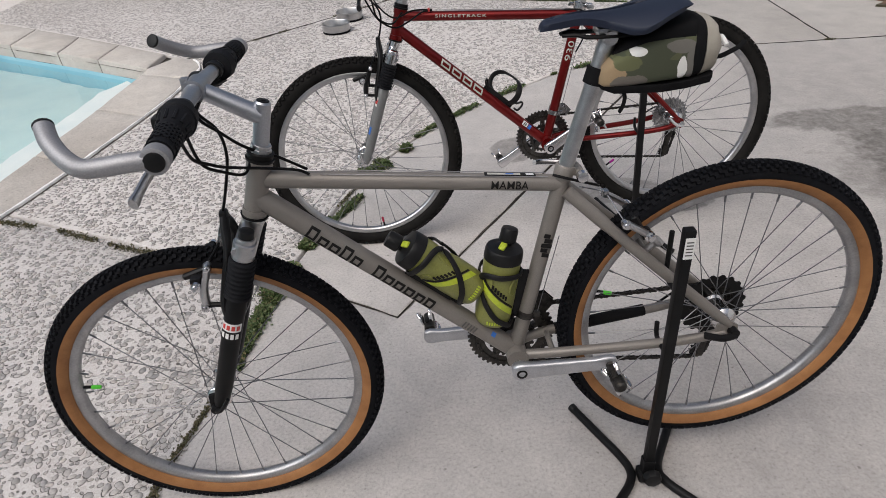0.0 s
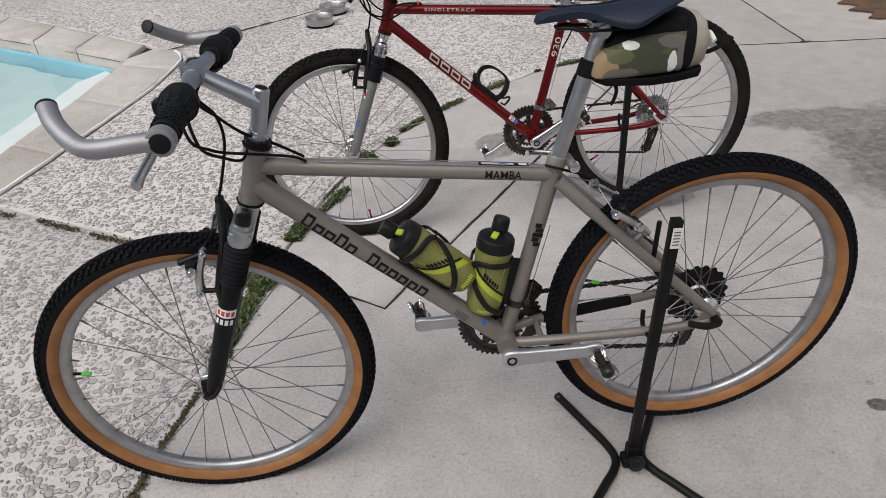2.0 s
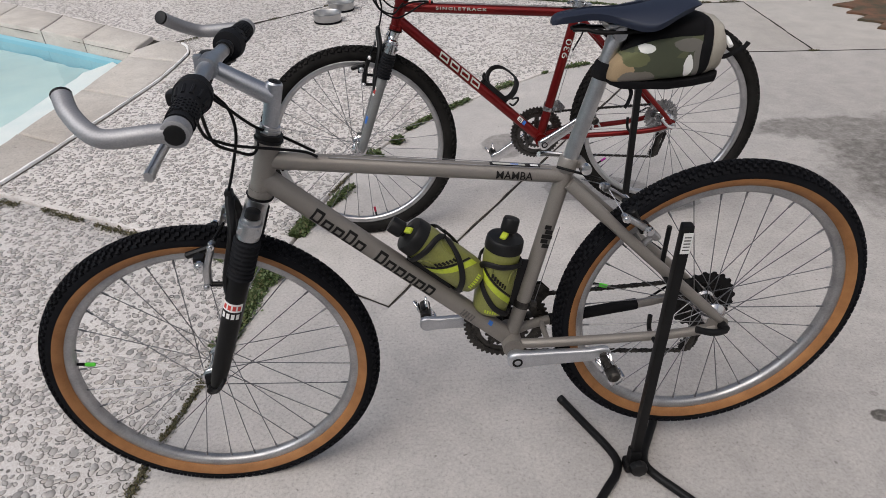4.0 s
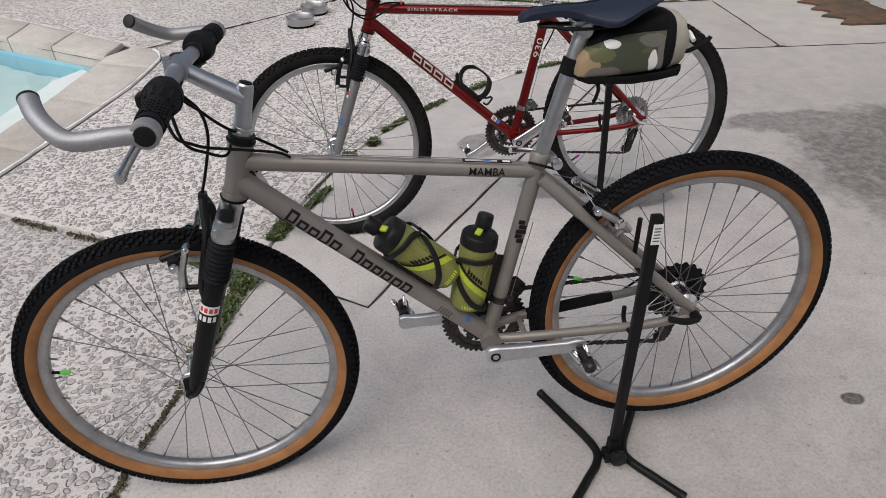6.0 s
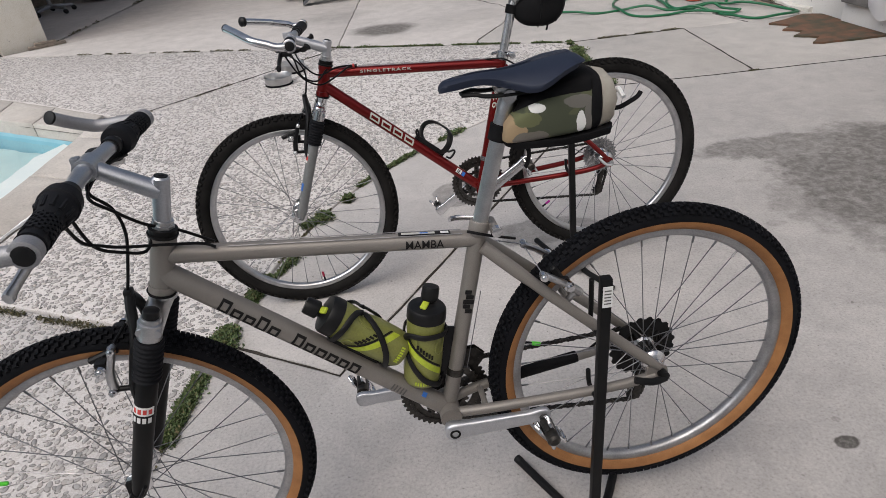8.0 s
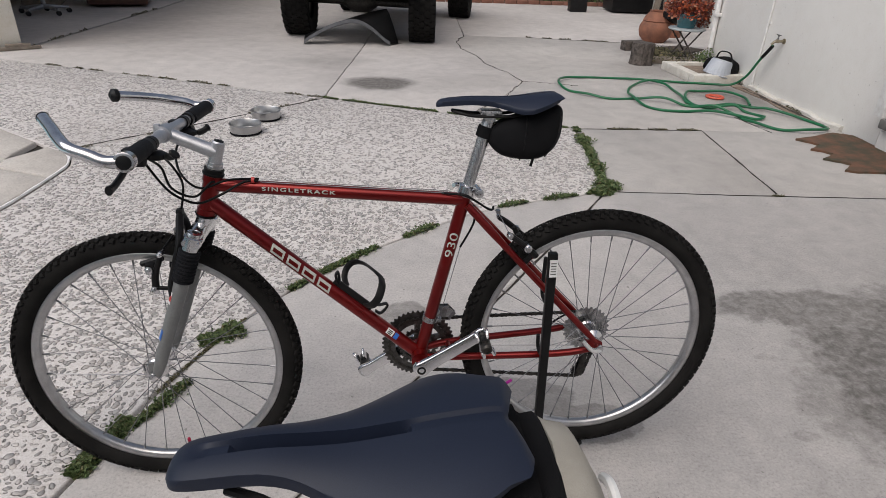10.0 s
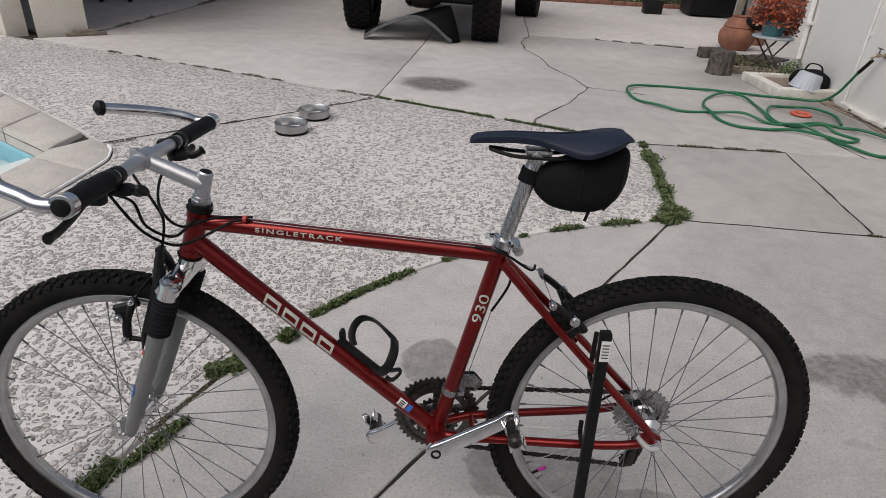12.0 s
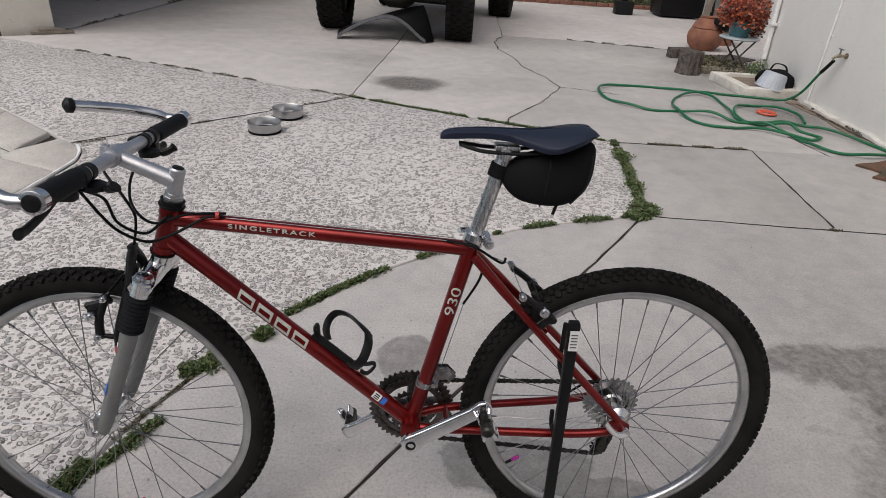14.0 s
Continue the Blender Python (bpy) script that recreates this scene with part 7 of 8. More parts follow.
# bottle cages
def cage(bike, a, b, out, rad):
    """A black cage of bent rod round the axis from a to b; out: away from the tube."""
    a, b, out = Vector(a), Vector(b), Vector(out).normalized()
    t = (b - a).normalized()
    sd = t.cross(out)

    def ring(u, q, k=1.0):
        return a + t * u + (out * math.cos(q) + sd * math.sin(q)) * rad * k

    bm = B()
    base = -out * (rad + 0.004)
    box(bm, (0.006, 0.024, 0.11), Matrix.Translation(a + t * 0.07 + base) @ along((0, 0, 0), t).to_quaternion().to_matrix().to_4x4(), 0.002)
    for s in (-1, 1):
        line = [ring(0.004, math.pi), ring(0.012, math.pi - s * 0.8), ring(0.030, math.pi - s * 1.6), ring(0.058, math.pi - s * 2.25), ring(0.088, math.pi - s * 2.75), ring(0.106, math.pi - s * 2.85), ring(0.118, math.pi - s * 2.5), ring(0.124, math.pi - s * 1.7), ring(0.126, math.pi - s * 0.8), ring(0.122, math.pi)]
        sweep(bm, curve(line, 6), 0.0028, 10, flat=2.1, up=t)
    sweep(bm, curve([ring(0.02, math.pi), ring(-0.006, math.pi, 0.9), ring(-0.010, 0.0, 0.0), ring(-0.006, 0.0, 0.55), ring(0.0, 0, 0.70)], 5), 0.0042, 8, flat=1.8, up=sd)
    return part("bottle_cage", bm, PLASTIC, bike, "black bent-rod bottle cage")


def moulded_cage(bike, a, b, out, rad):
    """A moulded cage open at one side: a spine on the tube, one broad band swung round the bottle, a foot loop."""
    a, b, out = Vector(a), Vector(b), Vector(out).normalized()
    t = (b - a).normalized()
    sd = t.cross(out)
    if sd.y > 0:
        sd = -sd

    def at(u, o, s):
        c = max(-1.0, min(1.0, o / rad - 1))
        return a + t * (0.118 - u) + (out * c + sd * s * math.sqrt(1 - c * c)) * rad

    bm = B()
    box(bm, (0.007, 0.024, 0.115), Matrix.Translation(a + t * 0.066 - out * (rad + 0.002)) @ along((0, 0, 0), t).to_quaternion().to_matrix().to_4x4(), 0.003)
    sweep(bm, curve([at(0.030, 0.003, -1), at(0.014, 0.012, -1), at(0.006, 0.030, -1), at(0.008, 0.052, -1), at(0.024, 0.070, -1), at(0.048, 0.077, -1), at(0.076, 0.077, 0)], 6), 0.0036, 10, flat=2.2, up=t)
    sweep(bm, curve([at(0.074, 0.077, 0), at(0.082, 0.070, 1), at(0.091, 0.046, 1), at(0.093, 0.020, 1), at(0.088, 0.003, 1)], 6), 0.0036, 10, flat=2.8, up=t)
    sweep(bm, curve([at(0.096, 0.002, 0), at(0.104, 0.016, 0), at(0.116, 0.018, 0), at(0.128, 0.032, 0), at(0.135, 0.026, 0), at(0.134, 0.004, 0), at(0.120, 0.001, 0)], 5), 0.0032, 8, flat=2.0, up=sd)
    sweep(bm, curve([at(0.006, 0.001, 0), at(-0.010, 0.012, 0), at(-0.014, 0.022, 0), at(-0.008, 0.020, 0), at(0.006, 0.006, 0)], 5), 0.0034, 8, flat=2.0, up=sd)
    return part("bottle_cage", bm, PLASTIC, bike, "black moulded bottle cage, empty")


tt = (RP["tt_rear"] - RP["tt_front"]).normalized()
bm = B()
lathe(bm, [(0.0035, -0.003), (0.0065, -0.003), (0.0065, 0.003), (0.0035, 0.003)], Matrix.Translation(RP["tt_front"] + tt * 0.085 + V(0, -0.010, 0.0185)) @ Matrix.Rotation(radians(90), 4, "Y"), 14, True)
part("cable_ring", bm, REDSTICK, red_bike, "small red cable ring")


def bottle(a, b, out, label, spout_turn):
    """A squeeze bottle standing along a-b (local points of the grey bike)."""
    m = M1 @ along(a, b)
    c = facing(along(a, b), (-0.1, -1, 0.25))
    ob = thing("water_bottle", m, label, "bottle", "olive water bottles")
    h = 0.148
    prof = [(0.026, 0.0), (0.031, 0.003), (0.0345, 0.010), (0.0365, 0.03), (0.0368, 0.070), (0.0360, 0.080), (0.0342, 0.090), (0.0335, 0.100), (0.0340, 0.112), (0.0352, 0.122), (0.0356, 0.136), (0.0350, 0.148)]
    bm = B()
    lathe(bm, prof, None, 36)
    for side in (-48, 62):
        ring = []
        for i in range(24):
            q = 2 * math.pi * i / 24
            w = radians(c + side + 24 * math.cos(q))
            ring.append(V(0.0345 * math.cos(w), 0.0345 * math.sin(w), 0.100 + 0.020 * math.sin(q) + 0.006 * math.cos(q)))
        sweep(bm, ring, 0.0022, 6, closed=True)
    part("bottle_body", bm, BOTTLE, ob)
    bm = B()
    lathe(bm, [(0.034, h - 0.004), (0.0368, h - 0.002), (0.0366, h + 0.008), (0.0358, h + 0.018), (0.0335, h + 0.0215), (0.0250, h + 0.0235), (0.016, h + 0.025), (0.012, h + 0.027)], None, 36)
    cap = part("bottle_cap", bm, PLASTIC, ob, "charcoal screw cap")
    bm = B()
    tip = Matrix.Rotation(radians(c + spout_turn), 4, "Z") @ Matrix.Translation((-0.006, 0, h + 0.022)) @ Matrix.Rotation(radians(-10), 4, "Y")
    lathe(bm, [(0.010, 0), (0.011, 0.008), (0.0155, 0.010), (0.0165, 0.013), (0.0160, 0.032), (0.0145, 0.036), (0.0, 0.037)], tip, 24)
    part("spout", bm, PLASTIC, cap)
    bm = B()
    box(bm, (0.019, 0.013, 0.007), tip @ Matrix.Translation((0.018, 0.0, 0.003)) @ Matrix.Rotation(0.55, 4, "Y"), 0.004)
    part("lock_lever", bm, LIME, cap, "lime green spout lock")
    # printed bands, slanting round the body
    for u0, col, width, rr in ((0.0, LIME, 0.014, 0.0372), (0.016, BLACKINK, 0.005, 0.0373)):
        bm = B()
        rows = []
        for i in range(15):
            q = radians(c + 62 - 120 * i / 14)
            z = 0.030 + 0.060 * i / 14 + u0
            rows.append([bm.verts.new((r2 * math.cos(q), r2 * math.sin(q), zz)) for r2, zz in ((rr, z), (rr, z + width), (rr - 0.002, z + width), (rr - 0.002, z))])
        for p, q in zip(rows, rows[1:]):
            for j in range(4):
                bm.faces.new((p[j], p[(j + 1) % 4], q[(j + 1) % 4], q[j]))
        part("printed_band", bm, col, ob)
    bm = B()
    for i in range(6):
        f = 0.30 + 0.075 * i
        q, z = c + 62 - 120 * f, 0.030 + 0.060 * f + 0.024
        lathe_arc(bm, Matrix(), 0.0369, z, z + 0.009, q - 3.2, q + 3.2, 3)
    part("print_mark", bm, BLACKINK, ob)
    bm = B()
    for i in range(7):
        lathe_arc(bm, Matrix(), 0.0368, 0.012, 0.019, c - 20 + i * 8, c - 15 + i * 8, 2)
    part("print_mark", bm, LIME, ob)
    return ob


dt = (GP["bb"] - GP["dt_front"]).normalized()
nrm = V(-dt.z, 0, dt.x)
if nrm.z < 0:
    nrm = -nrm
a1 = GP["bb"] - dt * 0.172 + nrm * 0.066
bottle(a1 + dt * 0.012, a1 - dt * 0.1, nrm, "olive squeeze bottle with charcoal cap in the down tube cage", 35)
cage(grey_bike, a1, a1 - dt * 0.1, nrm, 0.0405)
st = (GP["seat_top"] - GP["bb"]).normalized()
nst = V(st.z, 0, -st.x)
if nst.x > 0:
    nst = -nst
a2 = GP["bb"] + st * 0.068 + nst * 0.064
st = V(0.175, 0, 0.985).normalized()
bottle(a2, a2 + st * 0.1, nst, "olive squeeze bottle with charcoal cap in the seat tube cage", -25)
cage(grey_bike, a2, a2 + st * 0.1, nst, 0.0405)
dr = (RP["bb"] - RP["dt_front"]).normalized()
nr = V(-dr.z, 0, dr.x)
if nr.z < 0:
    nr = -nr
a3 = RP["bb"] - dr * 0.165 + nr * (0.0165 + 0.044)
moulded_cage(red_bike, a3, a3 - dr * 0.1, nr, 0.039)


# saddle bags
def bag_section(x, z0, z1, hw, pw=0.6, k=20):
    return [V(x, hw * math.copysign(abs(math.cos(q)) ** pw, math.cos(q)), (z0 + z1) / 2 + (z1 - z0) / 2 * math.copysign(abs(math.sin(q)) ** pw, math.sin(q))) for q in (2 * math.pi * i / k for i in range(k))]


def smooth_rows(rows, k=4):
    """Rows of numbers, drawn out smoothly between the given ones."""
    out = [tuple(p) for p in curve([r[:3] for r in rows], k)]
    side = [tuple(p)[0] for p in curve([(r[3], 0, 0) for r in rows], k)]
    return [(*a, b) for a, b in zip(out, side)]


camo_bag = thing("saddle_bag", M1, "camouflage canvas saddle bag with beige flap under the grey bike's saddle", "bag")
bm = B()
loft(bm, [bag_section(x, z0, z1, hw, 0.33, 28) for x, z0, z1, hw in ((-0.282, 0.499, 0.508, 0.026), (-0.278, 0.497, 0.526, 0.038), (-0.264, 0.496, 0.541, 0.044), (-0.24, 0.496, 0.555, 0.047), (-0.215, 0.498, 0.565, 0.050), (-0.18, 0.500, 0.573, 0.052), (-0.146, 0.503, 0.578, 0.0530))])
part("bag_body", bm, CAMO, camo_bag, "green, grey, tan and white camouflage canvas", sharp=60)
bm = B()
loft(bm, [bag_section(x, z0, z1, hw, 0.5, 24) for x, z0, z1, hw in ((-0.262, 0.520, 0.544, 0.020), (-0.24, 0.530, 0.566, 0.034), (-0.21, 0.540, 0.578, 0.043), (-0.18, 0.545, 0.588, 0.048), (-0.147, 0.550, 0.596, 0.0515))])
part("top_panel", bm, FABRIC, camo_bag, "dark nylon top panel", sharp=60)
bm = B()
loft(bm, [bag_section(x, z0, z1, hw) for x, z0, z1, hw in ((-0.147, 0.497, 0.588, 0.0535), (-0.144, 0.497, 0.592, 0.0548), (-0.133, 0.500, 0.594, 0.0548), (-0.130, 0.502, 0.592, 0.0535))])
part("zip_band", bm, FABRIC, camo_bag, "black zip band", sharp=60)
bm = B()
loft(bm, [bag_section(x, z0, z1, hw) for x, z0, z1, hw in ((-0.131, 0.502, 0.591, 0.0530), (-0.122, 0.503, 0.590, 0.0525), (-0.110, 0.507, 0.586, 0.050), (-0.103, 0.514, 0.578, 0.044), (-0.097, 0.524, 0.568, 0.033), (-0.093, 0.536, 0.556, 0.016))])
for v in bm.verts:
    v.co += 0.006 * noise.noise_vector(v.co * 45)
part("bag_flap", bm, BEIGE, camo_bag, "beige canvas end flap", sharp=60)
bm = B()
secs = []
for x, z, hw in ((-0.279, 0.4975, 0.030), (-0.262, 0.4925, 0.042), (-0.19, 0.4905, 0.050), (-0.15, 0.4945, 0.053), (-0.112, 0.500, 0.050), (-0.106, 0.502, 0.038)):
    secs.append([V(x, -hw, z + 0.004), V(x, -hw * 0.9, z - 0.006), V(x, hw * 0.9, z - 0.006), V(x, hw, z + 0.004), V(x, hw, z + 0.007), V(x, -hw, z + 0.007)])
loft(bm, secs)
part("base_panel", bm, FABRIC, camo_bag, "black base panel")
bm = B()
pu = (GP["post_top"] - GP["seat_top"]).normalized()
q = GP["seat_top"] + pu * 0.182
sweep(bm, [q - pu * 0.014, q - pu * 0.013, q + pu * 0.013, q + pu * 0.014], [0.015, 0.0178, 0.0178, 0.015], 18)
box(bm, (0.034, 0.030, 0.026), Matrix.Translation(q + V(0.018, 0, 0.006)), 0.006)
part("post_strap", bm, FABRIC, camo_bag, "black strap round the seatpost")
bm = B()
sweep(bm, curve([(-0.090, -0.004, 0.522), (-0.080, -0.006, 0.523), (-0.065, -0.008, 0.530), (-0.054, -0.012, 0.538), (-0.048, -0.012, 0.546)], 5), 0.0042, 8, flat=0.4)
part("pull_strap", bm, FABRIC, camo_bag)
bm = B()
sweep(bm, curve([(-0.248, -0.028, 0.494), (-0.243, -0.034, 0.478), (-0.247, -0.036, 0.462), (-0.252, -0.038, 0.456)], 5), 0.006, 8, flat=0.35)
part("loose_strap", bm, FABRIC, camo_bag)
bm = B()
sweep(bm, curve([(-0.080, -0.018, 0.542), (-0.082, 0.0, 0.552), (-0.080, 0.018, 0.542)], 5), 0.004, 8)
part("light_loop", bm, WHITESTICK, camo_bag)

black_bag = thing("saddle_bag", M2 @ Matrix.Translation((-0.013, 0, 0.015)), "small rounded black nylon saddle bag under the saddle", "bag")
bm = B()
loft(bm, [bag_section(x, z0, z1, hw, 0.75, 40) for x, z0, z1, hw in smooth_rows([(-0.278, 0.484, 0.505, 0.010), (-0.270, 0.468, 0.514, 0.022), (-0.245, 0.449, 0.528, 0.036), (-0.205, 0.441, 0.543, 0.043), (-0.165, 0.443, 0.555, 0.045), (-0.135, 0.462, 0.562, 0.039), (-0.120, 0.488, 0.556, 0.024), (-0.117, 0.505, 0.545, 0.012)])])
part("bag_body", bm, FABRIC, black_bag, sharp=60)
for s in (-1, 1):
    bm = B()
    sweep(bm, curve([(-0.155, s * 0.030, 0.452), (-0.132, s * 0.036, 0.490), (-0.126, s * 0.030, 0.540)], 5), 0.0022, 6)
    part("piping", bm, PLASTIC, black_bag)
bm = B()
sweep(bm, curve([(-0.205, -0.010, 0.439), (-0.205, -0.036, 0.462), (-0.203, -0.0435, 0.492), (-0.201, -0.038, 0.526), (-0.200, -0.020, 0.542)], 5), 0.0018, 6)
part("seam", bm, PLASTIC, black_bag)
bm = B()
rq = RP["post_top"].lerp(RP["seat_top"], 0.13) - V(-0.013, 0, 0.015)
ru = (RP["post_top"] - RP["seat_top"]).normalized()
sweep(bm, [rq - ru * 0.013, rq - ru * 0.012, rq + ru * 0.012, rq + ru * 0.013], [0.015, 0.0185, 0.0185, 0.015], 18)
sweep(bm, [rq + V(0.01, 0, 0), (-0.262, 0, 0.500)], 0.012, 12, flat=1.5)
part("post_strap", bm, FABRIC, black_bag)
bm = B()
sweep(bm, [(-0.178, -0.026, 0.448), (-0.184, -0.030, 0.430)], 0.005, 8, flat=0.4)
part("pull_tab", bm, FABRIC, black_bag)


# ---- stands ----
def bike_stand(x, y, top, feet, lean, label):
    st = thing("bike_stand", Matrix.Translation((x, y, 0)), label, "bike stand", "bike stands")
    (ax_, ay), (bx, by), (cx, cy), (dx, dy) = feet
    for f0, f1 in (((ax_, ay), (bx, by)), ((cx, cy), (dx, dy))):
        bm = B()
        mid = V(0, 0, 0.012) + (V(*f0, 0) + V(*f1, 0)).normalized() * 0.020
        p0, p1 = V(*f0, 0.012), V(*f1, 0.012)
        line = [p0, p0.lerp(mid, 0.45), p0.lerp(mid, 0.76), mid + (p0 - mid) * 0.06 + (p1 - mid) * 0.06, p1.lerp(mid, 0.76), p1.lerp(mid, 0.45), p1]
        sweep(bm, curve(line, 5), 0.0098, 12)
        part("base_leg", bm, BLACKPAINT, st)
        for p, o in ((p0, mid), (p1, mid)):
            bm = B()
            d = (p - o).normalized()
            sweep(bm, [p - d * 0.012, p - d * 0.011, p + d * 0.002, p + d * 0.003], [0.0100, 0.0106, 0.0106, 0.008], 12)
            part("foot_cap", bm, PLASTIC, st)
    t = V(lean[0], lean[1], top)
    u = t.normalized()
    bm = B()
    xa = (V(1, 0, 0) - u * u.x).normalized()
    ya = u.cross(xa)
    mm = Matrix.Translation((0, 0, 0.03)) @ Matrix((xa, ya, u)).transposed().to_4x4()
    L = (t - V(0, 0, 0.03)).length
    box(bm, (0.020, 0.018, L), mm @ Matrix.Translation((0, 0, L / 2)), 0.003)
    post = part("upright", bm, BLACKPAINT, st, "black flat steel upright")
    bm = B()
    box(bm, (0.026, 0.024, 0.050), mm @ Matrix.Translation((0, 0, 0.014)), 0.004)
    box(bm, (0.040, 0.034, 0.024), mm @ Matrix.Translation((0, 0, -0.012)), 0.006)
    part("socket", bm, BLACKPAINT, st)
    bm = B()
    lathe(bm, [(0.010, 0), (0.019, 0.004), (0.021, 0.012), (0.018, 0.020), (0.008, 0.023)], mm @ Matrix.Translation((0.004, -0.014, 0.004)) @ Matrix.Rotation(radians(90), 4, "X"), 9)
    part("knob", bm, PLASTIC, st)
    for z, h in ((L * 0.935, 0.10), (L * 0.70, 0.035)):
        bm = B()
        q = mm @ V(0, 0.006, z - 0.10)
        sweep(bm, [q, q + V(-0.001, 0.040, -0.002), q + V(-0.002, 0.050, 0.002), q + V(-0.003, 0.054, 0.012), q + V(-0.004, 0.055, h)], 0.0048, 10)
        part("hook", bm, BLACKPAINT, post)
    bm = B()
    box(bm, (0.017, 0.0012, 0.042), mm @ Matrix.Translation((0.001, -0.0096, L - 0.035)))
    lab = part("label_sticker", bm, WHITESTICK, post)
    bm = B()
    for i in range(5):
        box(bm, (0.012, 0.0006, 0.0022), mm @ Matrix.Translation((0.001, -0.0105, L - 0.048 + i * 0.0065)))
    part("label_bars", bm, FAINTINK, post)
    return st


bike_stand(-0.120, -0.125, 0.654, ((-0.123, 0.206), (-0.115, -0.109), (0.125, -0.120), (0.100, 0.140)), (0.004, 0.027), "black folding bike stand with a four-legged base, holding the grey bike")
bike_stand(0.138, 0.866, 0.652, ((-0.080, 0.218), (-0.151, -0.091), (0.088, -0.152), (0.150, 0.110)), (-0.016, 0.038), "black folding bike stand with a four-legged base, holding the red bike")


# ---- things round the yard ----
def bowl(x, y, label):
    ob = thing("dog_bowl", Matrix.Translation((x, y, 0)), label, "bowl", "steel pet bowls")
    bm = B()
    lathe(bm, [(0.096, 0.012), (0.100, 0.016), (0.101, 0.060), (0.105, 0.063), (0.106, 0.066), (0.102, 0.068), (0.098, 0.062), (0.090, 0.020), (0.080, 0.015), (0.0, 0.014)], None, 48)
    part("bowl_body", bm, BOWLSTEEL, ob)
    bm = B()
    lathe(bm, [(0.090, 0.0), (0.101, 0.001), (0.103, 0.012), (0.098, 0.016)], None, 40)
    part("base_ring", bm, RUBBER, ob, "black rubber base ring")


bowl(-1.235, 3.82, "brushed steel pet bowl with a black rubber base")
bowl(-1.165, 4.16, "brushed steel pet bowl on the pebble slab")

# hose: loops on the ground, then up to the tap
g = random.Random(11)
loops = [(2.79, 4.80), (2.84, 5.01), (2.75, 5.20), (2.56, 5.27), (2.40, 5.19), (2.30, 4.98), (2.29, 4.74), (2.38, 4.61), (2.49, 4.51), (2.50, 4.34), (2.52, 4.21), (2.65, 4.07), (2.83, 4.02), (3.00, 4.06), (3.06, 4.17), (3.03, 4.32), (2.94, 4.48), (2.84, 4.61), (2.75, 4.72), (2.58, 4.76), (2.35, 4.71), (2.19, 4.73), (2.04, 4.85), (1.83, 4.94), (1.60, 4.92), (1.43, 5.02), (1.30, 5.20), (1.27, 5.45), (1.38, 5.66), (1.62, 5.75), (1.89, 5.74), (2.14, 5.65), (2.28, 5.48), (2.31, 5.28), (2.27, 5.01), (2.25, 4.80), (2.37, 4.67), (2.56, 4.65), (2.63, 4.57), (2.70, 4.45), (2.68, 4.37), (2.60, 4.35), (2.44, 4.41), (2.31, 4.53), (2.11, 4.54)]
line = []
for i, (x, y) in enumerate(loops):
    line.append((x, y, 0.011 + 0.014 * (i % 3 == 1) + 0.02 * (i % 5 == 2)))
bm = B()
sweep(bm, curve(line, 7), 0.0108, 10)
tagged(part("garden_hose", bm, HOSE), "green garden hose lying in loose coils on the concrete", "hose")
bm = B()
sweep(bm, curve([(2.11, 4.54, 0.012), (1.93, 4.57, 0.012), (1.83, 4.70, 0.012), (1.80, 4.92, 0.034), (1.84, 5.16, 0.012), (1.96, 5.41, 0.012), (2.18, 5.58, 0.032), (2.50, 5.62, 0.012), (2.80, 5.57, 0.014), (2.95, 5.47, 0.035), (3.02, 5.38, 0.13), (3.06, 5.29, 0.30), (3.08, 5.23, 0.39), (3.085, 5.19, 0.44)], 8), 0.0108, 10)
hose2 = tagged(part("garden_hose", bm, HOSE), "green hose rising from the ground to the wall tap", "hose")
bm = B()
sweep(bm, curve([(3.065, 5.275, 0.325), (3.08, 5.23, 0.39), (3.085, 5.19, 0.44)], 4), 0.0145, 12)
part("hose_end", bm, BLACKPAINT, hose2, "black hose connector")
bm = B()
lathe(bm, [(0.050, 0.004), (0.064, 0.002), (0.078, 0.006), (0.082, 0.014), (0.074, 0.022), (0.056, 0.020)], Matrix.Translation((2.60, 5.06, 0.0)), 30, True)
tagged(part("sprinkler_ring", bm, ORANGE), "orange plastic ring sprinkler on the concrete", "sprinkler")

# low white trough with a plastic basket and a black bag
trough = thing("planter_trough", Matrix.Translation((2.89, 5.98, 0)) @ Matrix.Rotation(radians(4), 4, "Z"), "low whitewashed concrete planter edge with chipped paint", "planter")
for sx, sy, px, py in ((0.56, 0.10, 0.0, -0.30), (0.56, 0.10, 0.0, 0.30), (0.10, 0.495, -0.23, 0.0), (0.10, 0.495, 0.23, 0.0)):
    bm = B()
    box(bm, (sx, sy, 0.085), Matrix.Translation((px, py, 0.0425)), 0.012)
    for v in bm.verts:
        v.co += 0.006 * noise.noise_vector(v.co * 9)
    part("kerb", bm, CHIPPED, trough)
bm = B()
box(bm, (0.355, 0.495, 0.05), Matrix.Translation((0, 0, 0.035)), 0.01)
part("soil", bm, EARTH, trough)
basket = thing("bucket", Matrix.Translation((2.93, 5.76, 0.064)) @ Matrix.Rotation(radians(12), 4, "Y"), "pale ribbed plastic tub turned upside down in the planter", "tub")
bm = B()
prof = [(0.135, 0.0), (0.138, 0.008), (0.128, 0.012), (0.100, 0.13), (0.092, 0.145), (0.0, 0.148)]
lathe(bm, prof, None, 48)
for v in bm.verts:
    q = math.atan2(v.co.y, v.co.x)
    if 0.01 < v.co.z < 0.135:
        k = 1 + 0.022 * math.cos(q * 24)
        v.co.x, v.co.y = v.co.x * k, v.co.y * k
part("tub_body", bm, WHITEPLASTIC, basket)
bm = B()
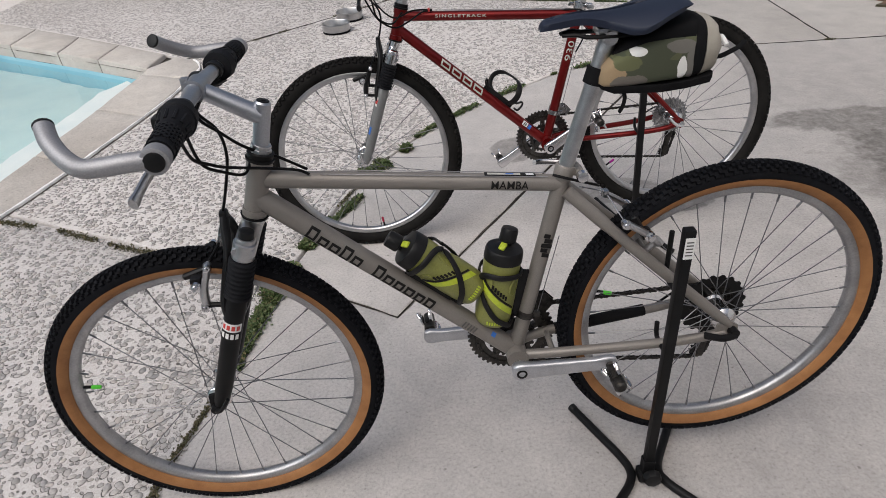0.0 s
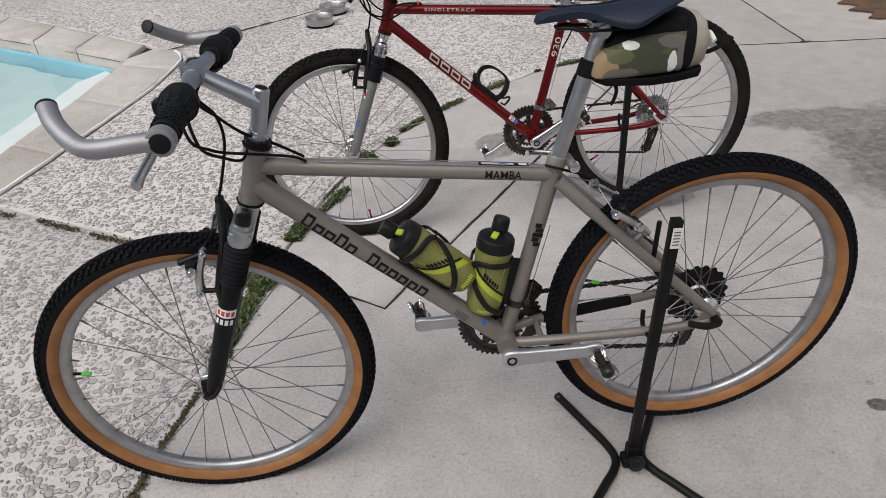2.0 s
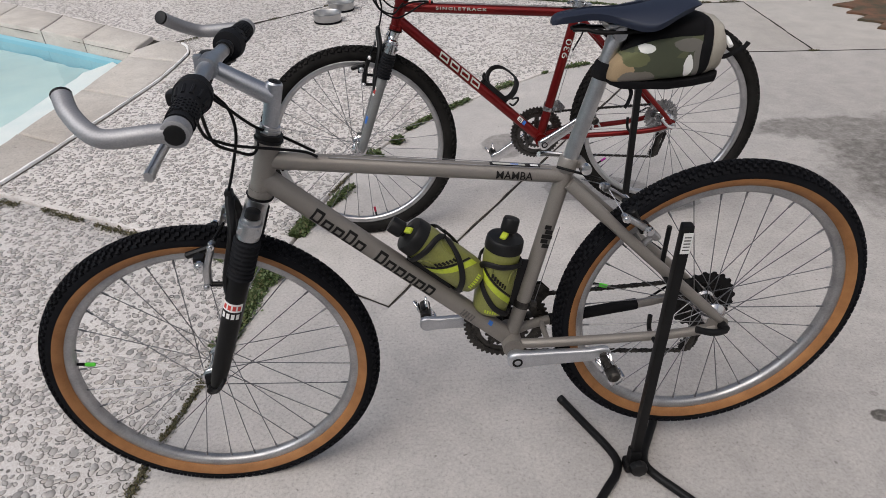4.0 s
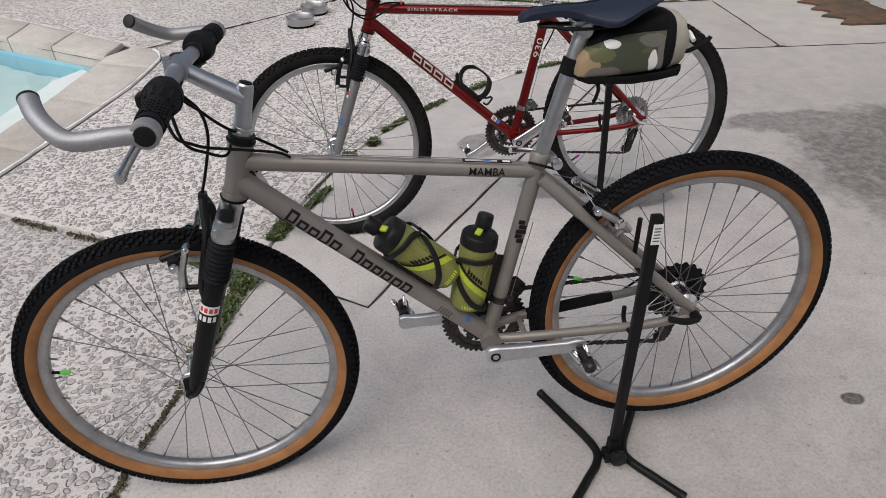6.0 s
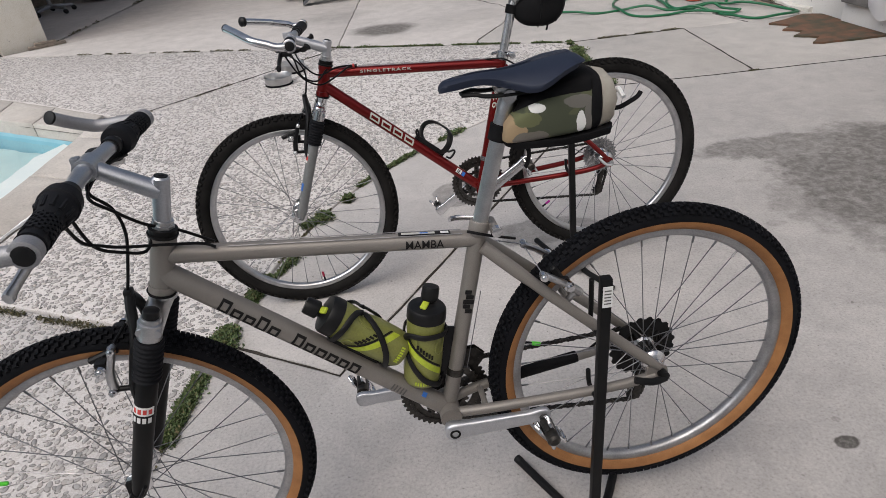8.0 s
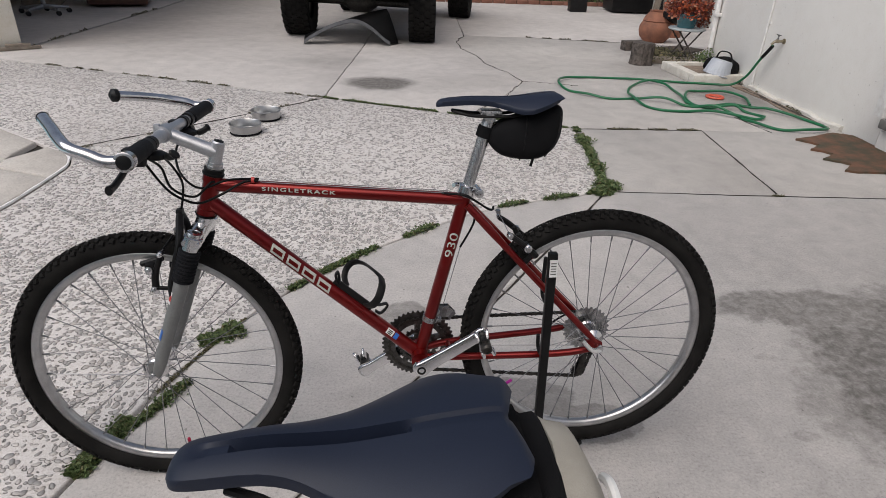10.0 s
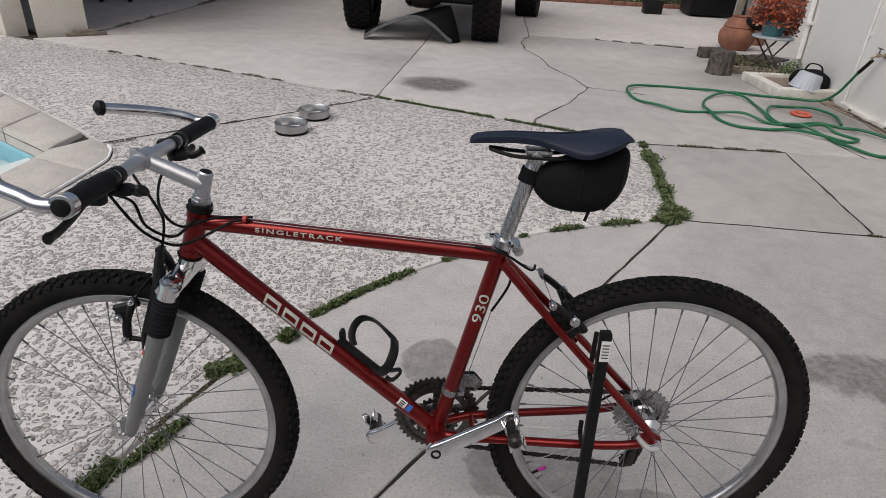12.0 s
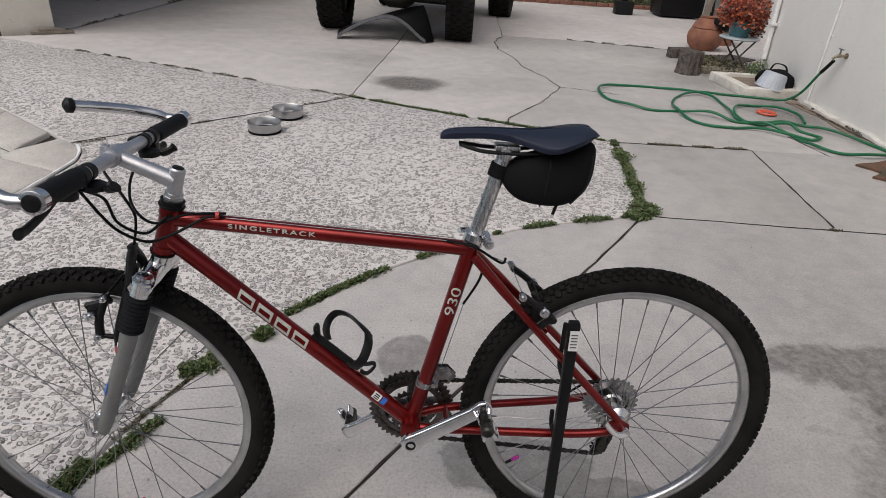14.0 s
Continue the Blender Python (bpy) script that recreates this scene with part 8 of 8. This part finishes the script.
loft(bm, [bag_section(x, z0, z1, hw, 0.7) for x, z0, z1, hw in ((-0.16, 0.0, 0.10, 0.05), (-0.12, -0.01, 0.16, 0.08), (0.0, -0.01, 0.19, 0.09), (0.11, -0.01, 0.15, 0.08), (0.15, 0.0, 0.08, 0.05))])
for v in bm.verts:
    v.co += 0.012 * noise.noise_vector(v.co * 14)
bag2 = tagged(part("black_bag", bm, FABRIC, m=Matrix.Translation((3.02, 5.86, 0.066)) @ Matrix.Diagonal((1.45, 1.0, 0.82, 1)) @ Matrix.Rotation(radians(-70), 4, "Z")), "slumped black bag with a handle in the planter", "bag")
bm = B()
sweep(bm, curve([(-0.09, 0, 0.15), (-0.05, 0, 0.24), (0.06, 0.0, 0.24), (0.10, 0, 0.15)], 5), 0.007, 8)
part("handle", bm, BLACKPAINT, bag2)


def leaves(bm, c, rad, high, count, size, seed):
    g = random.Random(seed)
    for _ in range(count):
        q, k = g.uniform(0, 6.283), g.random() ** 0.5
        p = V(c[0] + rad * k * math.cos(q), c[1] + rad * k * math.sin(q), c[2] + high * g.random() * (1.15 - 0.5 * k))
        d = V(g.gauss(0, 1), g.gauss(0, 1), g.gauss(0.2, 0.8)).normalized()
        s = d.orthogonal().normalized() * size * g.uniform(0.25, 0.45)
        d = d * size * g.uniform(0.7, 1.3)
        bm.faces.new([bm.verts.new(p), bm.verts.new(p + d * 0.5 + s), bm.verts.new(p + d), bm.verts.new(p + d * 0.5 - s)])


# log, slabs of timber, pots, table and plants by the wall
bm = B()
rings = []
for z, k in ((0, 1.12), (0.02, 1.05), (0.11, 1.0), (0.205, 1.02), (0.225, 0.96), (0.228, 0.4)):
    rings.append([V((0.115 * k + 0.010 * noise.noise(V(math.cos(q) * 3, math.sin(q) * 3, 0)) + 0.016 * noise.noise(V(math.cos(q) * 9, math.sin(q) * 9, z * 3))) * math.cos(q), (0.115 * k + 0.010 * noise.noise(V(math.cos(q) * 3, math.sin(q) * 3, 0)) + 0.016 * noise.noise(V(math.cos(q) * 9, math.sin(q) * 9, z * 3))) * math.sin(q), z) for q in (2 * math.pi * i / 56 for i in range(56))])
loft(bm, rings)
tagged(part("log", bm, BARK, m=Matrix.Translation((2.45, 6.56, 0))), "weathered grey log standing on end", "log")
for x, y, rz, sx, h in ((2.66, 7.44, 12, 0.28, 0.11), (2.86, 6.62, -6, 0.62, 0.05), (2.90, 6.72, -4, 0.56, 0.05)):
    bm = B()
    box(bm, (sx, 0.11, h), Matrix.Translation((0, 0, h / 2)), 0.008)
    tagged(part("timber_block", bm, BARK if sx == 0.28 else WOODGREY, m=Matrix.Translation((x, y, 0.0)) @ Matrix.Rotation(radians(rz), 4, "Z")), "weathered grey timber block on the ground", "timber", "timber blocks")


def pot(name, x, y, z, r0, r1, h, mt, label, tip=None):
    bm = B()
    lathe(bm, [(r0, 0), (r1 * 0.93, h * 0.8), (r1, h * 0.82), (r1, h), (r1 * 0.86, h), (r1 * 0.82, h * 0.85), (0.0, h * 0.82)], None, 32)
    m = Matrix.Translation((x, y, z)) @ (tip or Matrix())
    return tagged(part(name, bm, mt, m=m), label, "pot", "flower pots")


jar = thing("terracotta_jar", Matrix.Translation((3.19, 8.14, 0)) @ Matrix.Diagonal((1.05, 1.05, 1.05, 1)), "squat round terracotta jar standing behind the log", "jar")
bm = B()
lathe(bm, [(0.13, 0.0), (0.185, 0.06), (0.205, 0.13), (0.200, 0.19), (0.175, 0.235), (0.165, 0.245), (0.172, 0.255), (0.150, 0.30), (0.115, 0.345), (0.100, 0.36), (0.108, 0.372), (0.090, 0.372), (0.084, 0.34), (0.0, 0.33)], None, 36)
part("jar_body", bm, TERRACOTTA, jar)
bm = B()
lathe(bm, [(0.10, 0.0), (0.115, 0.03), (0.120, 0.06), (0.105, 0.06), (0.095, 0.02), (0.0, 0.015)], Matrix.Translation((0.10, -0.12, 0.27)) @ Matrix.Rotation(radians(28), 4, "Y"), 24)
part("black_dish", bm, PLASTIC, jar, "black plastic dish leaning on the jar")
pot("flower_pot", 3.62, 8.62, 0, 0.13, 0.17, 0.42, TERRACOTTA, "weathered terracotta pot behind the round jar")
tab = thing("garden_table", Matrix.Translation((2.99, 6.76, -0.0)), "small round folding table with a grey-blue top", "table")
bm = B()
lathe(bm, [(0.0, 0.345), (0.190, 0.346), (0.200, 0.352), (0.200, 0.362), (0.190, 0.368), (0.0, 0.369)], None, 40)
part("tabletop", bm, TABLEGREY, tab)
for s in (-1, 1):
    for t in (-1, 1):
        bm = B()
        sweep(bm, [(0.14 * s, 0.11 * t, 0.0), (0.0, 0.11 * t, 0.18), (-0.13 * s, 0.11 * t, 0.346)], 0.009, 8)
        part("leg", bm, BARK, tab)
bp = pot("flower_pot", 2.97, 6.76, 0.370, 0.090, 0.122, 0.145, BLUEGLAZE, "blue glazed pot of red-leaved plant on the table")
bm = B()
leaves(bm, (0, 0, 0.11), 0.24, 0.34, 1300, 0.040, 3)
leaves(bm, (0.16, 0.05, 0.0), 0.12, 0.30, 360, 0.036, 4)
for i in range(9):
    q = i * 0.7
    sweep(bm, [(0, 0, 0.13), (0.14 * math.cos(q), 0.14 * math.sin(q), 0.36)], 0.004, 5)
part("leaves", bm, REDLEAF, bp, "red and orange leaves")
for x, y, z, rad, high, n, sz, mt, lab in ((3.08, 6.36, 0.0, 0.13, 0.20, 420, 0.030, WEED, "small leafy green weed clump at the wall"), (2.78, 6.48, 0.05, 0.24, 0.12, 150, 0.030, DRYWEED, "green weeds growing round the timber")):
    bm = B()
    leaves(bm, (x, y, z), rad, high, n, sz, int(x * 100))
    tagged(part("weeds", bm, mt), lab, "weeds", kind="stuff")

# Dark sheet added to paint the shade and dark planks below the table.
shade_sheet = slab_mesh([(2.60, 6.66), (3.12, 6.64), (3.16, 7.15), (3.62, 7.55), (3.45, 7.80), (2.90, 7.62), (2.70, 7.30)], 0.014, 0.02, 0.0, 0.010, 0.05)
tagged(part("earth", shade_sheet, TABLESHADE), "damp dark soil under the small table", "earth", kind="stuff")
bm = B()
leaves(bm, (2.98, 7.10, 0.0), 0.30, 0.07, 420, 0.034, 71)
leaves(bm, (2.72, 6.86, 0.0), 0.09, 0.15, 160, 0.030, 72)
tagged(part("weeds", bm, DRYWEED), "withered weeds on the soil under the table", "weeds", kind="stuff")

# far end: bin, edging, hedge and a battery
bm = B()
box(bm, (0.74, 0.60, 1.2), Matrix.Translation((3.92, 11.45, 0.62)), 0.04)
tagged(part("dustbin", bm, BLACKPAINT), "large black wheeled bin by the fence", "bin")
bm = B()
box(bm, (0.30, 0.22, 0.22), Matrix.Translation((2.95, 11.25, 0.11)), 0.02)
box(bm, (0.10, 0.10, 0.10), Matrix.Translation((2.95, 11.25, 0.26)), 0.02)
tagged(part("machine_case", bm, PLASTIC), "small black machine case on the concrete", "case")
for i in range(16):
    bm = B()
    box(bm, (0.21, 0.10, 0.065), Matrix.Translation((0, 0, 0.0325)), 0.006)
    tagged(part("edging_brick", bm, BRICKRED, m=Matrix.Translation((0.55 + i * 0.225, 12.18 + 0.008 * (i % 3), 0.0))), "red edging brick along the plant bed", "brick", "edging bricks")
bm = B()
for i in range(10):
    leaves(bm, (0.6 + i * 0.38, 12.52, 0.0), 0.26, 0.55, 160, 0.07, 40 + i)
tagged(part("hedge", bm, WEED), "low green hedge in front of the fence", "hedge", kind="stuff")
bm = B()
sweep(bm, [(4.36, 10.9, 0.0), (4.40, 11.3, 1.4)], 0.02, 8)
lathe(bm, [(0.06, -0.02), (0.10, -0.02), (0.10, 0.02), (0.06, 0.02)], Matrix.Translation((4.27, 10.86, 0.10)) @ Matrix.Rotation(radians(80), 4, "Y"), 20, True)
tagged(part("hand_truck", bm, BLACKPAINT), "black hand truck leaning by the bin", "hand truck")
bm = B()
box(bm, (0.10, 0.035, 1.9), Matrix.Translation((4.22, 10.62, 0.93)) @ Matrix.Rotation(radians(9), 4, "Y") @ Matrix.Rotation(radians(-7), 4, "X"), 0.004)
tagged(part("plank", bm, WOODGREY), "weathered brown plank leaning by the black bin", "plank")
bm = B()
box(bm, (0.46, 0.40, 0.50), Matrix.Translation((4.33, 9.75, 0.25)), 0.02)
box(bm, (0.50, 0.44, 0.05), Matrix.Translation((4.33, 9.75, 0.515)), 0.012)
tagged(part("storage_box", bm, STONESILL), "dull grey lidded storage box by the wall", "box")


# off-road vehicle: front end with big tyres; the part in view is low
truck = thing("offroad_vehicle", Matrix.Translation((-0.68, 7.83, 0)) @ Matrix.Rotation(radians(-11), 4, "Z"), "black off-road vehicle on large knobbly tyres", "vehicle")


def truck_wheel(x, y, yaw):
    R, W = 0.42, 0.32
    bm = B()
    prof = [(0.23, -W * 0.42), (0.30, -W * 0.5), (0.385, -W * 0.49), (R - 0.012, -W * 0.40), (R - 0.012, W * 0.40), (0.385, W * 0.49), (0.30, W * 0.5), (0.23, W * 0.42)]
    lathe(bm, prof, TURNY, 56, True)
    for i in range(30):
        for k, yy in enumerate((-0.125, -0.06, 0.0, 0.06, 0.125)):
            q = 2 * math.pi * (i + 0.5 * (k % 2)) / 30
            box(bm, (0.022, 0.052, 0.062), Matrix.Rotation(-q, 4, "Y") @ Matrix.Translation((R - 0.010, yy, 0)) @ Matrix.Rotation(0.25 * (-1) ** k, 4, "X"))
    m = Matrix.Translation((x, y, R - 0.004)) @ Matrix.Rotation(radians(90 + yaw), 4, "Z")
    w = part("wheel", bm, OLDRUBBER, truck, "large black off-road tyre", m)
    bm = B()
    lathe(bm, [(0.235, -0.10), (0.235, 0.10), (0.20, 0.09), (0.19, 0.02), (0.08, 0.03), (0.06, 0.08), (0.0, 0.085)], TURNY, 32)
    part("rim", bm, DARKMETAL, w)


truck_wheel(-0.77, 0.02, 8)
truck_wheel(0.77, -0.02, 8)
truck_wheel(-0.76, 2.55, 0)
truck_wheel(0.98, 2.45, 0)
bm = B()
sweep(bm, [(-0.7, 0.05, 0.42), (0.7, 0.0, 0.42)], 0.05, 12)
sweep(bm, [(-0.2, 0.02, 0.42), (-0.1, 0.02, 0.42), (0.1, 0.02, 0.42), (0.2, 0.02, 0.42)], [0.06, 0.13, 0.13, 0.06], 16)
part("axle", bm, DARKMETAL, truck)
bm = B()
box(bm, (1.3, 3.6, 0.25), Matrix.Translation((0, 1.2, 0.72)), 0.03)
box(bm, (1.55, 2.9, 0.55), Matrix.Translation((0, 1.3, 1.12)), 0.06)
box(bm, (1.45, 1.5, 0.5), Matrix.Translation((0, 1.8, 1.62)), 0.08)
part("body", bm, BLACKPAINT, truck)
bm = B()
box(bm, (1.6, 0.12, 0.16), Matrix.Translation((0, -0.62, 0.66)), 0.02)
part("bumper", bm, BLACKPAINT, truck)
# loose fender flare on the ground before it
bm = B()
prof = []
arch_pts = [(-0.56, 0.0), (-0.50, 0.045), (-0.28, 0.165), (-0.05, 0.235), (0.10, 0.225), (0.24, 0.15), (0.36, 0.05), (0.44, 0.0)]
top_pts = [(-0.56, 0.055), (-0.52, 0.095), (-0.20, 0.22), (0.10, 0.32), (0.36, 0.385), (0.42, 0.36), (0.50, 0.14), (0.54, 0.0)]
arch_pts = [(p.x, p.z) for p in curve([(x, 0, z) for x, z in arch_pts], 4)]
top_pts = [(p.x, p.z) for p in curve([(x, 0, z) for x, z in top_pts], 4)]
secs = []
for (ax_, az), (tx, tz) in zip(arch_pts, top_pts):
    secs.append([V(ax_, -0.10, az), V(ax_ * 0.98, -0.125, az + 0.035), V((ax_ + tx) / 2, -0.05, (az + tz) / 2 + 0.02), V(tx, 0.02, tz), V(tx, 0.05, tz - 0.004), V((ax_ + tx) / 2, -0.02, (az + tz) / 2 - 0.004), V(ax_, -0.07, az + 0.004)])
loft(bm, secs)
fl = tagged(part("fender_flare", bm, BLACKPAINT, m=Matrix.Translation((-0.755, 7.36, 0.002)) @ Matrix.Rotation(radians(3), 4, "Z")), "loose black plastic fender flare lying before the vehicle", "car part")
bm = B()
secs = []
for ax_, az in arch_pts:
    secs.append([V(ax_, -0.130, az + 0.002), V(ax_ * 0.985, -0.142, az + 0.012), V(ax_ * 0.985, -0.136, az + 0.05), V(ax_ * 0.985, -0.115, az + 0.045)])
loft(bm, secs)
part("flare_lip", bm, surf("worn_grey_plastic", (0.11, 0.115, 0.125), (0.07, 0.073, 0.08), rough=0.5, scale=12), fl, "worn grey lip of the flare")

# garage: office chair and leather armchair in the shade
ch = thing("office_chair", Matrix.Translation((-5.05, 9.05, 0)) @ Matrix.Rotation(radians(40), 4, "Z"), "pale grey swivel office chair on a five-star base", "chair")
bm = B()
for i in range(5):
    q = 2 * math.pi * i / 5
    sweep(bm, [(0, 0, 0.10), (0.30 * math.cos(q), 0.30 * math.sin(q), 0.075)], [0.03, 0.02], 8)
sweep(bm, [(0, 0, 0.08), (0, 0, 0.42)], 0.028, 12)
part("base", bm, DULLALLOY, ch)
for i in range(5):
    q = 2 * math.pi * i / 5
    bm = B()
    lathe(bm, [(0.02, -0.02), (0.032, -0.016), (0.032, 0.016), (0.02, 0.02)], Matrix.Translation((0.30 * math.cos(q), 0.30 * math.sin(q), 0.033)) @ TURNY, 14)
    part("castor", bm, PLASTIC, ch)
bm = B()
box(bm, (0.50, 0.50, 0.09), Matrix.Translation((0, 0, 0.47)), 0.035)
part("seat", bm, WHITEPLASTIC, ch)
bm = B()
box(bm, (0.06, 0.46, 0.55), Matrix.Translation((-0.25, 0, 0.82)) @ Matrix.Rotation(-0.15, 4, "Y"), 0.028)
part("backrest", bm, WHITEPLASTIC, ch)
am = thing("armchair", Matrix.Translation((-4.50, 10.25, 0)) @ Matrix.Rotation(radians(-75), 4, "Z"), "brown leather armchair inside the garage", "armchair")
for nm, sz, c in (("base", (0.80, 0.84, 0.26), (0, 0, 0.17)), ("cushion", (0.60, 0.54, 0.16), (0.06, 0, 0.38)), ("backrest", (0.22, 0.84, 0.75), (-0.34, 0, 0.55)), ("armrest", (0.72, 0.17, 0.34), (0.02, 0.36, 0.46)), ("armrest", (0.72, 0.17, 0.34), (0.02, -0.36, 0.46))):
    bm = B()
    box(bm, sz, Matrix.Translation(c), 0.05, 3)
    part(nm, bm, LEATHER, am)
for x, y, sz, mt, lab in ((-4.35, 11.3, (0.5, 0.5, 0.45), TOWEL, "storage box under a dull green cloth in the garage"), (-4.3, 12.0, (0.6, 0.4, 0.5), WHITEPLASTIC, "pale storage box in the garage"), (-5.6, 10.2, (0.5, 0.8, 0.9), WOODGREY, "wooden cupboard in the garage")):
    bm = B()
    box(bm, sz, Matrix.Translation((0, 0, sz[2] / 2 + 0.004)), 0.03)
    tagged(part("storage_box", bm, mt, m=Matrix.Translation((x, y, 0)) @ Matrix.Rotation(0.3, 4, "Z")), lab, "box")

# folding stool whose foot shows at the house wall
stool = thing("folding_stool", Matrix.Translation((2.62, 2.05, 0)), "folding stool with pale metal legs and black feet", "stool")
for a, b in (((-0.255, -0.07, 0.006), (0.12, 0.02, 0.46)), ((0.20, -0.09, 0.006), (-0.12, 0.02, 0.46)), ((0.22, 0.10, 0.006), (0.12, 0.12, 0.46)), ((0.24, 0.18, 0.006), (-0.12, 0.12, 0.46))):
    bm = B()
    sweep(bm, [a, b], 0.0085, 10)
    leg = part("leg", bm, ALLOY, stool)
    bm = B()
    d = (Vector(b) - Vector(a)).normalized()
    sweep(bm, [Vector(a) + V(0, 0, 0.002), Vector(a) + d * 0.03], 0.0115, 10)
    part("rubber_foot", bm, PLASTIC, leg)
bm = B()
box(bm, (0.34, 0.26, 0.03), Matrix.Translation((0.0, 0.07, 0.47)), 0.01)
part("seat", bm, FABRIC, stool)
